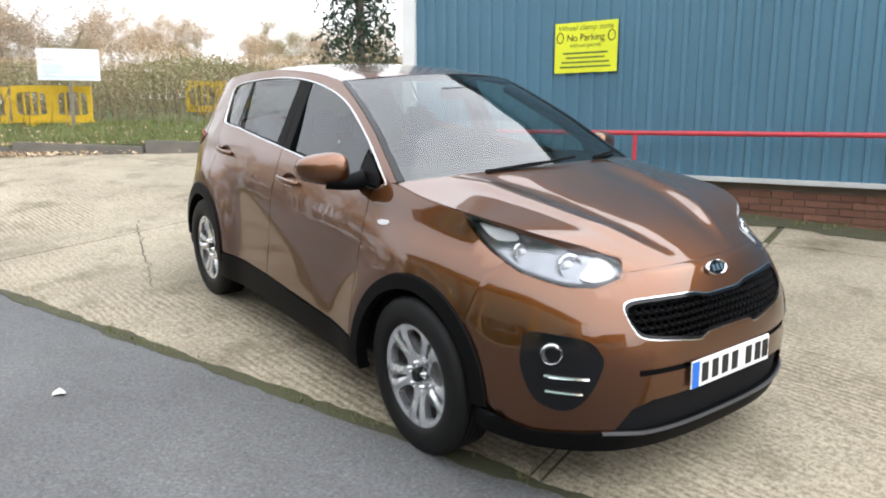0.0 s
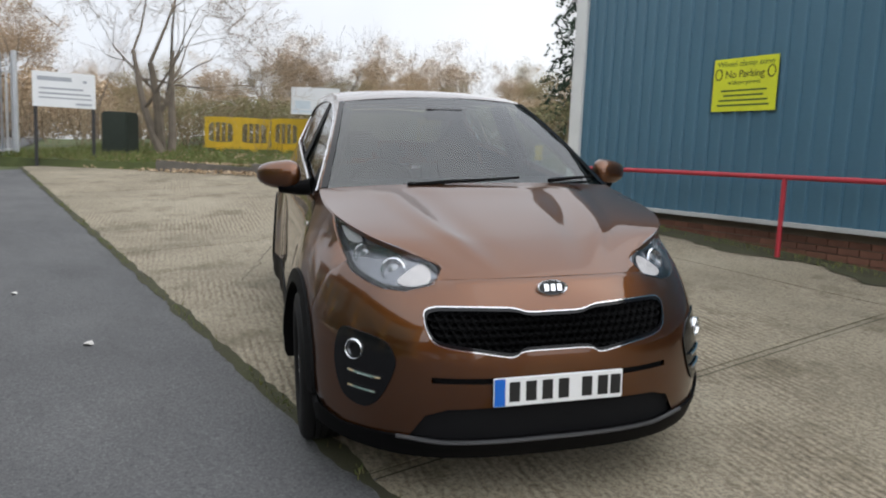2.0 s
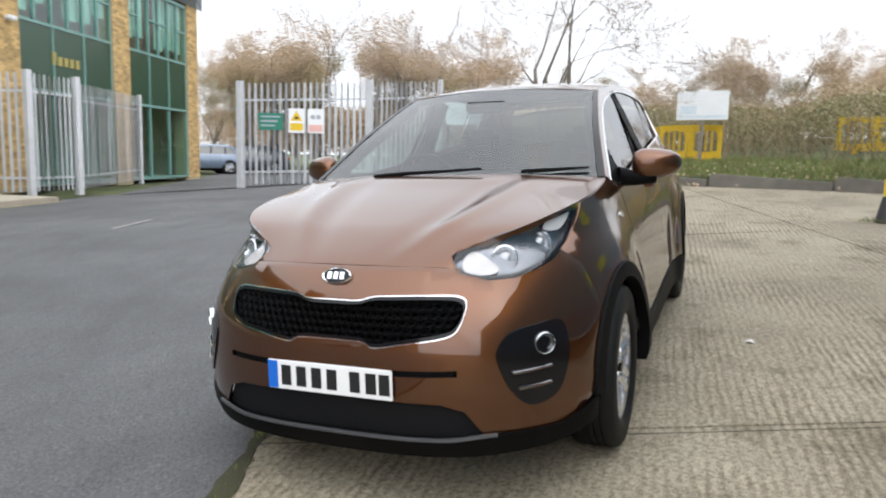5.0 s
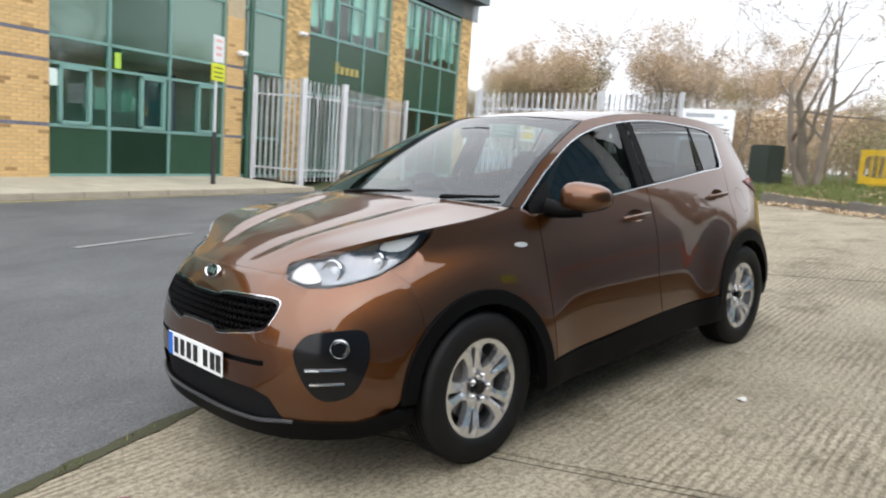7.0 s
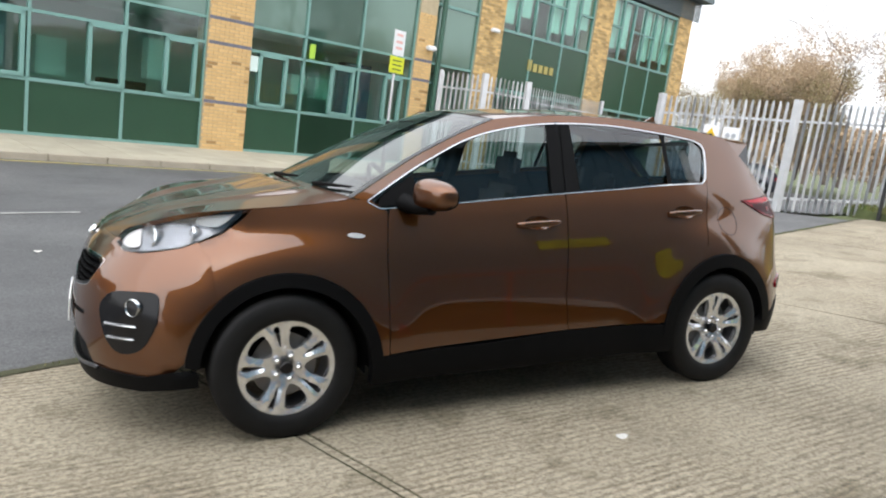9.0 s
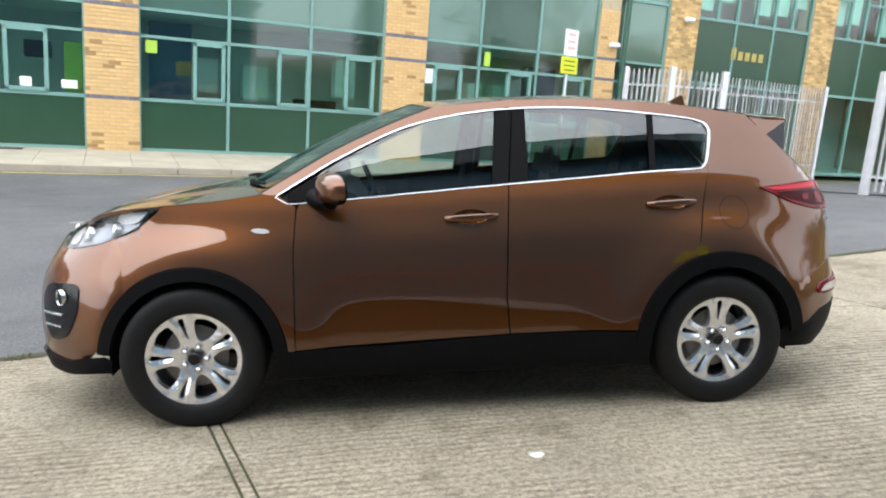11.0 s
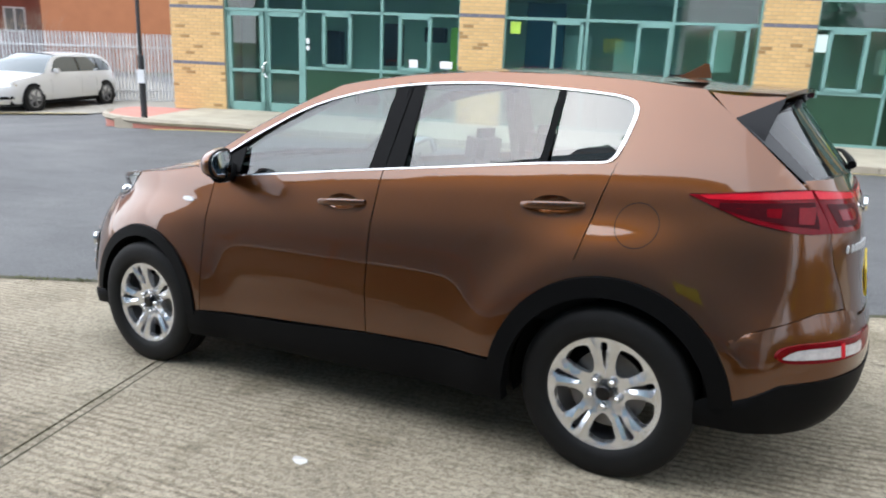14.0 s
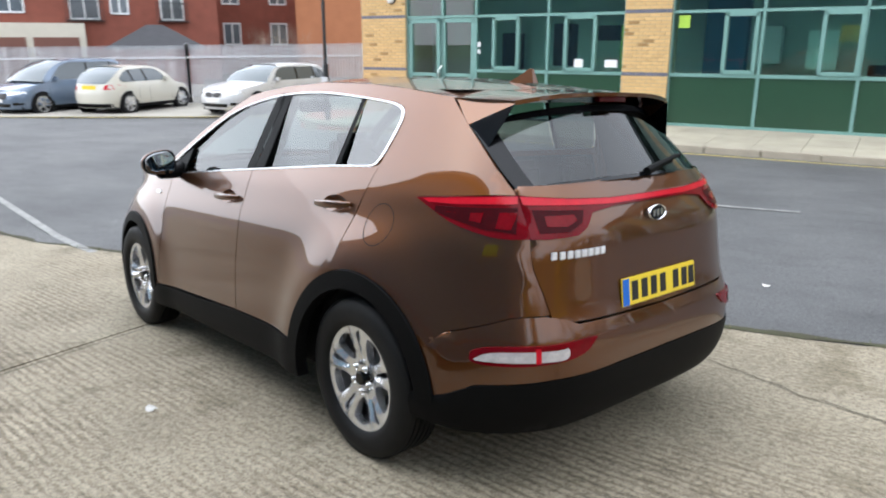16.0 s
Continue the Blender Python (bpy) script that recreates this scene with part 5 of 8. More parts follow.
# wipers, inside, underside
for pts in ([(1.125, -0.36, 1.162), (1.143, -0.16, 1.176), (1.146, 0.03, 1.184), (1.132, 0.22, 1.193)], [(1.095, 0.40, 1.172), (1.062, 0.51, 1.176), (1.022, 0.61, 1.178), (0.985, 0.70, 1.180)]):
    bm = bmesh.new()
    tube(bm, pts, [0.011, 0.010, 0.008, 0.006], 6)
    part("wiper", bm, BLACK_PLASTIC, car)
bm = bmesh.new()
box(bm, (-2.02, -0.62, 0.27), (1.75, 0.62, 0.60), None, 0.05)
box(bm, (-0.93, -0.83, 0.25), (0.90, 0.83, 0.60), None, 0.03)
part("underbody", bm, DARK, car)
bm = bmesh.new()
box(bm, (0.92, -0.62, 0.60), (1.95, 0.62, 0.86), None, 0.05)
box(bm, (-2.02, -0.72, 0.60), (-1.70, 0.72, 0.68), None, 0.02)
box(bm, (-1.0, -0.80, 0.55), (0.92, 0.80, 0.62), None, 0.02)
box(bm, (-2.0, -0.60, 0.62), (-1.05, 0.60, 0.80), None, 0.02)
part("inner_body", bm, DARK, car)
for s in (1, -1):   # door linings and pillars seen through the glass
    bm = bmesh.new()
    sheet(bm, lambda u, v: Vector((0.82 - 2.1 * u, s * (side_y(0.82 - 2.1 * u, 0.6 + (BELT(0.82 - 2.1 * u) - 0.63) * v) - 0.05), 0.6 + (BELT(0.82 - 2.1 * u) - 0.63) * v)), 10, 4)
    part("door_lining", bm, DARK, car)
    bm = bmesh.new()
    sheet(bm, lambda u, v: Vector((-1.36 - 0.55 * u, s * (side_y(-1.36 - 0.55 * u, 0.8 + 0.68 * v) - 0.05), min(1.47, 0.8 + (0.68 - 0.36 * u) * v))), 6, 6)
    part("boot_lining", bm, DARK, car)
    for cx, w in ((0.92, 0.035), (-0.23, 0.05)):
        bm = bmesh.new()
        if cx < 0:
            tube(bm, [(cx + 0.0, s * 0.73, 1.1), (cx - 0.03, s * 0.55, 1.54)], w, 6)
        else:
            tube(bm, [(0.96, s * 0.75, 1.1), (0.62, s * 0.645, 1.31), (0.2, s * 0.55, 1.50)], w, 6)
        part("inner_pillar", bm, DARK, car)
bm = bmesh.new()
sheet(bm, lambda s, t: Vector((0.10 - 1.66 * s, (t - 0.5) * 1.04, 1.545 + 0.02 * math.sin(math.pi * s))), 10, 6)
part("headlining", bm, mat("grey_headlining", (0.22, 0.21, 0.2), 0.95, vary=0.1, fine=300), car)
bm = bmesh.new()
sheet(bm, lambda s, t: Vector((1.08 - 0.62 * s - 0.12 * abs(t - 0.5), (t - 0.5) * 1.46, 1.115 + 0.03 * math.sin(math.pi * s) - 0.16 * smooth01(0.75, 1, s))), 10, 12)
part("dashboard", bm, DARK, car)
for y in (0.37, -0.37):
    bm = bmesh.new()
    box(bm, (-0.30, y - 0.25, 0.60), (0.24, y + 0.25, 0.74), None, 0.05)
    box(bm, (-0.42, y - 0.24, 0.70), (-0.27, y + 0.24, 1.20), Matrix.Translation((0.05, 0, 0)) @ Matrix.Rotation(radians(-10), 4, "Y"), 0.06)
    box(bm, (-0.455, y - 0.13, 1.25), (-0.35, y + 0.13, 1.44), Matrix.Translation((0.1, 0, 0)) @ Matrix.Rotation(radians(-10), 4, "Y"), 0.045)
    part("front_seat", bm, SEAT, car)
for y in (0.40, 0.0, -0.40):
    bm = bmesh.new()
    box(bm, (-1.32, y - 0.20, 0.66), (-1.18, y + 0.20, 1.19), Matrix.Rotation(radians(-6), 4, "Y"), 0.05)
    box(bm, (-1.33, y - 0.12, 1.20), (-1.24, y + 0.12, 1.36), Matrix.Rotation(radians(-6), 4, "Y"), 0.04)
    part("rear_seat", bm, SEAT, car)
bm = bmesh.new()
ringpts = [(0.42 + 0.07 * math.sin(a), -0.37 + 0.185 * math.cos(a), 1.06 + 0.17 * math.sin(a)) for a in [k * math.tau / 28 for k in range(29)]]
tube(bm, ringpts, 0.016, 8, cap=False)
tube(bm, [(0.36, -0.54, 1.04), (0.44, -0.37, 1.03), (0.36, -0.20, 1.04)], 0.02, 6)
part("steering_wheel", bm, DARK, car)
bm = bmesh.new()
box(bm, (0.40, -0.12, 1.455), (0.43, 0.12, 1.52), None, 0.012)
part("inner_mirror", bm, DARK, car)


# wheels
def wheel_parts():
    bm = bmesh.new()
    R = 0.349
    prof = [(0.228, 0.085), (0.236, 0.096), (0.262, 0.104), (0.300, 0.104), (0.326, 0.098), (0.340, 0.088), (0.347, 0.074)]
    for k in range(5):   # tread ribs and grooves
        y = 0.070 - 0.028 * k
        prof += [(R, y), (R, y - 0.020), (R - 0.008, y - 0.0205), (R - 0.008, y - 0.0275)]
    prof += [(R, -0.074), (0.34, -0.088), (0.31, -0.104), (0.24, -0.10), (0.225, -0.085)]
    lathe(bm, prof, 72)
    tyre = part("tyre", bm, RUBBER)
    bm = bmesh.new()
    lathe(bm, [(0.229, 0.086), (0.236, 0.094), (0.240, 0.092), (0.238, 0.084), (0.222, 0.070), (0.212, 0.03), (0.208, -0.08)], 64)
    barrel = part("rim_barrel", bm, mat("dull_rim_barrel", (0.20, 0.20, 0.21), 0.5, 0.8, vary=0.3))
    bm = bmesh.new()
    big, thin = [], []
    for k in range(5):
        c = k * 72 + 90
        ro, ri = 0.204, 0.088
        def P(r, d):
            return (r * math.cos(radians(c + d)), r * math.sin(radians(c + d)))
        big.append(through_points([P(ro - 0.004, 36 - 14), P(ro + 0.003, 36), P(ro - 0.004, 36 + 14), P(0.178, 36 + 17.5), P(0.120, 36 + 15.5), P(ri, 36), P(0.120, 36 - 15.5), P(0.178, 36 - 17.5)], 4, True))
        thin.append(through_points([P(0.203, -3.6), P(0.203, 3.6), P(0.15, 3.0), P(0.106, 1.6), P(0.106, -1.6), P(0.15, -3.0)], 4, True))
    outer = [(0.231 * math.cos(k * math.tau / 90), 0.231 * math.sin(k * math.tau / 90)) for k in range(90)]

    def dish(x, z):
        r = math.hypot(x, z)
        off = abs((math.degrees(math.atan2(z, x)) - 90 + 36) % 72 - 36)   # from the middle of a pair of spokes
        ribbed = 0.011 * math.exp(-((off - 9.5) / 5.0) ** 4) * smooth01(0.075, 0.11, r) * smooth01(0.222, 0.20, r)
        lip = 0.006 * smooth01(0.213, 0.222, r)
        return Vector((x, 0.058 + 0.020 * smooth01(0.05, 0.21, r) - 0.012 * smooth01(0.06, 0.03, r) + ribbed + lip, z))

    panel(bm, outer, dish, 0.020, big + thin, 0.035, lambda co: Vector((0, 1, 0)), flip=True)
    spokes = part("spokes", bm, ALLOY, None, "silver ten-spoke alloy face", angle=30)
    bm = bmesh.new()
    lathe(bm, [(0.155, 0.010), (0.155, 0.020), (0.07, 0.022), (0.06, 0.03), (0.0, 0.03)], 40)
    disc = part("brake_disc", bm, mat("brake_disc", (0.16, 0.15, 0.14), 0.45, 0.8, vary=0.3))
    bm = bmesh.new()
    lathe(bm, [(0.031, 0.05), (0.031, 0.078), (0.026, 0.083), (0.0, 0.084)], 28)
    cap = part("hub_cap", bm, BLACK_GLOSS)
    bm = bmesh.new()
    lathe(bm, [(0.0175, 0.071), (0.0165, 0.0735), (0.0135, 0.067), (0.0115, 0.066), (0.0115, 0.080), (0.007, 0.085), (0.0, 0.085)], 12)
    nut = part("wheel_nut", bm, CHROME)
    return tyre, barrel, spokes, disc, cap, nut


tyre, barrel, spokes, disc, cap, nut = wheel_parts()
first = True
for (wx, wy, turn_by) in ((1.335, 0.822, 15), (-1.335, 0.828, 1), (1.335, -0.822, 40), (-1.335, -0.828, 15)):
    s = 1 if wy > 0 else -1
    hub = new("wheel")
    hub.parent = car
    hub.matrix_local = Matrix.Translation((wx, wy, 0.349)) @ Matrix.Rotation(0 if s > 0 else math.pi, 4, "Z") @ Matrix.Rotation(radians(turn_by), 4, "Y")
    for o in (tyre, barrel, spokes, disc, cap):
        c = o if first else o.copy()
        if not first:
            scene.collection.objects.link(c)
        c.parent = hub
    for k in range(5):
        c = nut if (first and k == 0) else nut.copy()
        if not (first and k == 0):
            scene.collection.objects.link(c)
        c.parent = hub
        a = radians(72 * k + 90 + 36)
        c.matrix_local = Matrix.Translation((0.057 * math.cos(a), 0, 0.057 * math.sin(a)))
    first = False
for (cx, cz), r in ((HF, 0.40), (HR, 0.405)):
    for s in (1, -1):
        bm = bmesh.new()
        sheet(bm, lambda u, v: Vector((cx + r * math.cos(math.pi * (1.12 * u - 0.06)), s * (0.60 + 0.275 * v), cz + r * math.sin(math.pi * (1.12 * u - 0.06)))), 20, 2)
        part("wheel_arch_liner", bm, DARK, car)


# ---- pavement and kerb of the offices ----
def face_pt(s, out, z=0.0):
    """A place by its run along the offices' front, its distance out from it, and its height."""
    p = FACE @ Vector((s, out, 0))
    return Vector((p.x, p.y, z))


pavement = thing("pavement", "pale concrete flag pavement before the offices", "pavement", kind="structure")
for k in range(24):
    a, b = -6.2 + 0.78 * k, -6.2 + 0.78 * (k + 1) - 0.008
    for o0, o1 in ((0.0, 0.9), (0.908, 1.75), (1.758, 2.6)):
        bm = bmesh.new()
        q = [face_pt(s, o, 0.155 - 0.018 * o) for s, o in ((a, o0), (b, o0), (b, o1), (a, o1))]
        top = [bm.verts.new(p) for p in q]
        bot = [bm.verts.new(p - Vector((0, 0, 0.2))) for p in q]
        bm.faces.new(top)
        for i in range(4):
            bm.faces.new((top[i], bot[i], bot[(i + 1) % 4], top[(i + 1) % 4]))
        bmesh.ops.recalc_face_normals(bm, faces=bm.faces)
        part("flag", bm, PAVE, pavement, smooth=False)
kerb = thing("kerb", "pale concrete kerb stones along the pavement", "kerb", kind="structure")
bm = bmesh.new()
box(bm, (0, 0, -0.25), (0.905, 0.14, 0.0), None, 0.015)
stone = part("kerb_stone", bm, KERB, kerb, smooth=False)
stone.matrix_local = Matrix.Translation(face_pt(-6.2, 2.61, 0.112)) @ Matrix.Rotation(FACE_TURN, 4, "Z")
for k in range(1, 21):
    c = stone.copy()
    scene.collection.objects.link(c)
    c.matrix_local = Matrix.Translation(face_pt(-6.2 + 0.915 * k, 2.61, 0.112)) @ Matrix.Rotation(FACE_TURN, 4, "Z")
bm = bmesh.new()
sheet(bm, lambda s, t: (lambda p: Vector((p.x, p.y, ground_z(p.x, p.y) + 0.012)))(face_pt(-6 + 18 * s, 2.95 + 0.09 * t)), 60, 1)
tagged(part("yellow_line", bm, PAINT_YELLOW), "worn yellow line beside the kerb", "road marking", kind="structure")
for a, b in ((1.9, 3.5), (-1.6, -0.5), (4.7, 6.3)):
    bm = bmesh.new()
    sheet(bm, lambda s, t: (lambda p: Vector((p.x, p.y, ground_z(p.x, p.y) + 0.014)))(face_pt(a + (b - a) * s, 7.1 + 0.07 * t)), 12, 1)
    tagged(part("centre_line", bm, PAINT_WHITE), "worn white dash on the road", "road marking", kind="structure")
bm = bmesh.new()
sheet(bm, lambda s, t: (lambda p: Vector((p.x, p.y, ground_z(p.x, p.y) + 0.012)))(Vector((4.35 + 6 * s, 0.36 + 0.3 * s + 0.09 * t, 0))), 30, 1)
tagged(part("give_way_line", bm, PAINT_WHITE), "worn white line across the yard mouth", "road marking", kind="structure")


# ---- bricks ----
def brick_mesh(name, size, material, parent):
    bm = bmesh.new()
    box(bm, (0, -0.03, 0), size)
    ob = part(name, bm, material, parent, smooth=False)
    return ob


def brick_wall(parent, m, x0, x1, z0, z1, rng, mats, depth=0.012, course=0.075, length=0.225):
    """Lays bricks in stretcher bond on a face; mats(z) gives the material for a height."""
    protos = {}
    n = int((z1 - z0) / course)
    for j in range(n):
        z = z0 + j * course
        x = x0 - (length / 2 if j % 2 else 0)
        while x < x1 - 0.02:
            a, b = max(x, x0), min(x + length, x1)
            w = round(b - a - 0.010, 3)
            if w > 0.03:
                material = mats(z, rng)
                key = (w, material.name)
                if key not in protos:
                    ob = brick_mesh("brick", (w, depth, course - 0.011), material, parent)
                    protos[key] = ob
                else:
                    ob = protos[key].copy()
                    scene.collection.objects.link(ob)
                ob.matrix_local = m @ Matrix.Translation((a + 0.005, rng.uniform(-0.0015, 0.0015), z + 0.005))
            x += length


# ---- the offices ----
OFFICE_GLASS = glass("office_glass", (0.50, 0.76, 0.68), 0.0, 2.05)
SPANDREL = mat("grey_green_spandrel_glass", (0.07, 0.125, 0.10), 0.04, vary=0.12, scale=0.6, bump=0, coat=0.0, spec=0.9)
SPANDREL.node_tree.nodes["Principled BSDF"].inputs["IOR"].default_value = 1.75
SPANDREL.node_tree.nodes["Principled BSDF"].inputs["Specular Tint"].default_value = (0.78, 0.97, 0.88, 1)
ROOM = mat("dim_office_wall", (0.60, 0.66, 0.62), 0.9, vary=0.4, scale=0.6)
BLIND = mat("pale_blind", (0.70, 0.82, 0.79), 0.7, vary=0.15, scale=2)
NOTICE = mat("lime_notice", (0.35, 0.55, 0.06), 0.6, vary=0.1)
BLUE_THING = mat("blue_partition", (0.02, 0.10, 0.20), 0.7, vary=0.2)
offices = thing("office_building", "office block with buff brick piers and green glazed bays", "building")
# local frame: x along the front, y back from it, z up
rngb = random.Random(11)


def office_mats(z, r):
    if any(abs(z - b) < 0.04 for b in (1.20, 2.45, 2.99)):
        return BRICK_BLUE
    return BRICK_BROWN if r.random() < 0.06 else BRICK_BUFF


PIERS = [(-0.955, 0.09), (5.28, 6.27), (11.87, 13.25), (-6.40, -5.78)]
WING_PIERS = [(-9.08, -8.06), (-14.5, -13.5), (-19.75, -18.8)]
for a, b in PIERS + WING_PIERS:
    bm = boxed((a + 0.004, -0.5, 0.0), (b - 0.004, 0.055, 7.4), FACE)
    pier = part("brick_pier", bm, MORTAR, offices, "buff brick pier with blue brick bands", smooth=False)
    if (a, b) in PIERS:
        brick_wall(pier, FACE @ Matrix.Translation((0, 0.057, 0)), a, b, 0.12, 4.3, rngb, office_mats)
    else:
        bm = bmesh.new()
        j = 0
        z = 0.12
        while z < 7.3:
            x = a - (0.1125 if j % 2 else 0)
            while x < b - 0.02:
                lo, hi = max(a, x), min(b, x + 0.225)
                if hi - lo > 0.04:
                    box(bm, (lo + 0.005, 0.03, z + 0.005), (hi - 0.005, 0.067 + rngb.uniform(-0.003, 0.003), z + 0.069), FACE)
                x += 0.225
            z += 0.075
            j += 1
        tagged(part("brickwork", bm, mat("buff_brickwork", (0.54, 0.37, 0.16), 0.9, vary=0.45, scale=5, fine=60, bump=0.4, island=0.8) if "buff_brickwork" not in bpy.data.materials else bpy.data.materials["buff_brickwork"], pier, smooth=False), kind="stuff")


def bar(bm, x0, x1, z0, z1, y0=-0.10, y1=0.0):
    box(bm, (x0, y0, z0), (x1, y1, z1), FACE)


def pane_part(x0, x1, z0, z1, material, parent, name="pane", y=-0.05):
    bm = bmesh.new()
    vs = [bm.verts.new(FACE @ Vector(p)) for p in ((x0, y, z0), (x1, y, z0), (x1, y, z1), (x0, y, z1))]
    f = bm.faces.new(vs[::-1])
    bm.normal_update()
    if f.normal.dot(FACE.to_3x3() @ Vector((0, 1, 0))) < 0:
        f.normal_flip()
    ob = part(name, bm, material, parent, smooth=False)
    ob.visible_shadow = False
    return ob


def bay(x0, x1, cuts, casements, top=7.2, door=None):
    """One glazed bay: green panels, a row of windows, a transom row, tall panes above."""
    glazing = new("glazed_bay")
    glazing.parent = offices
    glazing["label"] = "green framed glazing over dark green panels"

    def rail_bar(*ends):
        fb = bmesh.new()
        bar(fb, *ends)
        part("frame_bar", fb, FRAME, glazing, smooth=False)

    for z, h in ((0.14, 0.07), (1.17, 0.07), (2.43, 0.06), (2.96, 0.06), (4.55, 0.08), (6.6, 0.1), (top, 0.12)):
        if door and z < 2.0:
            for a, b in ((x0, door[0]), (door[1], x1)):
                if b - a > 0.1:
                    rail_bar(a, b, z, z + h)
        else:
            rail_bar(x0, x1, z, z + h)
    xs = [x0, *cuts, x1]
    for x in xs:
        rail_bar(x - 0.03, x + 0.03, 0.14, top)
    for a, b in zip(xs, xs[1:]):
        is_door = door and a >= door[0] - 0.05 and b <= door[1] + 0.05
        if not is_door:
            bm = boxed((a + 0.03, -0.09, 0.21), (b - 0.03, -0.03, 1.17), FACE)
            part("green_panel", bm, PANEL, glazing, "dark green infill panel", smooth=False)
            pane_part(a + 0.03, b - 0.03, 1.24, 2.43, OFFICE_GLASS, glazing)
        pane_part(a + 0.03, b - 0.03, 2.49, 2.96, OFFICE_GLASS, glazing)
        pane_part(a + 0.03, b - 0.03, 3.02, 4.55, SPANDREL, glazing, "upper_pane")
        pane_part(a + 0.03, b - 0.03, 4.63, 6.6, SPANDREL, glazing, "upper_pane")
    for a, b in casements:
        bm = bmesh.new()
        for lo, hi, zl, zh in ((a, a + 0.075, 1.24, 2.43), (b - 0.075, b, 1.24, 2.43), (a, b, 1.24, 1.315), (a, b, 2.355, 2.43)):
            box(bm, (lo, -0.07, zl), (hi, 0.03, zh), FACE)
        part("casement", bm, FRAME, glazing, smooth=False)
    return glazing


bay(0.09, 5.28, [1.785, 3.53], [(0.28, 0.98), (1.79, 2.50), (3.60, 4.25)])
bay(6.27, 11.87, [8.05, 9.90, 10.83], [(6.9, 7.65), (8.75, 9.45)], door=(9.90, 11.87))
bay(-5.78, -0.955, [-2.40, -4.04], [(-1.95, -1.2), (-3.9, -3.2), (-5.5, -4.9)])
bay(-8.06, -6.40, [], [])
# the glazed entrance
for a, b in ((9.93, 10.85), (10.90, 11.82)):
    bm = bmesh.new()
    for lo, hi, zl, zh in ((a, a + 0.10, 0.16, 2.42), (b - 0.10, b, 0.16, 2.42), (a, b, 0.16, 0.36), (a, b, 2.32, 2.42), (a, b, 1.05, 1.13)):
        box(bm, (lo, -0.08, zl), (hi, 0.0, zh), FACE)
    leaf = part("entrance_door", bm, FRAME, offices, "green framed glass entrance door", smooth=False)
    pane_part(a + 0.10, b - 0.10, 0.36, 2.32, OFFICE_GLASS, leaf)
bm = bmesh.new()
tube(bm, [FACE @ Vector((10.80 + 0.10 * math.sin(t), 0.06 + 0.02 * math.sin(t), 1.12 + 0.17 * math.cos(t))) for t in [math.pi * k / 10 for k in range(11)]], 0.018, 8)
part("pull_handle", bm, CHROME, offices, "curved steel pull handle")
# wing with its upper windows
for a, b in ((-13.5, -9.08), (-18.8, -14.5)):
    glazing = new("glazed_bay")
    glazing.parent = offices
    glazing["label"] = "green framed glazing over dark green panels"

    def wing_bar(*ends):
        fb = bmesh.new()
        bar(fb, *ends)
        part("frame_bar", fb, FRAME, glazing, smooth=False)

    for z, h in ((0.14, 0.07), (2.6, 0.08), (4.35, 0.08), (6.45, 0.1)):
        wing_bar(a, b, z, z + h)
    n = 6
    for k in range(n + 1):
        x = a + (b - a) * k / n
        wing_bar(x - 0.035, x + 0.035, 4.43, 6.45)
        if k % 2 == 0:
            wing_bar(x - 0.03, x + 0.03, 0.21, 4.35)
    for k in range(n):
        if k % 3 != 1:
            x0, x1 = a + (b - a) * k / n, a + (b - a) * (k + 1) / n
            wing_bar(x0 + 0.035, x1 - 0.035, 5.5, 5.56)
    part("green_panel", boxed((a, -0.09, 2.68), (b, -0.03, 4.35), FACE), PANEL, glazing, "dark green infill panel", smooth=False)
    pane_part(a, b, 0.2, 2.6, OFFICE_GLASS, glazing)
    for k in range(n):
        x0, x1 = a + (b - a) * k / n, a + (b - a) * (k + 1) / n
        pane_part(x0, x1, 4.43, 6.45, OFFICE_GLASS, glazing)
        if k % 3 != 0 or k == 0:
            part("blind", boxed((x0 + 0.05, -0.22, 4.6 + 0.5 * rngb.random()), (x1 - 0.05, -0.2, 6.45), FACE), BLIND, offices, smooth=False)
part("roof", boxed((-20.2, -14, 7.32), (13.3, 0.6, 7.75), FACE), GREY_STEEL, offices, "grey profiled steel roof edge", smooth=False)
bm = bmesh.new()
for k in range(12):
    box(bm, (-20.2, 0.06, 6.62 + k * 0.06), (-8.06, 0.10, 6.655 + k * 0.06), FACE)
part("eaves_cladding", bm, GREY_STEEL, offices, "grey ribbed eaves cladding", smooth=False)
bm = bmesh.new()
box(bm, (-20.0, -14, 0.1), (13.25, -13.8, 7.3), FACE)
box(bm, (13.05, -14, 0.1), (13.25, -0.5, 7.3), FACE)
box(bm, (-20.0, -14, 0.1), (-19.8, -0.1, 7.3), FACE)
part("outer_wall", bm, MORTAR, offices, smooth=False)
bm = bmesh.new()
box(bm, (-19.7, -3.2, 0.15), (13.04, -3.1, 7.2), FACE)
box(bm, (-19.7, -3.1, 0.10), (13.04, -0.12, 0.15), FACE)
box(bm, (-19.7, -3.1, 2.98), (13.04, -0.12, 3.0), FACE)
part("inner_wall", bm, ROOM, offices, smooth=False)
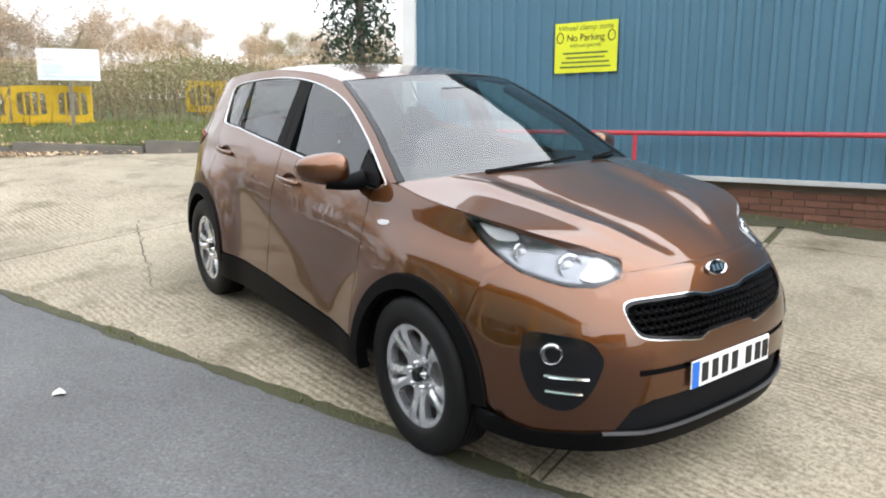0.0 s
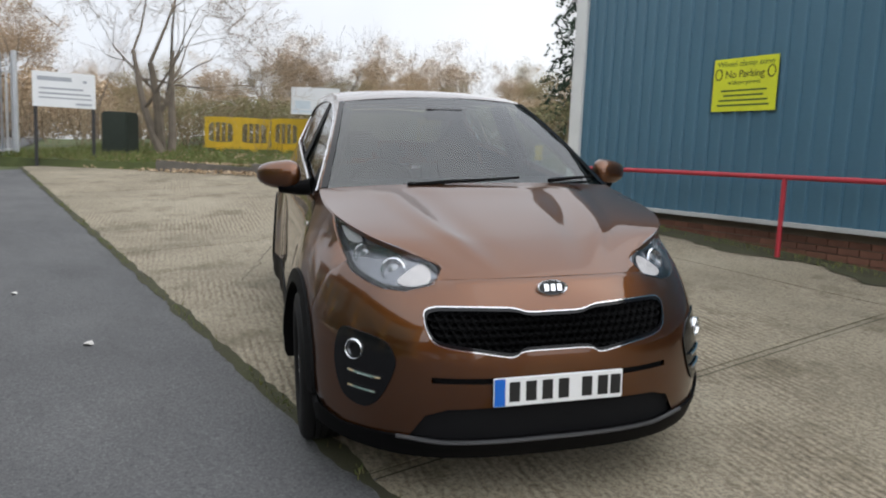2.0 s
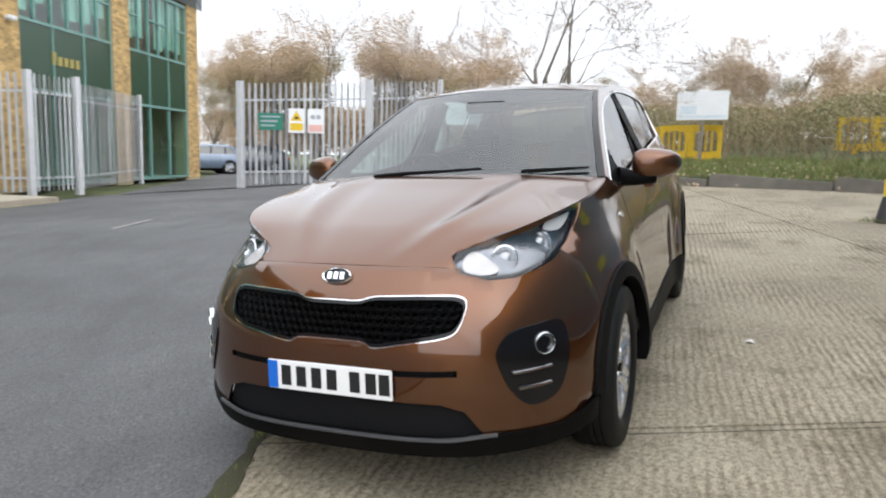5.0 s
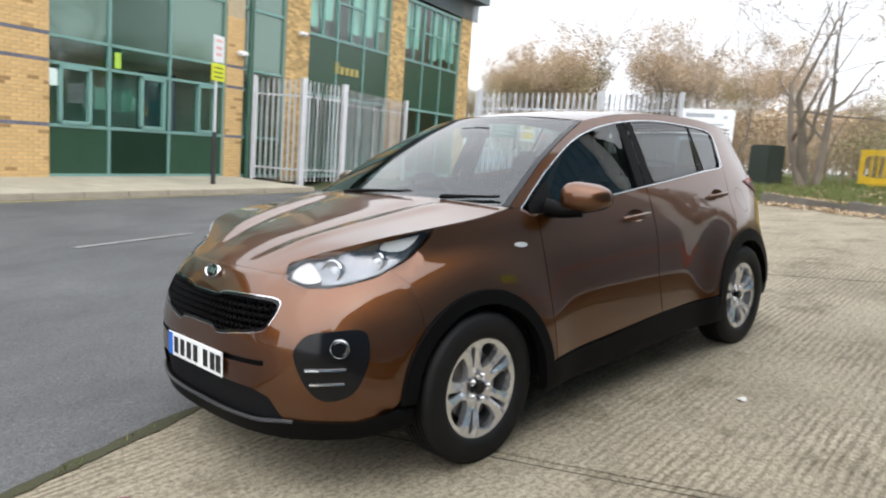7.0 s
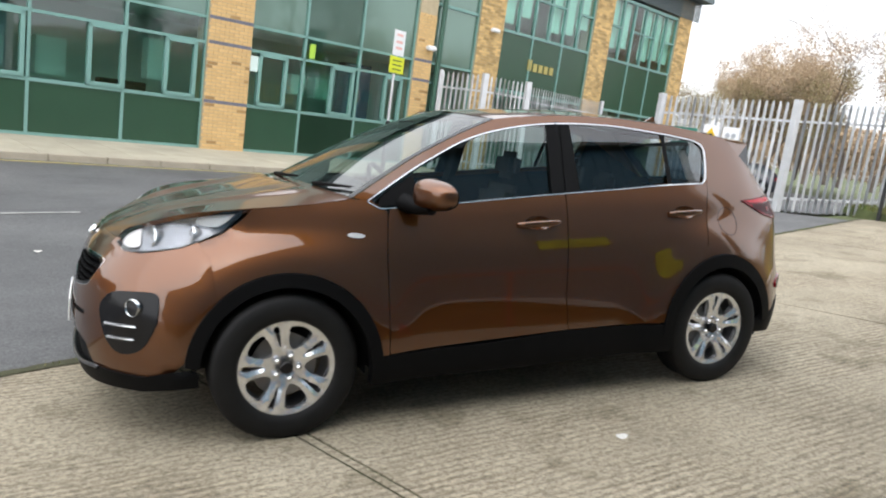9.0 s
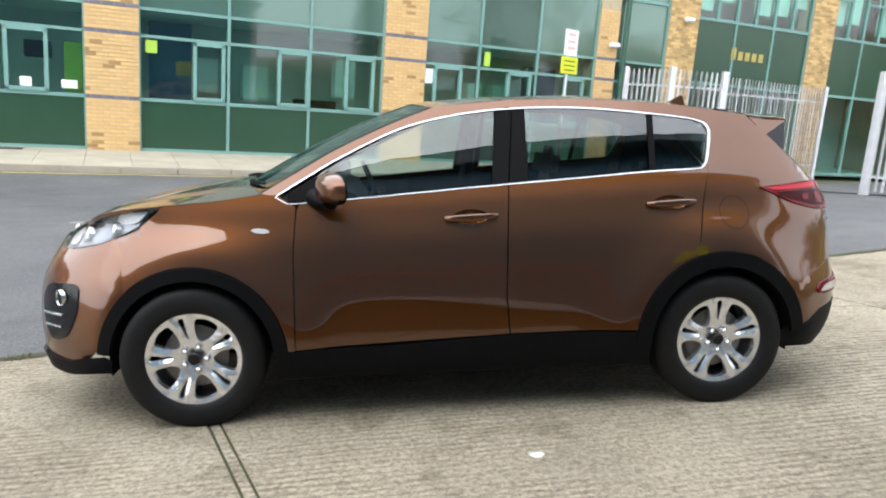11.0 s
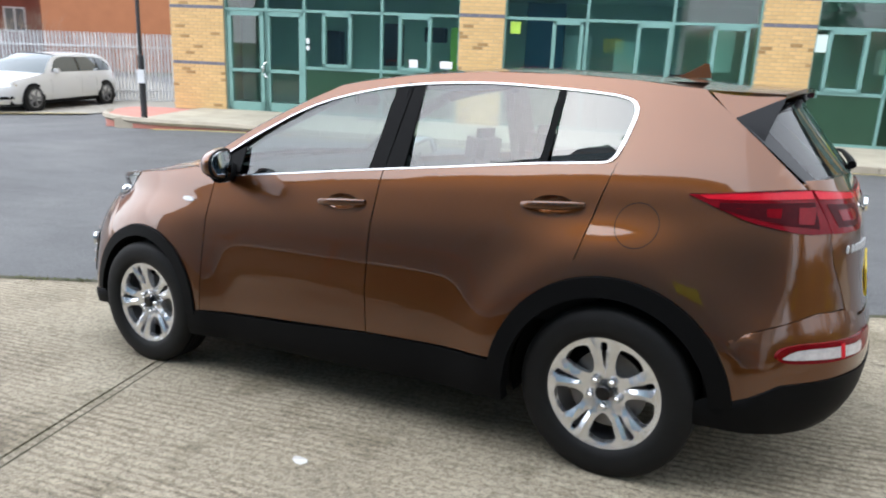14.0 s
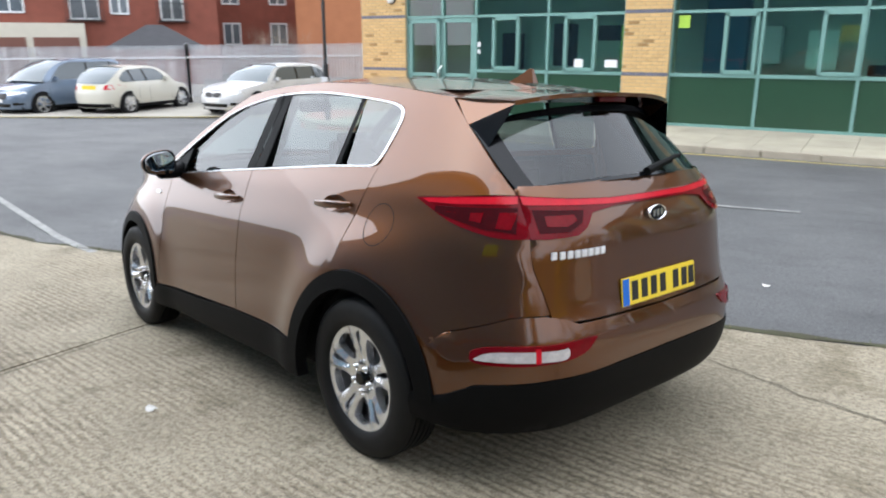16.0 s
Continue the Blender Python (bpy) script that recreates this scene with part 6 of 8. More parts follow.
for x, w, z, h, d, m_ in ((8.25, 0.5, 1.3, 1.0, 1.4, DARK), (6.5, 0.35, 1.25, 1.0, 1.0, NOTICE), (7.2, 0.5, 1.9, 0.35, 1.6, DARK), (4.55, 0.9, 0.9, 2.0, 1.8, BLUE_THING), (3.9, 0.9, 1.4, 0.8, 2.2, WHITE_SIGN), (2.6, 0.6, 1.3, 0.8, 2.0, BLIND), (0.6, 0.5, 1.5, 0.9, 1.2, BLIND), (-2.6, 0.4, 1.6, 0.5, 0.5, WHITE_SIGN), (-3.3, 0.4, 1.6, 0.5, 0.5, WHITE_SIGN), (-5.2, 0.9, 0.9, 1.8, 1.6, BLUE_THING), (10.2, 0.5, 0.5, 1.6, 2.5, DARK), (1.2, 1.0, 0.9, 0.5, 1.6, DARK)):
    tagged(part("office_furniture", boxed((x - w / 2, -d - 0.4, z), (x + w / 2, -d, z + h), FACE, 0.02), m_), "dim furniture behind the office glass", "furniture", group="things inside the offices")
for k in range(7):   # slatted stair inside the lobby
    tagged(part("lobby_step", boxed((9.95, -2.2 - 0.25 * k, 0.3 + 0.2 * k), (10.7, -2.0 - 0.25 * k, 0.34 + 0.2 * k), FACE), BLIND), "pale stair tread in the lobby", "step", group="lobby stair")
for x, z, w, h, m_ in ((5.05, 2.14, 0.22, 0.25, NOTICE), (-2.62, 2.52, 0.16, 0.34, NOTICE), (-1.05, 2.0, 0.3, 0.34, BLIND), (9.83, 1.75, 0.09, 0.12, WHITE_SIGN), (9.83, 1.6, 0.09, 0.10, WHITE_SIGN), (6.55, 1.33, 0.28, 0.16, WHITE_SIGN), (7.3, 1.32, 0.2, 0.18, WHITE_SIGN)):
    tagged(part("window_notice", boxed((x - w / 2, -0.045, z), (x + w / 2, -0.03, z + h), FACE), m_, smooth=False), "small paper notice stuck inside the glass", "notice", group="notices on the office glass")
grating = thing("floor_grating", "dark iron grating set in the pavement by the offices", "grating")
part("grating_frame", boxed((7.35, 0.22, 0.148), (8.45, 0.52, 0.158), FACE), POST_DARK, grating, smooth=False)
for k in range(16):
    part("slat", boxed((7.40 + 0.065 * k, 0.25, 0.158), (7.425 + 0.065 * k, 0.49, 0.168), FACE), GREY_STEEL, grating, smooth=False)
bm = bmesh.new()
tube(bm, [FACE @ Vector((-6.62, 0.09, z)) for z in (0.1, 2, 4, 6.9)], 0.07, 10)
tagged(part("drainpipe", bm, mat("dark_green_pipe", (0.03, 0.09, 0.06), 0.5)), "dark green round drainpipe on the brick pier", "drainpipe")
for s_, z_ in ((-6.2, 3.35), (-8.6, 4.25)):
    bm = bmesh.new()
    tube(bm, [FACE @ Vector((s_, 0.02, z_ - 0.02)), FACE @ Vector((s_ - 0.02, 0.2, z_))], 0.03, 8)
    cam_box = thing("security_camera", "small white security camera on the brick pier", "camera")
    part("arm", bm, WHITE_SIGN, cam_box)
    part("camera_body", boxed((s_ - 0.16, 0.14, z_ - 0.05), (s_ + 0.16, 0.28, z_ + 0.07), FACE, 0.03), WHITE_SIGN, cam_box)
bm = bmesh.new()
bmesh.ops.create_uvsphere(bm, u_segments=20, v_segments=10, radius=0.15, matrix=FACE @ Matrix.Translation((12.28, 0.07, 2.93)) @ Matrix.Diagonal((1, 0.55, 1, 1)))
lamp = tagged(part("bulkhead_lamp", bm, POST_DARK), "round black bulkhead lamp on the brick pier", "lamp")
bm = bmesh.new()
bmesh.ops.create_uvsphere(bm, u_segments=16, v_segments=8, radius=0.115, matrix=FACE @ Matrix.Translation((12.28, 0.12, 2.89)) @ Matrix.Diagonal((1, 0.45, 0.75, 1)))
part("diffuser", bm, WHITE_SIGN, lamp)
sign = thing("name_sign", "gold sign letters drawn as plain bars on a dark panel", "sign")
GOLD = mat("gold_letters", (0.42, 0.36, 0.12), 0.4, 0.3, vary=0.2)
for k in range(5):
    part("letter_bar", boxed((-11.75 + 0.27 * k, -0.02, 3.38 + (0 if k else -0.0)), (-11.57 + 0.27 * k, 0.0, 3.62 + (0.1 if k == 4 else 0)), FACE), GOLD, sign, smooth=False)


# ---- steel palisade fences ----
def pale_mesh(height, parent, name="pale"):
    bm = bmesh.new()
    prof = [(-0.034, 0.012), (-0.016, 0.0), (0.016, 0.0), (0.034, 0.012)]
    lo = [bm.verts.new((x, y, 0.04)) for x, y in prof]
    hi = [bm.verts.new((x, y, height - 0.10)) for x, y in prof]
    for i in range(3):
        bm.faces.new((lo[i], lo[i + 1], hi[i + 1], hi[i]))
    tip = [bm.verts.new((x, y, height)) for x, y in ((-0.02, 0.008), (0.0, 0.004), (0.02, 0.008))]
    bm.faces.new((hi[0], hi[1], tip[1], tip[0]))
    bm.faces.new((hi[1], hi[2], tip[1]))
    bm.faces.new((hi[2], hi[3], tip[2], tip[1]))
    bmesh.ops.solidify(bm, geom=bm.faces[:], thickness=0.004)
    return part(name, bm, GALV, parent, smooth=False)


def palisade(a, b, height, base_a, base_b, label, spacing=0.152, posts=True, gate=False):
    a, b = Vector(a), Vector(b)
    d = b - a
    run = d.length
    turn = math.atan2(d.y, d.x)
    fence = thing("palisade_gate" if gate else "palisade_fence", label, "gate" if gate else "fence", group="" if gate else "palisade fencing")

    def at(t, z):
        p = a + d * t
        return Vector((p.x, p.y, base_a + (base_b - base_a) * t + z))

    first = pale_mesh(height, fence)
    n = int(run / spacing)
    for k in range(n):
        t = (k + 0.5) / n
        ob = first if k == 0 else first.copy()
        if k:
            scene.collection.objects.link(ob)
        ob.matrix_local = Matrix.Translation(at(t, 0)) @ Matrix.Rotation(turn, 4, "Z")
    for z in (0.35, height - 0.42):
        bm = bmesh.new()
        p, q = at(0, z), at(1, z)
        mid, ln = (p + q) / 2, (q - p).length
        tilt = math.asin((q.z - p.z) / ln)
        box(bm, (-ln / 2, 0.014, -0.025), (ln / 2, 0.055, 0.025), Matrix.Translation(mid) @ Matrix.Rotation(turn, 4, "Z") @ Matrix.Rotation(-tilt, 4, "Y"))
        part("rail", bm, GALV, fence, smooth=False)
    for t in (0, 1) if posts else ():
        p = at(t, 0)
        w = 0.075 if gate else 0.05
        part("post", boxed((p.x - w, p.y - w, p.z - 0.1), (p.x + w, p.y + w, p.z + height + 0.05), None, 0.006), GALV, fence, smooth=False)
    return fence


GALV_LABEL = "galvanised steel palisade fence with pointed pales"
palisade((-10.55, -10.45), (-11.75, -7.45), 2.55, 0.30, 0.40, "open galvanised palisade gate with signs on it", gate=True)
palisade((-11.75, -7.45), (-13.9, -6.45), 2.5, 0.45, 0.65, GALV_LABEL)
palisade((-6.45, -14.9), (-7.2, -13.65), 2.72, 0.1, 0.1, GALV_LABEL)
palisade((-7.2, -13.65), (-8.75, -13.95), 2.72, 0.1, 0.1, "closed galvanised palisade gate beside the offices", gate=True)
palisade((-8.75, -13.95), (-13.3, -16.5), 2.65, 0.1, 0.15, GALV_LABEL)
palisade((15.2, -15.2), (22.4, -8.2), 2.12, -0.25, -0.33, GALV_LABEL, spacing=0.10)
palisade((22.4, -8.2), (29.5, -1.2), 2.10, -0.33, -0.4, GALV_LABEL, spacing=0.10)

# notices on the open gate
gd = Vector((-1.2, 3.0)).normalized()
gn = Vector((gd.y, -gd.x))
for off, w, zc, h, m_, extra, lab in ((0.78, 0.62, 1.92, 0.42, GREEN_SIGN, "bars", "green sign board with pale lines"), (1.42, 0.40, 1.95, 0.60, WHITE_SIGN, "warn", "white warning sign with yellow triangle"), (1.90, 0.40, 1.95, 0.60, WHITE_SIGN, "red", "white sign with faded red lower half")):
    c = Vector((-10.55, -10.45)) + gd * off + gn * 0.06
    m = Matrix.Translation((c.x, c.y, zc)) @ Matrix.Rotation(math.atan2(gn.y, gn.x), 4, "Z")
    board = tagged(part("gate_sign", boxed((-0.004, -w / 2, -h / 2), (0.004, w / 2, h / 2), m, 0.002), m_), lab, "sign", group="signs on the gate")
    if extra == "bars":
        for k in range(3):
            part("text_bar", boxed((0.005, -w * 0.4, 0.1 - 0.11 * k), (0.007, w * (0.38 - 0.1 * k), 0.14 - 0.11 * k), m), GREY_INK, board, smooth=False)
    elif extra == "warn":
        bm = bmesh.new()
        vs = [bm.verts.new(m @ Vector(p)) for p in ((0.006, -0.15, 0.0), (0.006, 0.15, 0.0), (0.006, 0.0, 0.25))]
        bm.faces.new(vs)
        part("triangle", bm, AMBER_SIGN, board, smooth=False)
        part("text_panel", boxed((0.005, -0.16, -0.24), (0.007, 0.16, -0.06), m), AMBER_SIGN, board, smooth=False)
        part("symbol", boxed((0.007, -0.05, 0.04), (0.009, 0.05, 0.10), m, 0.004), BLACK_INK, board)
    else:
        part("text_panel", boxed((0.005, -0.17, -0.26), (0.007, 0.17, -0.09), m), PINK_SIGN, board, smooth=False)
        for dy in (-0.07, 0.07):
            bm = bmesh.new()
            bmesh.ops.create_circle(bm, cap_ends=True, segments=20, radius=0.06, matrix=m @ Matrix.Translation((0.006, dy, 0.1)) @ Matrix.Rotation(radians(90), 4, "Y"))
            part("symbol", bm, GREY_INK, board, smooth=False)

# ---- the blue clad building beside the yard ----
WALL_TURN = math.atan(0.30)
WALL = pose(-5.36, 5.01 - 0.30 * 5.36, 0, 0, 0, math.degrees(WALL_TURN))   # x along the wall from its corner, -y out to the yard
GABLE = 19.5


def gable(x):
    """The roofline of the gable end, by the run from its corner."""
    return 5.1 + 1.1 * max(0.0, 1 - abs(x - GABLE / 2) / (GABLE / 2))


blue = thing("clad_building", "industrial unit with blue corrugated steel walls on brick", "building")
bm = bmesh.new()
xs, period = [], 0.19
x = 0.18
while x < GABLE - 0.2:
    xs += [(x, 0.0), (x + 0.115, 0.0), (x + 0.13, -0.030), (x + 0.175, -0.030)]
    x += period
lo = [bm.verts.new(WALL @ Vector((px_, py_, 0.665))) for px_, py_ in xs]
hi = [bm.verts.new(WALL @ Vector((px_, py_, gable(px_)))) for px_, py_ in xs]
for i in range(len(xs) - 1):
    bm.faces.new((lo[i], lo[i + 1], hi[i + 1], hi[i]))
part("cladding", bm, BLUE, blue, "blue ribbed steel cladding", smooth=False)
bm = bmesh.new()
ys = []
y = 0.18
while y < 14:
    ys += [(0.0, y), (0.0, y + 0.115), (-0.03, y + 0.13), (-0.03, y + 0.175)]
    y += period
lo = [bm.verts.new(WALL @ Vector((a, b, 0.665))) for a, b in ys]
hi = [bm.verts.new(WALL @ Vector((a, b, 5.1))) for a, b in ys]
for i in range(len(ys) - 1):
    bm.faces.new((lo[i], lo[i + 1], hi[i + 1], hi[i]))
part("cladding", bm, BLUE, blue, "blue ribbed steel cladding", smooth=False)
bm = bmesh.new()
box(bm, (-0.045, -0.045, 0.45), (0.20, 0.2, 5.12), WALL, 0.01)
part("corner_trim", bm, WHITE_TRIM, blue, "white painted corner flashing", smooth=False)
bm = bmesh.new()
box(bm, (0.2, -0.075, 0.628), (GABLE, 0.05, 0.680), WALL, 0.006)
part("bottom_flashing", bm, mat("grimy_white_flashing", (0.46, 0.47, 0.46), 0.6, vary=0.35, scale=2, fine=40), blue, "grimy white bottom flashing", smooth=False)
bm = bmesh.new()
ridge_lines = [[bm.verts.new(WALL @ Vector((x, y, z + lift))) for x, z in ((-0.2, 5.08), (GABLE / 2, 6.21), (GABLE + 0.2, 5.08))] for y, lift in ((-0.14, 0.0), (14.2, 0.0), (14.2, 0.16), (-0.14, 0.16))]
for a, b in zip(ridge_lines, ridge_lines[1:] + ridge_lines[:1]):
    for k in (0, 1):
        bm.faces.new((a[k], a[k + 1], b[k + 1], b[k]))
bmesh.ops.recalc_face_normals(bm, faces=bm.faces)
part("roof", bm, GREY_STEEL, blue, smooth=False)
bm = bmesh.new()
box(bm, (0.05, 0.06, -1.6), (GABLE, 0.3, 0.64), WALL)
box(bm, (0.06, 0.05, -1.6), (0.3, 14, 0.7), WALL)
box(bm, (GABLE - 0.3, 0.05, -1.6), (GABLE, 14, 5.1), WALL)
box(bm, (0, 13.8, -1.6), (GABLE, 14, 5.1), WALL)
plinth = part("brick_plinth", bm, MORTAR_GREY, blue, "low red brick plinth under the cladding", smooth=False)
rngp = random.Random(3)
brick_wall(plinth, WALL @ Matrix.Rotation(math.pi, 4, "Z") @ Matrix.Translation((-9.2, -0.045, 0)), 0.0, 8.9, 0.02, 0.62, rngp, lambda z, r: BRICK_RED, depth=0.0, course=0.0755)

bm = bmesh.new()   # moss and washed-in soil along the foot of the wall


def foot_at(s, t):
    p = WALL @ Vector((0.1 + 14.0 * s, -0.02 - (0.42 + 0.34 * noise.noise((s * 16, 0, 3)) + 0.10 * noise.noise((s * 70, 2, 3))) * t, 0))
    return Vector((p.x, p.y, slope(p.x, p.y) + 0.016 + 0.012 * (1 - t)))


sheet(bm, foot_at, 220, 3)
tagged(part("wall_foot_dirt", bm, MOSS), "dark moss and soil along the foot of the blue wall", "dirt", kind="stuff")
rng = random.Random(15)
bm = bmesh.new()
spots = []
for k in range(1500):
    a = rng.uniform(0, 12)
    if noise.noise((a * 1.1, 3, 0)) < 0.0 and rng.random() > 0.1:
        continue
    p = WALL @ Vector((a, -rng.uniform(0.02, 0.30), 0))
    spots.append((p.x, p.y, slope(p.x, p.y) + 0.015))
for k in range(160):   # a tuft round the banded post
    a, q = rng.uniform(0, math.tau), abs(rng.gauss(0.16, 0.07))
    spots.append((-5.35 + q * math.cos(a), 2.88 + q * math.sin(a), slope(-5.35, 2.88) + 0.01))
blades(bm, spots, 0.07, rng)
tagged(part("wall_weeds", bm, GRASS, smooth=False), "small weeds along the blue wall's foot", "weeds", kind="stuff")

rail = thing("guard_rail", "red painted tubular guard rail along the blue wall", "railing")


def rail_at(k):
    return Vector((-4.66 + 2.95 * k, 3.18 + 0.985 * k, 0))


bm = bmesh.new()
pts = [rail_at(0) + Vector((0, 0, 1.12)), rail_at(0) + Vector((0.03, 0.01, 1.155)), *[rail_at(k) + Vector((0, 0, 1.158)) for k in (0.1, 1, 2, 3, 4)]]
tube(bm, pts, 0.028, 10)
part("top_rail", bm, RED_PAINT, rail)
for k in range(5):
    p = rail_at(k)
    bm = bmesh.new()
    tube(bm, [(p.x, p.y, slope(p.x, p.y) - 0.05), (p.x, p.y, 1.16)], 0.026, 10)
    part("post", bm, RED_PAINT, rail)

# the lime notice on the cladding
ns = thing("parking_notice", "lime yellow no parking notice on the blue wall", "sign")
NS = WALL @ Matrix.Translation(((-2.575 + 5.36) / math.cos(WALL_TURN), -0.04, 2.18)) @ Matrix.Rotation(radians(90), 4, "X")
part("board", boxed((-0.42, -0.30, -0.004), (0.42, 0.30, 0.004), NS, 0.003), YELLOW_SIGN, ns)
for words, size, y, w, ink in (("Wheel clamp zone", 0.09, 0.235, 0.74, DARK_INK), ("No Parking", 0.12, 0.115, 0.50, BLACK_INK), ("without permit", 0.07, 0.025, 0.42, DARK_INK)):
    text_part("lettering", words, size, NS @ Matrix.Translation((0, y, 0.005)), ink, ns, width=w, depth=0.001)
for dx in (-0.345, 0.345):
    bm = bmesh.new()
    tube(bm, [NS @ Vector((dx + 0.045 * math.cos(a), 0.125 + 0.062 * math.sin(a), 0.006)) for a in [k * math.tau / 20 for k in range(21)]], 0.006, 5, cap=False)
    part("ring", bm, BLACK_INK, ns)
for k, w in enumerate((0.30, 0.26, 0.32, 0.34)):
    part("text_bar", boxed((-w, -0.075 - 0.055 * k, 0.005), (w, -0.055 - 0.055 * k, 0.007), NS), DARK_INK, ns, "unreadable line as a plain bar", smooth=False)

# striped bollard
bol = thing("bollard", "black and yellow banded steel post with a flared base", "bollard", Matrix.Translation((-5.35, 2.88, slope(-5.35, 2.88))))
bm = bmesh.new()
rings = []
for r, h in ((0.125, 0.0), (0.12, 0.03), (0.085, 0.2), (0.062, 0.3), (0.060, 0.31)):
    rings.append([bm.verts.new((r * math.cos(k * math.tau / 20), r * math.sin(k * math.tau / 20), h)) for k in range(20)])
for r0, r1 in zip(rings, rings[1:]):
    for k in range(20):
        bm.faces.new((r0[k], r0[(k + 1) % 20], r1[(k + 1) % 20], r1[k]))
part("base", bm, POST_DARK, bol)
for k, m_ in enumerate((AMBER_SIGN, POST_DARK, AMBER_SIGN)):
    bm = bmesh.new()
    tube(bm, [(0, 0, 0.30 + 0.215 * k), (0, 0, 0.515 + 0.215 * k)], 0.055, 18)
    part("band", bm, m_, bol)


# ---- verge behind the yard ----
KERB_A, KERB_B = Vector((-11.55, -3.2)), Vector((-7.75, 4.6))
kd = (KERB_B - KERB_A).normalized()
kn = Vector((-kd.y, kd.x))     # away from the yard
beam = thing("yard_kerb", "weathered concrete beams edging the yard", "kerb", kind="structure")
for k in range(4):
    p = KERB_A + kd * (2.16 * k)
    bm = boxed((0.01, 0, -0.15), (2.15, 0.22, 0.25), None, 0.02)
    ob = part("kerb_beam", bm, KERB_DARK, beam)
    ob.matrix_local = Matrix.Translation((p.x, p.y, slope(p.x, p.y) - 0.01)) @ Matrix.Rotation(math.atan2(kd.y, kd.x), 4, "Z") @ Matrix.Rotation(radians(2.4 if k % 2 else 1.8), 4, "Y") @ Matrix.Rotation(radians((1.2, -0.8, 0.6, -0.5)[k]), 4, "Z")


def verge_z(x, y):
    return slope(x, y) + 0.16 + 0.07 * noise.noise((x * 0.5, y * 0.5, 0)) + 0.02 * noise.noise((x * 3, y * 3, 0))


bm = bmesh.new()


def verge_at(s, t):
    p = KERB_A + kd * (-4.6 + 32.6 * s) + kn * (0.1 + 26 * t ** 1.6)
    edge = -0.28
    return Vector((p.x, p.y, verge_z(p.x, p.y) + (edge if t == 0 else 0)))


sheet(bm, verge_at, 70, 40)
tagged(part("verge", bm, EARTH), "rough grassy verge behind the yard", "ground", kind="structure")

LEAF_GREEN = mat("hedge_leaves", (0.17, 0.19, 0.075), 0.7, vary=0.5, scale=0.7, fine=6, bump=0, island=1.2, color2=(0.19, 0.14, 0.07))
LEAF_BROWN = mat("autumn_leaves", (0.52, 0.40, 0.26), 0.75, vary=0.5, scale=0.5, fine=6, bump=0, island=1.2, color2=(0.34, 0.24, 0.15))
LEAF_OLIVE = mat("olive_leaves", (0.34, 0.31, 0.15), 0.75, vary=0.5, scale=0.5, fine=6, bump=0, island=1.2, color2=(0.19, 0.13, 0.07))
BARK = mat("grey_brown_bark", (0.17, 0.14, 0.11), 0.95, vary=0.45, scale=6, fine=50, bump=0.5)
TWIG = mat("thin_twigs", (0.37, 0.30, 0.235), 0.95, vary=0.4, scale=2, fine=20, bump=0)
BRAMBLE = mat("dead_stems", (0.32, 0.25, 0.16), 0.95, vary=0.5, scale=1, fine=8, bump=0, island=1.0, color2=(0.09, 0.06, 0.035))
FIR = mat("fir_needles", (0.022, 0.045, 0.022), 0.8, vary=0.5, scale=1.5, fine=12, bump=0, island=0.9)


def leaf(bm, c, size, r):
    a = Vector((r.gauss(0, 1), r.gauss(0, 1), r.gauss(0, 1))).normalized() * size
    b = a.cross(Vector((r.gauss(0, 1), r.gauss(0, 1), r.gauss(0, 1)))).normalized() * size * 0.7
    bm.faces.new([bm.verts.new(c + v) for v in (-a, b, a, -b)])


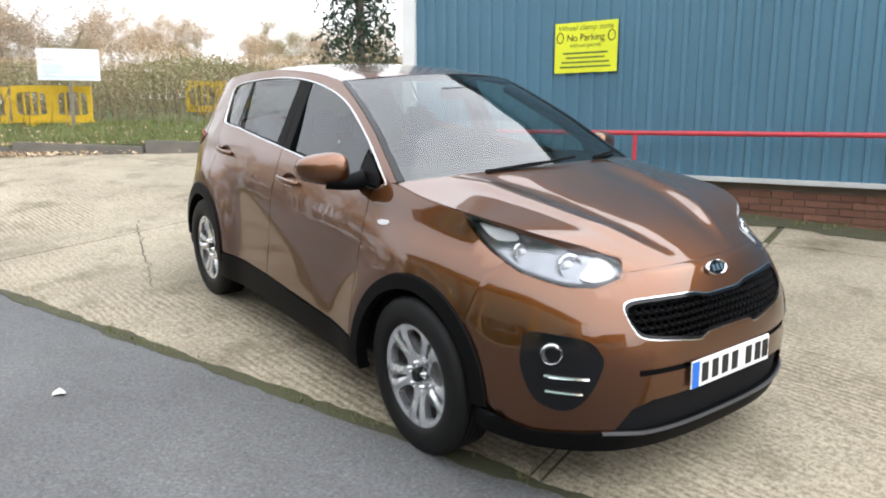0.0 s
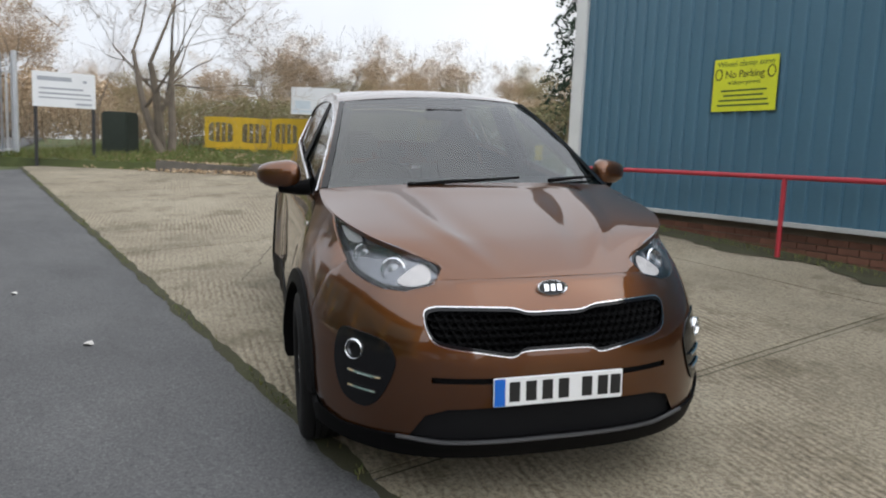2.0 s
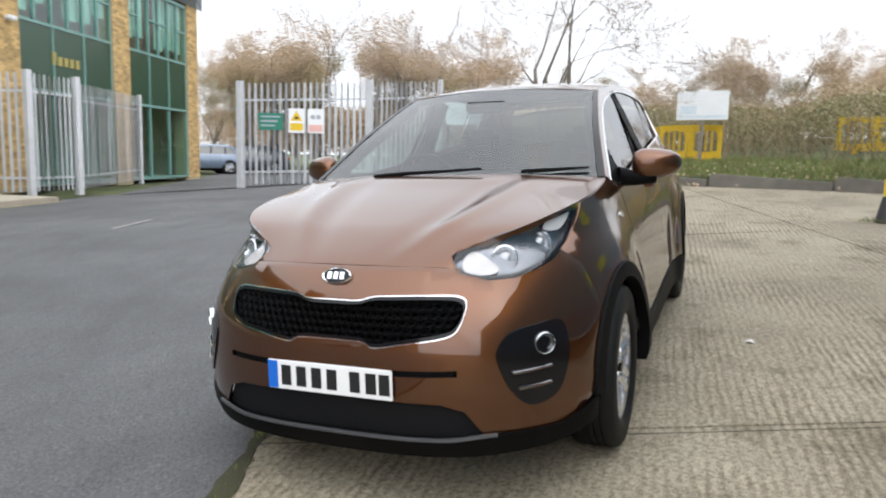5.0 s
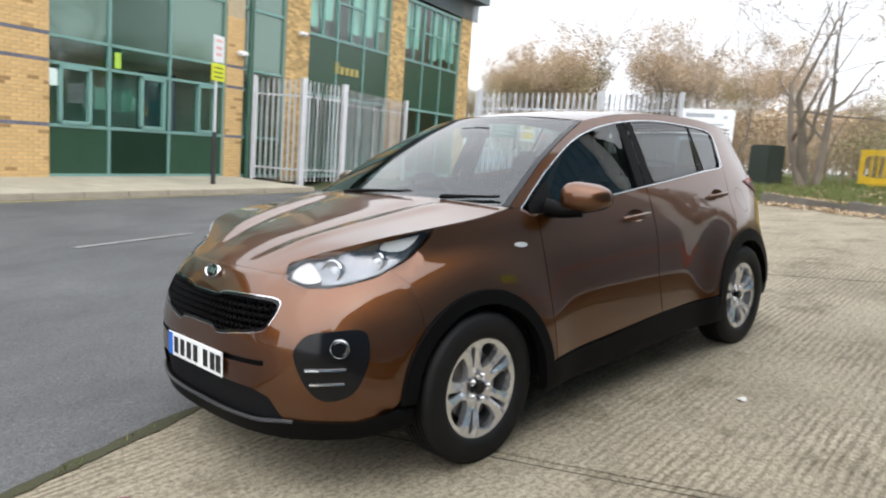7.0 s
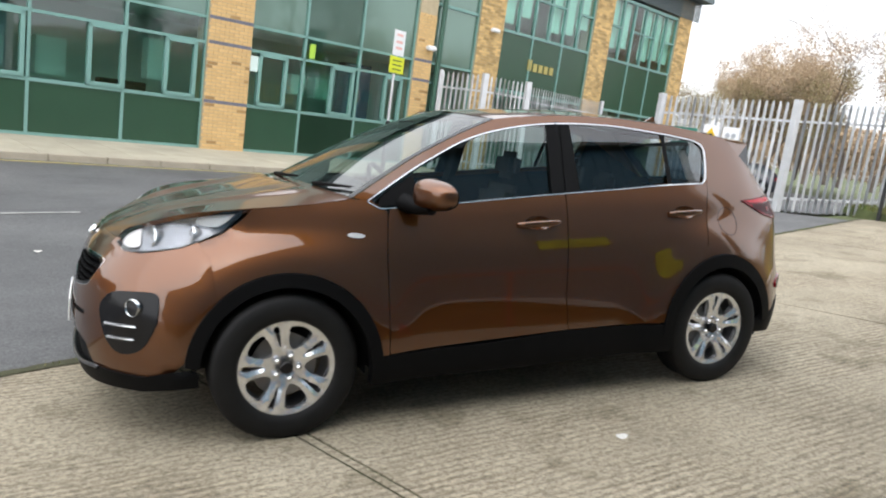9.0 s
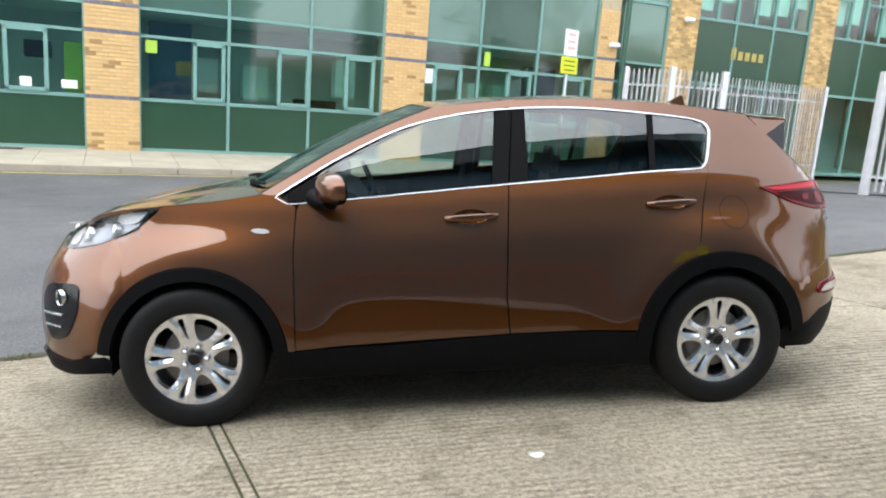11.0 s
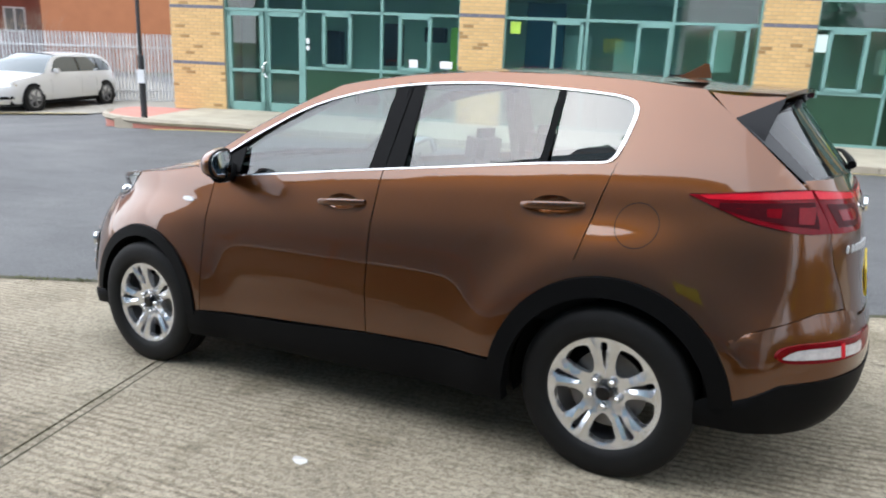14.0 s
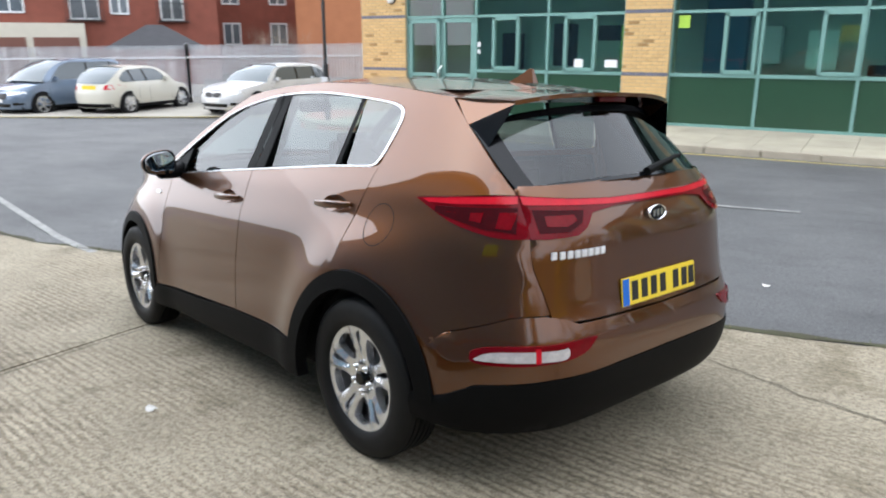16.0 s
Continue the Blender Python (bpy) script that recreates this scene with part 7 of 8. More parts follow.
def grow_tree(name, label, seed, height, spread=0.55, leaf_mat=None, leaves=0, leaf_size=0.07, stems=1, trunk_r=0.16, start=0.22, depth=5, kind_upright=0.0):
    """A bare or thin-leaved winter tree: tapered limbs dividing down to twigs."""
    r = random.Random(seed)
    tree = thing(name, label, "tree")
    wood, fine, crown = bmesh.new(), bmesh.new(), bmesh.new()
    tips = []

    def limb(p, d, length, rad, level):
        pts, radii = [p.copy()], [rad]
        n = 4 if level < 3 else 3
        for i in range(n):
            d = (d + Vector((r.gauss(0, 0.13), r.gauss(0, 0.13), r.gauss(0.03 + kind_upright * 0.2, 0.10)))).normalized()
            p = p + d * (length / n)
            pts.append(p.copy())
            radii.append(rad * (1 - 0.55 * (i + 1) / n))
        tube(wood if level < 3 else fine, pts, radii, 7 if level == 0 else 5 if level < 3 else 3, cap=False)
        if level >= depth:
            tips.extend(pts[1:])
            return
        kids = r.choice((2, 3, 3)) if level < 2 else r.choice((2, 3, 3, 4))
        for k in range(kids):
            at = len(pts) - 1 if k == 0 else r.randint(max(1, len(pts) - 3), len(pts) - 1)
            side = Vector((r.gauss(0, 1), r.gauss(0, 1), r.gauss(0.15, 0.6))).normalized()
            nd = (d * (1.0 - spread * 0.5 + kind_upright) + side * spread * (0.5 if k == 0 else 1.0)).normalized()
            limb(pts[at], nd, length * r.uniform(0.62, 0.82), max(0.004, radii[at] * (0.72 if k == 0 else 0.55)), level + 1)

    for k in range(stems):
        lean = Vector((r.gauss(0, 0.16), r.gauss(0, 0.16), 1)).normalized() if stems == 1 else Vector((0.35 * math.cos(k * 2.4), 0.35 * math.sin(k * 2.4), 1)).normalized()
        limb(Vector((0.12 * k, 0.1 * (k % 2), -0.15)), lean, height * start * r.uniform(0.9, 1.1), trunk_r * (1 if k == 0 else 0.75), 0)
    for k in range(leaves):
        leaf(crown, r.choice(tips) + Vector((r.gauss(0, 0.2), r.gauss(0, 0.2), r.gauss(0, 0.2))), leaf_size * r.uniform(0.5, 1.2), r)
    part("trunk", wood, BARK, tree)
    tagged(part("fine_branching", fine, TWIG, tree, smooth=False), kind="stuff")
    if leaves:
        part("crown", crown, leaf_mat, tree, smooth=False)
    else:
        crown.free()
    return tree


def put(tree, x, y, size=1.0, turn=0.0, base=None):
    return copy_thing(tree, Matrix.Translation((x, y, (verge_z(x, y) if base is None else base) - 0.1)) @ Matrix.Rotation(turn, 4, "Z") @ Matrix.Scale(size, 4))


def place_first(tree, x, y, size=1.0, turn=0.0, base=None):
    tree.matrix_world = Matrix.Translation((x, y, (verge_z(x, y) if base is None else base) - 0.1)) @ Matrix.Rotation(turn, 4, "Z") @ Matrix.Scale(size, 4)
    return tree


big = grow_tree("bare_tree", "large bare winter tree with spreading grey limbs", 21, 9.5, 0.72, stems=3, trunk_r=0.12, start=0.22, depth=7)
place_first(big, -14.6, -3.4, 1.3, 0.4)
russet = grow_tree("autumn_tree", "thin autumn tree with sparse russet leaves", 5, 9.0, 0.6, LEAF_BROWN, 9000, 0.038, trunk_r=0.12, depth=6)
olive = grow_tree("autumn_tree", "thin autumn tree with olive brown leaves", 8, 9.0, 0.55, LEAF_OLIVE, 10000, 0.038, trunk_r=0.12, depth=6)
bare = grow_tree("bare_tree", "slender bare winter tree behind the fence", 13, 9.0, 0.5, trunk_r=0.12)
upright = grow_tree("bare_tree", "narrow upright bare tree with many twigs", 17, 9.0, 0.35, trunk_r=0.12, kind_upright=0.5, stems=2)
for t in (russet, olive, bare, upright):
    t["group"] = "woodland trees"
rt = random.Random(77)
place_first(russet, -31, 5.0, 0.75, 1.0)
place_first(olive, -30, 11.5, 0.75, 2.0)
place_first(bare, -22.5, -12.0, 1.0, 0.0)
place_first(upright, -26.0, -10.5, 1.05, 0.0)
for x0, x1, y0, y1, n, s0, s1, kinds in ((-44, -30, 0, 26, 34, 0.75, 1.05, (russet, olive, russet, bare)), (-42, -29, -12, 2, 20, 0.65, 0.95, (russet, olive, bare)), (-40, -26, -38, -13, 28, 1.15, 1.55, (russet, olive, olive, russet, bare)), (-52, -40, -40, 26, 22, 0.8, 1.1, (russet, olive, bare)), (-34, -28, -26, -14, 7, 1.2, 1.5, (olive, russet))):
    for k in range(n):
        put(rt.choice(kinds), rt.uniform(x0, x1), rt.uniform(y0, y1), rt.uniform(s0, s1), rt.uniform(0, 6.28))
for x, y, sc in ((18, 40, 1.2), (6, 36, 1.1), (34, 24, 1.2), (44, 6, 1.1), (38, -34, 1.1), (26, 34, 1.2)):
    put(rt.choice((bare, olive)), x, y, sc, rt.uniform(0, 6), -0.4)

# dark fir beyond the blue building
fir = thing("fir_tree", "dense dark green fir beyond the blue building", "tree", Matrix.Translation((-15.0, 8.1, verge_z(-15.0, 8.1))))
bm = bmesh.new()
tube(bm, [(0, 0, -0.2), (0, 0, 5), (0, 0, 9.4)], [0.17, 0.1, 0.02], 8)
part("trunk", bm, BARK, fir)
bm = bmesh.new()
rf = random.Random(9)
for k in range(230):
    h = 0.6 + 8.7 * (k / 230)
    reach = (1.6 * (1 - h / 9.7) + 0.15) * rf.uniform(0.75, 1.15)
    a = k * 2.4
    for j in range(70):
        t = rf.random() ** 0.7
        w = 0.34 * (1 - t) * (1 - h / 11) + 0.05
        c = Vector((math.cos(a) * reach * t, math.sin(a) * reach * t, h - 0.45 * reach * t + 0.12 * math.sin(3 * t))) + Vector((rf.gauss(0, w * 0.5), rf.gauss(0, w * 0.5), rf.gauss(-0.04, 0.07)))
        leaf(bm, c, 0.055 * rf.uniform(0.6, 1.3), rf)
part("crown", bm, FIR, fir, smooth=False)

# undergrowth
rh = random.Random(31)


def thicket(name, label, material, n, region, top, size):
    bm = bmesh.new()
    for k in range(n):
        p = KERB_A + kd * rh.uniform(*region[0]) + kn * rh.uniform(*region[1])
        clump = 0.5 + 0.5 * noise.noise((p.x * 0.35, p.y * 0.35, 7))
        h = top * (0.35 + 0.65 * clump) * rh.random() ** 0.6
        leaf(bm, Vector((p.x, p.y, verge_z(p.x, p.y) + h)), size * rh.uniform(0.5, 1.3), rh)
    tagged(part(name, bm, material, smooth=False), label, "undergrowth", kind="stuff")


thicket("thicket", "tangled green and brown brambles on the verge", LEAF_GREEN, 100000, ((-4, 22), (5.2, 13)), 1.75, 0.030)
thicket("thicket", "brown dying leaves among the brambles", LEAF_OLIVE, 40000, ((-4, 22), (6, 15)), 1.9, 0.028)
thicket("thicket", "dense far hedge of mixed green and brown", LEAF_BROWN, 110000, ((-26, 30), (13, 26)), 2.4, 0.042)
thicket("thicket", "dense far hedge beyond the lane", LEAF_BROWN, 100000, ((-52, -14), (13, 22)), 4.2, 0.07)
bm = bmesh.new()
for k in range(2600):
    p = KERB_A + kd * rh.uniform(-10, 22) + kn * rh.uniform(3.6, 14)
    z, h = verge_z(p.x, p.y), rh.uniform(0.5, 1.9)
    lean = Vector((rh.gauss(0, 0.22), rh.gauss(0, 0.22), 1)).normalized()
    a, b = Vector((p.x, p.y, z)), Vector((p.x, p.y, z)) + lean * h
    m_ = (a + b) / 2 + Vector((rh.gauss(0, 0.1), rh.gauss(0, 0.1), 0))
    tube(bm, [a, m_, b], [0.011, 0.008, 0.003], 3, cap=False)
tagged(part("dead_undergrowth", bm, BRAMBLE, smooth=False), "thin dead stems and saplings on the verge", "undergrowth", kind="stuff")
bm = bmesh.new()
spots = []
for k in range(17000):
    p = KERB_A + kd * rh.uniform(-4.5, 10.5) + kn * (0.15 + 4.6 * rh.random() ** 1.4)
    spots.append((p.x, p.y, verge_z(p.x, p.y) - 0.01))
blades(bm, spots, 0.17, rh, 0.6, 0.012)
tagged(part("verge_grass", bm, GRASS, smooth=False), "rough green grass along the verge", "grass", kind="stuff")
bm = bmesh.new()
for k in range(900):
    g = rh.random()
    p = KERB_A + kd * (rh.gauss(1.8, 1.1) if g < 0.6 else rh.uniform(-2, 9)) + kn * (rh.gauss(-0.1, 0.12) if g < 0.6 else rh.uniform(-0.05, 3.0))
    z = slope(p.x, p.y) + 0.03 + 0.05 * rh.random() if (p - KERB_A).dot(kn) < 0.0 else verge_z(p.x, p.y) + 0.05
    leaf(bm, Vector((p.x, p.y, z)), 0.035, rh)
tagged(part("fallen_leaves", bm, LEAF_BROWN, smooth=False), "drift of russet fallen leaves by the kerb", "leaves", kind="stuff")


# ---- signs and barriers on the verge ----
def board_sign(a, b, z0, z1, posts, lines, label, post_mat):
    """A flat board between two places, on posts."""
    a, b = Vector(a), Vector(b)
    d = b - a
    w, turn, c = d.length, math.atan2(d.y, d.x), (a + b) / 2
    th = thing("notice_board", label, "sign")
    m = Matrix.Translation((c.x, c.y, 0)) @ Matrix.Rotation(turn, 4, "Z")
    part("board", boxed((-w / 2, -0.012, z0), (w / 2, 0.012, z1), m, 0.004), WHITE_SIGN, th)
    for t in posts:
        p = a + d * t
        q = (m @ Vector(((t - 0.5) * w, 0.045, 0)))
        part("post", boxed(((t - 0.5) * w - 0.035, 0.014, verge_z(p.x, p.y) - 0.2), ((t - 0.5) * w + 0.035, 0.075, z1 - 0.03), m, 0.006), post_mat, th)
    for x0, x1, zl, zh, m_ in lines:
        part("text_bar", boxed((x0 * w, -0.0145, z0 + (z1 - z0) * zl), (x1 * w, -0.0125, z0 + (z1 - z0) * zh), m), m_, th, "unreadable line as a plain bar", smooth=False)
    return th


PALE_BLUE = mat("pale_blue_print", (0.60, 0.67, 0.72), 0.5, vary=0.15)
board_sign((-12.78, -5.80), (-13.02, -4.60), 1.95, 2.70, (0.04, 0.96), [(-0.42, 0.12, 0.74, 0.86, GREY_INK), (0.30, 0.36, 0.72, 0.80, GREY_INK), (-0.40, 0.30, 0.50, 0.55, GREY_INK), (-0.40, 0.42, 0.36, 0.41, GREY_INK), (-0.40, 0.44, 0.24, 0.28, GREY_INK), (0.18, 0.44, 0.08, 0.14, GREY_INK)], "white notice board on two dark posts beside the fence", POST_DARK)
board_sign((-13.95, -0.32), (-13.6, 0.84), 2.14, 2.80, (0.5,), [(-0.42, -0.1, 0.2, 0.5, PALE_BLUE), (-0.46, 0.46, 0.06, 0.16, PALE_BLUE)], "faded white notice board on a weathered wooden post", POST_WOOD)


def barrier(x, y, turn, lean=0.0):
    """A moulded plastic barrier panel with two large openings and feet."""
    th = thing("road_barrier", "yellow moulded plastic barrier on the verge", "barrier", Matrix.Translation((x, y, verge_z(x, y) - 0.02)) @ Matrix.Rotation(turn, 4, "Z") @ Matrix.Rotation(lean, 4, "X") @ Matrix.Scale(0.88, 4), group="yellow barriers")
    w, h = 1.85, 1.0
    outer = through_points([(-w / 2 + 0.08, 0.10, ), (-w / 2, 0.2), (-w / 2, h - 0.12), (-w / 2 + 0.12, h), (w / 2 - 0.12, h), (w / 2, h - 0.12), (w / 2, 0.2), (w / 2 - 0.08, 0.10)], 4, True)
    holes = []
    for c in (-0.48, 0.48):
        holes.append(through_points([(c - 0.30, 0.30), (c - 0.34, 0.45), (c - 0.34, 0.72), (c - 0.24, 0.84), (c + 0.24, 0.84), (c + 0.34, 0.72), (c + 0.34, 0.45), (c + 0.30, 0.30)], 3, True))
    bm = bmesh.new()
    panel(bm, outer, lambda a, b: Vector((a, 0.03, b)), 0.2, holes, 0.06, lambda co: Vector((0, 1, 0)), flip=True)
    panel(bm, outer, lambda a, b: Vector((a, -0.03, b)), 0.2, holes, 0.0)
    part("panel", bm, YELLOW_PLASTIC, th, smooth=False)
    for c in (-0.48, 0.48):
        for k in (-1, 0, 1):
            part("upright", boxed((c + k * 0.17 - 0.022, -0.022, 0.3), (c + k * 0.17 + 0.022, 0.022, 0.85), None, 0.006), YELLOW_PLASTIC, th)
        part("foot", boxed((c - 0.09, -0.24, 0.0), (c + 0.09, 0.24, 0.12), None, 0.02), YELLOW_PLASTIC, th)
    return th


kt = math.atan2(kd.y, kd.x)
barrier(-15.0, -1.62, kt + 0.30)
barrier(-14.45, -0.02, kt + 0.02)
barrier(-15.6, 4.1, kt + 0.3)
bm = boxed((-0.36, -0.24, 0), (0.36, 0.24, 1.05), None, 0.04)
cab = part("utility_cabinet", bm, mat("dark_green_cabinet", (0.03, 0.04, 0.03), 0.6, vary=0.3))
cab.matrix_world = Matrix.Translation((-14.5, -4.35, verge_z(-14.5, -4.35) - 0.05)) @ Matrix.Rotation(kt, 4, "Z")
tagged(cab, "dark green metal cabinet under the bare tree", "cabinet")

# sign post by the offices
post = thing("sign_post", "dark post with white and yellow parking signs on the pavement", "sign post")
sp = Vector((-4.15, -12.55))
bm = bmesh.new()
tube(bm, [(sp.x, sp.y, 0.1), (sp.x, sp.y, 1.3)], 0.05, 10)
part("lower_post", bm, POST_DARK, post)
bm = bmesh.new()
tube(bm, [(sp.x, sp.y, 1.3), (sp.x, sp.y, 3.42)], 0.03, 8)
part("upper_post", bm, GALV, post)
SPM = Matrix.Translation((sp.x, sp.y, 0)) @ Matrix.Rotation(FACE_TURN, 4, "Z") @ Matrix.Rotation(radians(14), 4, "Z")
part("white_plate", boxed((-0.24, 0.034, 2.84), (0.20, 0.044, 3.42), SPM, 0.003), WHITE_SIGN, post)
part("yellow_plate", boxed((-0.30, 0.034, 2.43), (0.26, 0.044, 2.81), SPM, 0.003), YELLOW_SIGN, post)
for z in (3.28, 3.12, 2.98):
    part("text_bar", boxed((-0.14, 0.045, z), (0.10, 0.047, z + 0.06), SPM), PINK_SIGN, post, "unreadable line as a plain bar", smooth=False)
for z in (2.70, 2.60, 2.50):
    part("text_bar", boxed((-0.2, 0.045, z), (0.16, 0.047, z + 0.03), SPM), DARK_INK, post, "unreadable line as a plain bar", smooth=False)

# ---- the far end of the street ----
isl = thing("paving_island", "red block paving corner with a pale kerb", "pavement", kind="structure")
bm = bmesh.new()
rim = through_points([(8.8, 2.66), (10.5, 2.76), (12.0, 2.85), (13.2, 2.5), (13.9, 1.7), (14.1, 0.2), (11.8, 0.1), (8.8, 0.2)], 5, True)
for p in (None,):
    top = [bm.verts.new(face_pt(a, b, 0.10)) for a, b in rim]
    bot = [bm.verts.new(face_pt(a, b, -0.4)) for a, b in rim]
    bm.faces.new(top)
    for i in range(len(rim)):
        bm.faces.new((top[i], bot[i], bot[(i + 1) % len(rim)], top[(i + 1) % len(rim)]))
bmesh.ops.recalc_face_normals(bm, faces=bm.faces)
part("paving", bm, PAVE_RED, isl, smooth=False)
bm = bmesh.new()
tube(bm, [face_pt(a, b, 0.08) for a, b in rim[:22]], 0.07, 6)
part("kerb_edge", bm, KERB, isl)
lp = thing("lamp_post", "tall black street lamp post with a white label", "lamp post")
base = Vector((11.0, -6.75, 0.08))
bm = bmesh.new()
tube(bm, [base, base + Vector((0, 0, 1.3)), base + Vector((0, 0, 1.32)), base + Vector((0, 0, 6.0))], [0.065, 0.065, 0.04, 0.035], 12)
part("column", bm, POST_DARK, lp)
part("label_plate", boxed((-0.07, 0.085, 0.75), (0.07, 0.10, 1.02), Matrix.Translation(base) @ Matrix.Rotation(radians(40), 4, "Z")), WHITE_SIGN, lp, smooth=False)
part("head", boxed((-0.12, -0.4, 6.0), (0.12, 0.4, 6.12), Matrix.Translation(base), 0.04), GREY_STEEL, lp)

bm = bmesh.new()
park = [(15.6, -8.6), (21.5, -1.2), (34, 2), (34, -22), (15.0, -16.0)]
bm.faces.new([bm.verts.new((x, y, ground_z(x, y) + 0.02)) for x, y in park])
bmesh.ops.triangulate(bm, faces=bm.faces[:])
tagged(part("car_park", bm, mat("pale_parking_surface", (0.30, 0.28, 0.24), 0.9, vary=0.25, scale=1, fine=40)), "pale concrete parking bays beside the road", "car park", kind="structure")
bm = bmesh.new()
sheet(bm, lambda s, t: (lambda p: Vector((p[0], p[1], ground_z(p[0], p[1]) + 0.03)))((15.6 + 6.2 * s - 0.09 * t, -8.6 + 7.8 * s + 0.07 * t)), 20, 1)
tagged(part("bay_line", bm, PAINT_YELLOW), "pale worn line along the parking bays", "road marking", kind="structure")


def small_car(name, label, paint, m, L, W, H, belt, roof, bonnet, wheel_r, front_x, rear_x, dark_rim=False, kidneys=False):
    """A parked car: a rounded hull, a glasshouse with its pillars, lamps, grille, seams and wheels."""
    c = thing(name, label, "car", m)
    hl, hw = L / 2, W / 2
    wide_at = pchip([0.15, 0.3, 0.5, 0.75, belt, belt + 0.15, H], [0.90, 0.97, 1.0, 0.985, 0.93, 0.87, 0.68])
    ahead = pchip([0.18, 0.35, 0.5, 0.65, 0.76, 0.9, 1.0], [0.965, 0.995, 1.0, 0.985, 0.95, 0.88, 0.80])
    astern = pchip([0.2, 0.4, 0.6, 0.8, 1.0], [0.965, 1.0, 1.0, 0.985, 0.96])
    top_line = pchip([-hl, -hl + 0.10, max(roof[2], -hl + 0.14), bonnet[0], hl - 0.75, hl - 0.32, hl], [belt - 0.06, belt, belt, bonnet[1], bonnet[1] - 0.07, bonnet[1] - 0.15, 0.735])

    def side(x, z):
        a = hl * (ahead(z) if x > 0 else astern(z))
        return hw * wide_at(z) * max(1e-4, 1 - min(0.9999, abs(x) / a) ** 6) ** (1 / 3.4)

    def end(y, z, back=False):
        a = hl * (astern(z) if back else ahead(z))
        return (-1 if back else 1) * a * max(1e-4, 1 - min(0.9999, abs(y) / (hw * wide_at(z))) ** 3.4) ** (1 / 6)

    def round_at(psi, z):
        k, j = abs(math.cos(psi)), abs(math.sin(psi))
        lo, hi = 0.5, 1.6
        for _ in range(18):
            r = (lo + hi) / 2
            lo, hi = (lo, r) if (r * k) ** 6 + (r * j) ** 3.4 > 1 else (r, hi)
        x = hl * (ahead(z) if math.cos(psi) > 0 else astern(z)) * r * math.cos(psi)
        return Vector((x, hw * wide_at(z) * r * math.sin(psi), z))

    bm = bmesh.new()
    n, rows = 72, []
    for i in range(n + 1):
        psi = math.pi * i / n
        rough = round_at(psi, 0.6).x
        rows.append([round_at(psi, 0.20 + (top_line(rough) - 0.20) * (j / 10)) for j in range(11)])
    for sg in (1, -1):
        vs = [[bm.verts.new((p.x, sg * p.y, p.z)) for p in row] for row in rows]
        for i in range(n):
            for j in range(10):
                bm.faces.new((vs[i][j], vs[i + 1][j], vs[i + 1][j + 1], vs[i][j + 1]))
    deck = [[bm.verts.new((row[-1].x + 0.05 * (1 - k * k) * (1 if row[-1].x > 0 else -0.5), row[-1].y * k, row[-1].z + 0.045 * (1 - k * k) * min(1, row[-1].y / 0.4))) for k in [q / 5 - 1 for q in range(11)]] for row in rows]
    for i in range(n):
        for q in range(10):
            bm.faces.new((deck[i][q], deck[i + 1][q], deck[i + 1][q + 1], deck[i][q + 1]))
    bmesh.ops.remove_doubles(bm, verts=bm.verts, dist=0.002)
    bmesh.ops.recalc_face_normals(bm, faces=bm.faces)
    part("body", bm, paint, c, angle=50)

    def side_piece(nm, poly, material, sg, out=0.004, holes=(), rim=0.0):
        bm = bmesh.new()
        panel(bm, poly, lambda x, z: Vector((x, sg * (side(min(x, hl * 0.5) if z > belt else x, z) + out), z)), 0.14, holes, rim, lambda co: Vector((0, sg, 0)), flip=sg > 0)
        face_out(bm, Vector((0, 0, 0.7)))
        return part(nm, bm, material, c)

    def end_piece(nm, poly, material, back=False, out=0.006, rim=0.0):
        bm = bmesh.new()
        panel(bm, poly, lambda y, z: Vector((end(y, z, back) + (-out if back else out), y, z)), 0.08, (), rim, lambda co: Vector((-1 if back else 1, 0, 0)), flip=back)
        face_out(bm, Vector((0, 0, 0.6)))
        return part(nm, bm, material, c)

    xf, xt, xr, xb = bonnet[0], roof[1], roof[0], roof[2]
    arch_top = through_points([(xf, belt - 0.02), (xf * 0.55 + xt * 0.45, belt + 0.56 * (H - belt)), (xt, H - 0.055), ((xt + xr) / 2, H - 0.02), (xr, H - 0.06), (xr * 0.45 + xb * 0.55, belt + 0.50 * (H - belt)), (xb, belt - 0.02)], 5)
    glass_top = through_points([(xf - 0.30, belt + 0.03), (xt + 0.06, H - 0.125), ((xt + xr) / 2, H - 0.09), (xr + 0.05, H - 0.135), (xr * 0.5 + xb * 0.5 + 0.06, belt + 0.14), (xr * 0.5 + xb * 0.5 + 0.16, belt + 0.035)], 4)
    far_glass = mat("far_glass", (0.05, 0.065, 0.075), 0.05, vary=0.1, bump=0, coat=1) if "far_glass" not in bpy.data.materials else bpy.data.materials["far_glass"]
    for sg in (1, -1):
        side_piece("cabin_side", arch_top, paint, sg, 0.0, [glass_top])
        side_piece("side_window", glass_top, far_glass, sg, -0.008)
        for x0 in (xt - 0.28 * (xt - xr) - 0.10, xt - 0.80 * (xt - xr)):
            side_piece("window_pillar", [(x0, belt + 0.03), (x0 - 0.08, belt + 0.03), (x0 - 0.13, H - 0.10), (x0 - 0.05, H - 0.10)], BLACK_GLOSS, sg, -0.002)
        for x0 in (xf - 0.22, xt - 0.28 * (xt - xr) - 0.12, rear_x + 0.42):
            side_piece("door_seam", [(x0, belt - 0.02), (x0 - 0.008, belt - 0.02), (x0 + 0.02, 0.32), (x0 + 0.028, 0.32)], DARK, sg, 0.002)
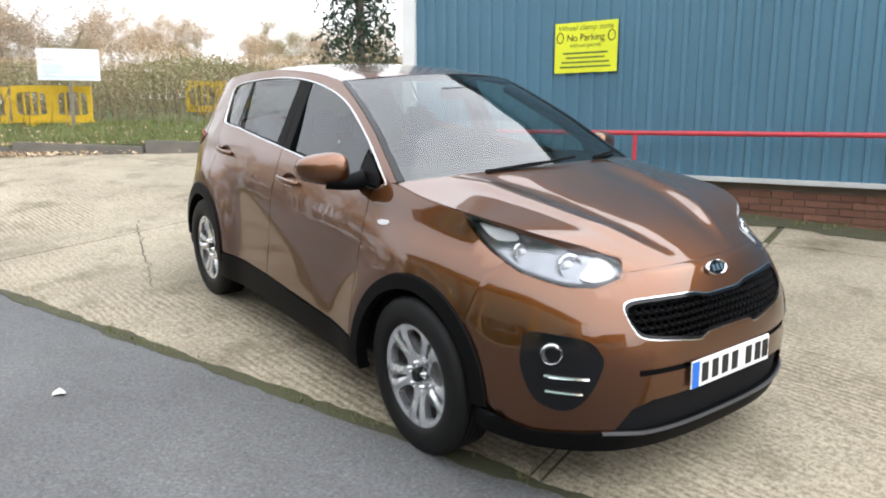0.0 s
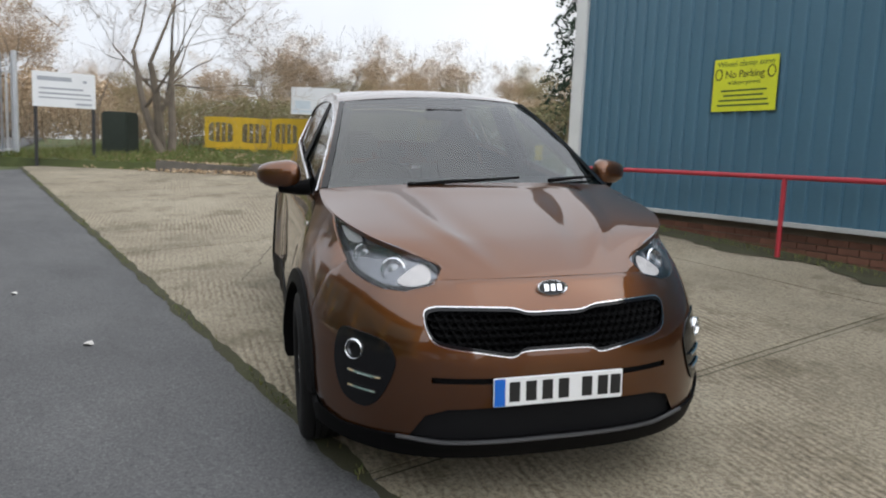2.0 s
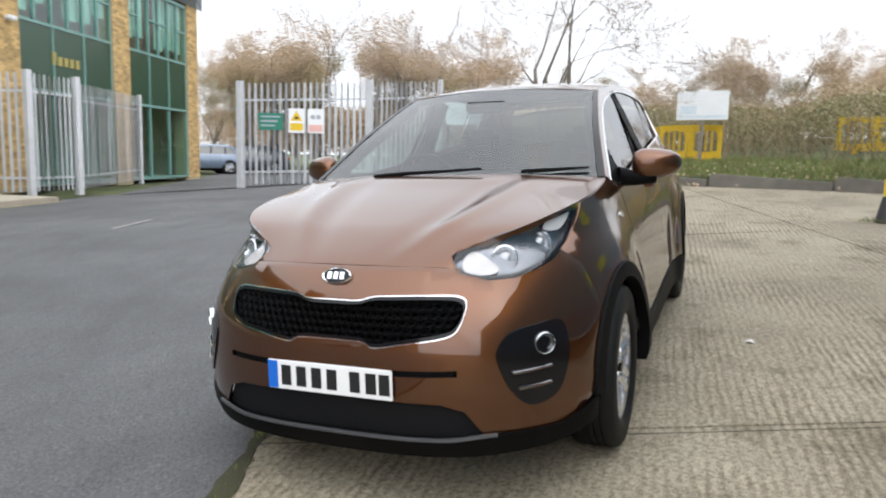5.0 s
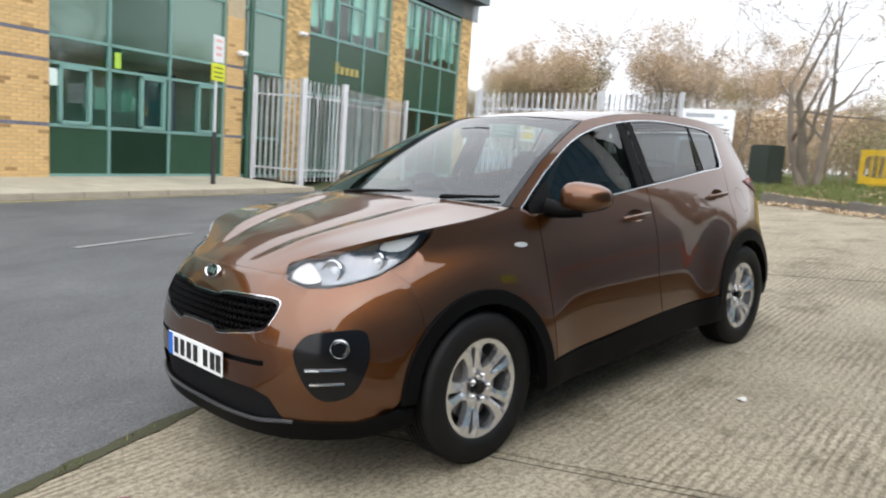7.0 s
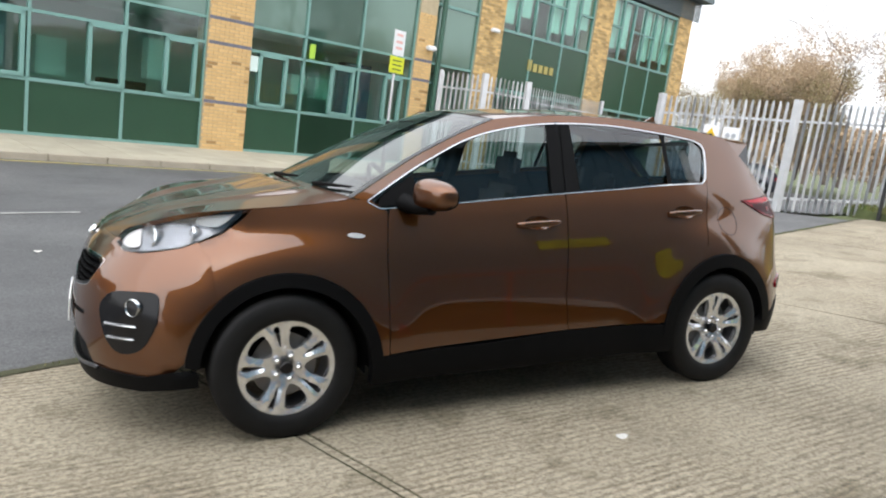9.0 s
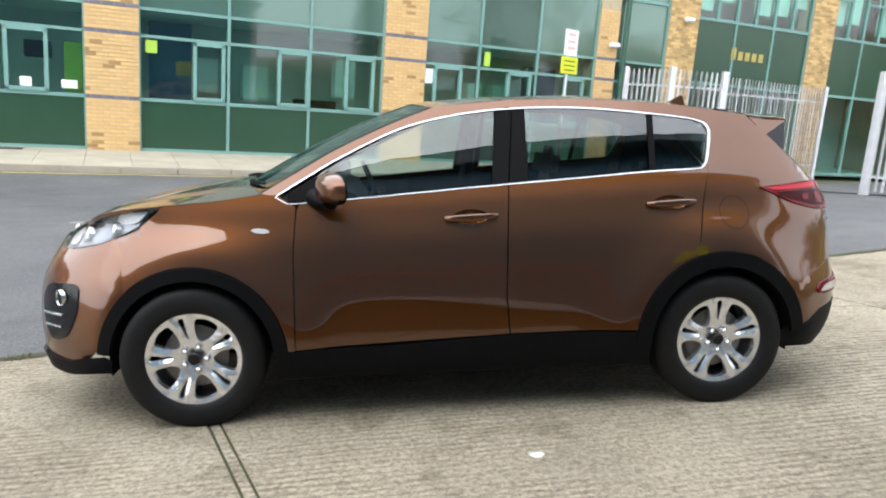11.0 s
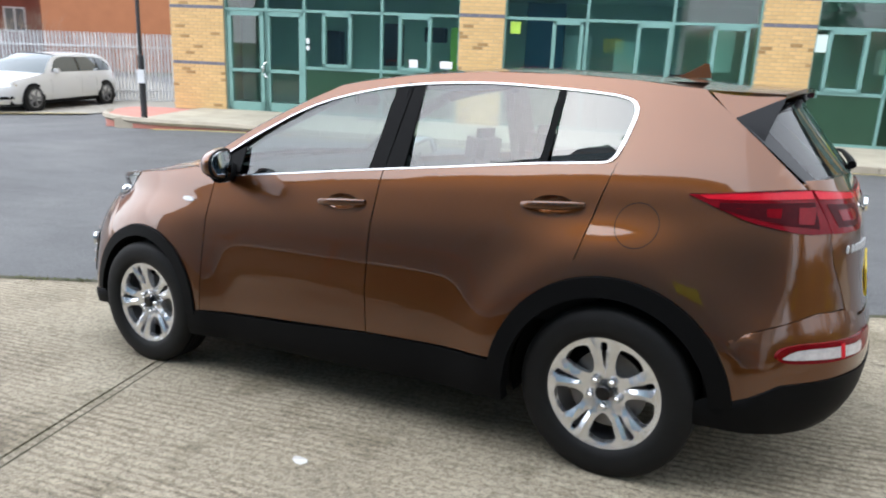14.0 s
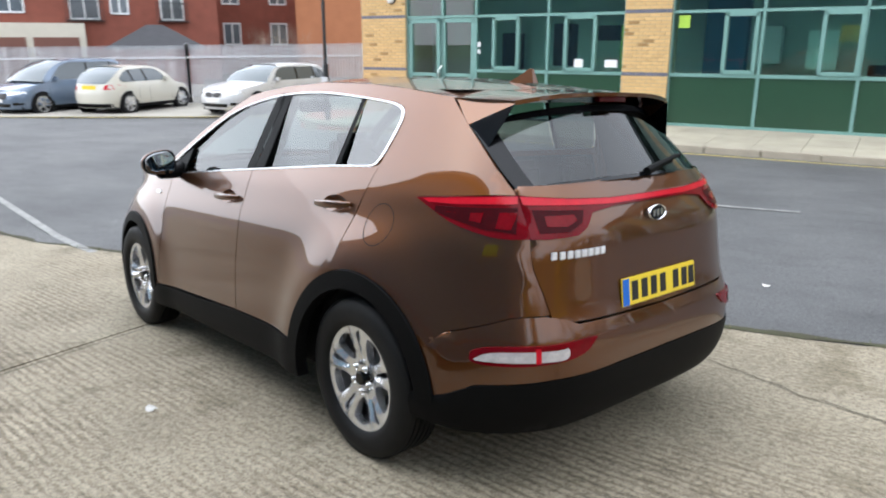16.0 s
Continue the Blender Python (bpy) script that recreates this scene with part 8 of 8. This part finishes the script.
        side_piece("sill", [(front_x - wheel_r, 0.20), (front_x - wheel_r, 0.27), (rear_x + wheel_r, 0.29), (rear_x + wheel_r, 0.20)], DARK, sg, 0.004)
        for x0 in (xt - 0.28 * (xt - xr) + 0.02, rear_x + 0.62):
            part("door_handle", boxed((x0 - 0.10, min(sg * (hw * 0.955), sg * (hw * 0.985)), belt - 0.13), (x0 + 0.10, max(sg * (hw * 0.955), sg * (hw * 0.985)), belt - 0.10), None, 0.01), paint, c)
        part("door_mirror", boxed((xf - 0.52, sg * hw * 0.97 - 0.10, belt), (xf - 0.40, sg * hw * 0.97 + 0.10, belt + 0.13), None, 0.035), paint, c)
        end_piece("headlamp", [(sg * y, z) for y, z in ((0.52 * hw, 0.62), (0.88 * hw, 0.66), (0.93 * hw, 0.73), (0.75 * hw, 0.735), (0.50 * hw, 0.70))], REFLECTOR)
        end_piece("tail_lamp", [(sg * y, z) for y, z in ((0.56 * hw, 0.74), (0.93 * hw, 0.76), (0.94 * hw, 0.90), (0.60 * hw, 0.88))], RED_BRIGHT, True)
        end_piece("fog_recess", [(sg * y, z) for y, z in ((0.62 * hw, 0.32), (0.86 * hw, 0.33), (0.84 * hw, 0.41), (0.64 * hw, 0.40))], BLACK_GLOSS)
        if kidneys:
            end_piece("grille", through_points([(sg * y, z) for y, z in ((0.03, 0.56), (0.29, 0.565), (0.33, 0.63), (0.29, 0.685), (0.04, 0.68))], 3, True), BLACK_GLOSS, out=0.012)
    if not kidneys:
        end_piece("grille", [(-0.40, 0.50), (0.40, 0.50), (0.46, 0.68), (-0.46, 0.68)], BLACK_GLOSS, out=0.010)
    end_piece("lower_grille", [(-0.48, 0.27), (0.48, 0.27), (0.52, 0.37), (-0.52, 0.37)], BLACK_GLOSS)
    end_piece("rear_valance", [(-0.78 * hw, 0.21), (0.78 * hw, 0.21), (0.78 * hw, 0.33), (-0.78 * hw, 0.33)], BLACK_PLASTIC, True)
    bm = bmesh.new()
    sheet(bm, lambda s, t: (lambda x, k: Vector((x, (side(x, H - 0.055) + 0.0) * k, H - 0.055 + (0.055 + 0.03 * math.sin(math.pi * s)) * (1 - abs(k) ** 2.5))))(xt + 0.01 + (xr - xt - 0.02) * s, 2 * t - 1), 12, 14)
    face_out(bm, Vector((0, 0, 0.6)))
    part("roof", bm, paint, c)
    for nm, (xa, za), (xc, zc), bow in (("windscreen", (xf, belt - 0.02), (xt, H - 0.055), 0.16), ("rear_window", (xb, belt - 0.02), (xr, H - 0.06), -0.10)):
        bm = bmesh.new()
        mid = ((xa * 0.55 + xc * 0.45), belt + 0.56 * (H - belt)) if bow > 0 else (xc * 0.45 + xa * 0.55, belt + 0.50 * (H - belt))

        def edge_at(s):
            q = through_points([(xa, za), mid, (xc, zc)], 8)
            f = s * (len(q) - 1)
            i = min(int(f), len(q) - 2)
            return tuple(q[i][a] + (q[i + 1][a] - q[i][a]) * (f - i) for a in (0, 1))

        def pane_at(s, t):
            (x, z), k = edge_at(s), 2 * t - 1
            return Vector((x + bow * (1 - k * k) * (1 - 0.45 * s), side(min(x, hl * 0.5) if x > 0 else x, z) * k, z + 0.03 * (1 - k * k)))

        sheet(bm, pane_at, 8, 12)
        face_out(bm, Vector((0, 0, 0.6)))
        part(nm, bm, mat("far_screen", (0.10, 0.12, 0.13), 0.05, vary=0.2, scale=1.5, bump=0) if "far_screen" not in bpy.data.materials else bpy.data.materials["far_screen"], c)
    for wx in (front_x, rear_x):
        for sgn in (1, -1):
            hub = new("wheel")
            hub.parent = c
            hub.matrix_local = Matrix.Translation((wx, sgn * (side(wx, 0.5) - 0.085), wheel_r)) @ Matrix.Rotation(0 if sgn > 0 else math.pi, 4, "Z")
            bm = bmesh.new()
            lathe(bm, [(wheel_r + 0.05, -0.05), (wheel_r + 0.05, 0.089), (wheel_r * 0.6, 0.089)], 40)
            part("wheel_arch", bm, DARK, hub)
            bm = bmesh.new()
            lathe(bm, [(wheel_r * 0.70, 0.09), (wheel_r * 0.9, 0.10), (wheel_r, 0.08), (wheel_r, -0.09), (wheel_r * 0.66, -0.09)], 32)
            part("tyre", bm, RUBBER, hub)
            bm = bmesh.new()
            outer = [(wheel_r * 0.72 * math.cos(k * math.tau / 50), wheel_r * 0.72 * math.sin(k * math.tau / 50)) for k in range(50)]
            holes = []
            for k in range(5):
                q = k * 72
                P = lambda rr, dd: (wheel_r * rr * math.cos(radians(q + dd)), wheel_r * rr * math.sin(radians(q + dd)))
                holes.append([P(0.64, -26), P(0.65, 0), P(0.64, 26), P(0.25, 16), P(0.25, -16)])
            panel(bm, outer, lambda a, b: Vector((a, 0.092, b)), 0.1, holes, 0.03, lambda co: Vector((0, 1, 0)), flip=True)
            part("rim", bm, mat("dull_grey_alloy", (0.22, 0.22, 0.23), 0.35, 0.7, vary=0.2) if "dull_grey_alloy" not in bpy.data.materials and dark_rim else bpy.data.materials["dull_grey_alloy"] if dark_rim else ALLOY, hub, smooth=False)
            part("well", (lambda b_: (lathe(b_, [(wheel_r * 0.71, 0.05), (0.0, 0.05)], 20), b_)[1])(bmesh.new()), DARK, hub)
    part("number_plate", boxed((end(0, 0.46) - 0.01, -0.26, 0.41), (end(0, 0.46) + 0.014, 0.26, 0.51), None, 0.004), PLATE_WHITE, c)
    part("number_plate", boxed((end(0, 0.80, True) - 0.012, -0.26, 0.75), (end(0, 0.80, True) + 0.02, 0.26, 0.86), None, 0.004), PLATE_YELLOW, c)
    part("underside", boxed((-hl + 0.3, -W * 0.40, 0.16), (hl - 0.3, W * 0.40, 0.5)), DARK, c, smooth=False)
    return c


WHITE_CAR = mat("white_car_paint", (0.58, 0.58, 0.575), 0.3, vary=0.05, scale=2, bump=0, coat=1)
CREAM_CAR = mat("cream_car_paint", (0.56, 0.535, 0.46), 0.3, vary=0.05, scale=2, bump=0, coat=1)
BLUE_CAR = mat("slate_blue_car_paint", (0.15, 0.20, 0.28), 0.3, 0.4, vary=0.08, scale=2, bump=0, coat=1)
DARK_CAR = mat("dark_car_paint", (0.03, 0.035, 0.05), 0.3, 0.3, vary=0.08, scale=2, bump=0, coat=1)


def heading(x, y, dx, dy, z):
    return Matrix.Translation((x, y, z)) @ Matrix.Rotation(math.atan2(dy, dx), 4, "Z")


small_car("estate_car", "white estate car with dark wheels parked by the fence", WHITE_CAR, heading(18.15, -9.1, -0.33, 0.945, -0.25), 4.9, 1.86, 1.46, 0.95, (-1.6, 0.25, -2.35), (1.05, 0.95), 0.335, 1.50, -1.47, dark_rim=True, kidneys=True)
small_car("hatchback", "cream white hatchback with a dark roof line, parked", CREAM_CAR, heading(21.2, -5.85, 0.51, -0.86, -0.25), 3.95, 1.74, 1.42, 0.92, (-1.15, 0.2, -1.85), (0.98, 0.92), 0.32, 1.25, -1.22)
small_car("people_carrier", "slate blue people carrier parked among other cars", BLUE_CAR, heading(22.9, -4.15, -0.40, 0.92, -0.28), 4.65, 1.8, 1.63, 1.0, (-1.7, 0.35, -2.2), (1.35, 1.0), 0.33, 1.42, -1.28)
for x, y, p in ((-24.6, -23.9, BLUE_CAR), (-26.6, -22.6, DARK_CAR), (-24.6, -26.6, WHITE_CAR)):
    tagged(small_car("parked_car", "car parked beyond the open gate", p, heading(x, y, 0.75, -0.66, ground_z(x, y) + 0.02), 4.3, 1.78, 1.45, 0.95, (-1.3, 0.2, -2.0), (1.05, 0.95), 0.32, 1.3, -1.25), group="cars beyond the gate")

bm = bmesh.new()
sheet(bm, lambda s, t: (lambda x, y: Vector((x, y, ground_z(x, y) + 0.02)))(-9.4 - 26 * s - 2.9 * t - 3 * s * t, -13.4 - 16 * s + 6.6 * t + 12 * s * t), 28, 14)
tagged(part("lane", bm, ASPHALT), "grey asphalt lane beyond the open gate", "road", kind="structure")
bm = bmesh.new()
sheet(bm, lambda s, t: (lambda x, y: Vector((x, y, ground_z(x, y) - 0.012)))(6 + 34 * s, -24 + 48 * t), 34, 48)
tagged(part("side_road", bm, ASPHALT), "grey asphalt of the side street", "road", kind="structure")

# brick flats beyond
FLAT_BRICK = mat("deep_red_brickwork", (0.24, 0.075, 0.05), 0.9, vary=0.25, scale=2, fine=30)
ORANGE_BRICK = mat("orange_brickwork", (0.40, 0.16, 0.075), 0.9, vary=0.15, scale=1.5, fine=30)
CREAM = mat("cream_render", (0.60, 0.56, 0.47), 0.85, vary=0.12, scale=2)
ROOF_TILE = mat("dark_roof_tiles", (0.045, 0.045, 0.05), 0.8, vary=0.3, scale=3, fine=20)
FAR_PANE = mat("far_window_pane", (0.12, 0.14, 0.16), 0.1, vary=0.3, scale=1, bump=0, coat=0.5)


def flats(name, label, m, width, depth, height, brick, windows, roof=True, garage=None):
    th = thing(name, label, "building", m)
    part("wall", boxed((0, -width / 2, -2), (depth, width / 2, height)), brick, th, smooth=False)
    bm = bmesh.new()
    a = [bm.verts.new(p) for p in ((-0.4, -width / 2 - 0.4, height), (depth + 0.4, -width / 2 - 0.4, height), (depth + 0.4, width / 2 + 0.4, height), (-0.4, width / 2 + 0.4, height))]
    b = [bm.verts.new(p) for p in ((depth / 2, -width / 2 + 2, height + 2.4), (depth / 2, width / 2 - 2, height + 2.4))]
    bm.faces.new((a[0], a[3], b[1], b[0]))
    bm.faces.new((a[1], b[0], b[1], a[2]))
    bm.faces.new((a[0], b[0], a[1]))
    bm.faces.new((a[2], b[1], a[3]))
    bm.faces.new(a)
    part("roof", bm, ROOF_TILE, th, smooth=False)
    for y, z, w, h, balcony in windows:
        bm = bmesh.new()
        for p0, p1 in (((-0.06, y - w / 2, z), (0.02, y - w / 2 + 0.10, z + h)), ((-0.06, y + w / 2 - 0.10, z), (0.02, y + w / 2, z + h)), ((-0.06, y - w / 2, z), (0.02, y + w / 2, z + 0.10)), ((-0.06, y - w / 2, z + h - 0.1), (0.02, y + w / 2, z + h)), ((-0.06, y - 0.05, z), (0.02, y + 0.05, z + h))):
            box(bm, p0, p1)
        win = part("window", bm, WHITE_SIGN, th, "white framed window", smooth=False)
        part("pane", boxed((-0.02, y - w / 2, z), (0.0 - 0.004, y + w / 2, z + h)), FAR_PANE, win, smooth=False)
        if balcony:
            rail_frame = bmesh.new()
            box(rail_frame, (-0.29, y - w / 2 - 0.22, z + 0.93), (-0.24, y + w / 2 + 0.22, z + 0.98))
            box(rail_frame, (-0.29, y - w / 2 - 0.22, z - 0.08), (0.0, y + w / 2 + 0.22, z - 0.03))
            n = int(w / 0.14) + 4
            for k in range(n):
                yy = y - w / 2 - 0.2 + (w + 0.4) * k / (n - 1)
                box(rail_frame, (-0.28, yy - 0.014, z - 0.05), (-0.25, yy + 0.014, z + 0.95))
            bmesh.ops.recalc_face_normals(rail_frame, faces=rail_frame.faces)
            tagged(part("balcony", rail_frame, POST_DARK, win, "black railed balcony", smooth=False), kind="stuff")
    if garage:
        y0, y1, zt = garage
        part("garage_front", boxed((-0.6, y0, -2), (-0.02, y1, zt)), CREAM, th, "cream rendered garage front", smooth=False)
        n = 3
        for k in range(n):
            a_, b_ = y0 + 0.35 + (y1 - y0 - 0.35) * k / n, y0 + (y1 - y0 - 0.35) * (k + 1) / n
            part("garage_door", boxed((-0.66, a_, -1.4), (-0.58, b_, zt - 0.75)), mat("brown_garage_door", (0.17, 0.07, 0.05), 0.6, vary=0.2) if "brown_garage_door" not in bpy.data.materials else bpy.data.materials["brown_garage_door"], th, "brown garage door", smooth=False)
    return th


def facing(x, y, z=-0.5):
    d = Vector((-3.7 - x, 2.5 - y))
    return Matrix.Translation((x, y, z)) @ Matrix.Rotation(math.atan2(-d.y, -d.x), 4, "Z")


flats("apartment_block", "dark red brick flats with white windows and black balconies", facing(41.5, -9.8), 15.5, 9, 9.0, FLAT_BRICK, [(-5.2, 3.6, 1.3, 1.9, True), (-2.4, 3.9, 1.0, 1.2, False), (-0.6, 3.6, 1.5, 1.9, True), (3.0, 3.9, 1.4, 1.6, False), (5.6, 3.9, 1.4, 1.6, False), (-5.2, 6.4, 1.3, 1.9, True), (-0.6, 6.4, 1.5, 1.9, True), (3.0, 6.5, 1.4, 1.6, False)], garage=(-0.5, 7.6, 3.4))
flats("apartment_block", "red brick flats behind the bare shrubs, white windows", facing(46.0, -21.5), 11, 9, 9.0, FLAT_BRICK, [(-3, 2.2, 1.2, 1.5, False), (0.2, 2.2, 1.2, 1.5, False), (3, 2.2, 1.2, 1.5, False), (-3, 4.9, 1.2, 1.5, False), (0.2, 4.9, 1.2, 1.5, False), (3, 4.9, 1.2, 1.5, False)])
flats("orange_brick_house", "plain orange brick gable wall beside the street", facing(36.5, -25.2), 7.5, 12, 8.5, ORANGE_BRICK, [])
porch = thing("porch_roof", "low brick porch with a dark hipped tile roof", "building", facing(36.0, -12.2, -0.5))
part("wall", boxed((0, -2.2, -1), (3, 2.2, 2.1)), FLAT_BRICK, porch, smooth=False)
bm = bmesh.new()
a = [bm.verts.new(p) for p in ((-0.3, -2.6, 2.05), (3, -2.6, 2.05), (3, 2.6, 2.05), (-0.3, 2.6, 2.05))]
t1, t2 = bm.verts.new((1.5, -0.4, 3.3)), bm.verts.new((1.5, 0.4, 3.3))
for f in ((a[0], a[3], t2, t1), (a[3], a[2], t2), (a[2], a[1], t1, t2), (a[1], a[0], t1), tuple(a)):
    bm.faces.new(f)
bmesh.ops.recalc_face_normals(bm, faces=bm.faces)
part("roof", bm, ROOF_TILE, porch, "dark hipped tile roof", smooth=False)
put(bare, 33, -17.5, 0.55, 1.0, -0.3)
put(bare, 35, -19.5, 0.6, 2.0, -0.3)

# ---- litter ----
SCRAP = mat("pale_litter", (0.6, 0.58, 0.54), 0.8, vary=0.2)
for x, y, w, lab in ((-0.01, -2.12, 0.04, "small pale scrap of litter on the asphalt"), (-0.23, 1.42, 0.035, "pale leaf lying on the concrete"), (-1.3, -2.9, 0.03, "small pale scrap of litter on the asphalt"), (2.6, -3.0, 0.03, "small pale scrap of litter on the asphalt")):
    bm = bmesh.new()
    vs = [bm.verts.new((x + w * math.cos(a) * (1 + 0.3 * math.sin(3 * a)), y + w * 0.8 * math.sin(a), ground_z(x, y) + 0.014 + 0.008 * math.cos(2 * a))) for a in [k * math.tau / 9 for k in range(9)]]
    bm.faces.new(vs)
    tagged(part("litter", bm, SCRAP, smooth=False), lab, "litter", group="scraps on the ground")
bm = bmesh.new()
vs = [bm.verts.new((2.68 + 0.062 * math.cos(a), 0.13 + 0.035 * math.sin(a) * (1 + 0.3 * math.cos(2 * a)), slope(2.68, 0.13) + 0.0145)) for a in [k * math.tau / 16 for k in range(16)]]
bm.faces.new(vs)
tagged(part("red_mark", bm, mat("dull_red_mark", (0.18, 0.05, 0.06), 0.8, vary=0.3)), "dull red blotch on the concrete", "stain")
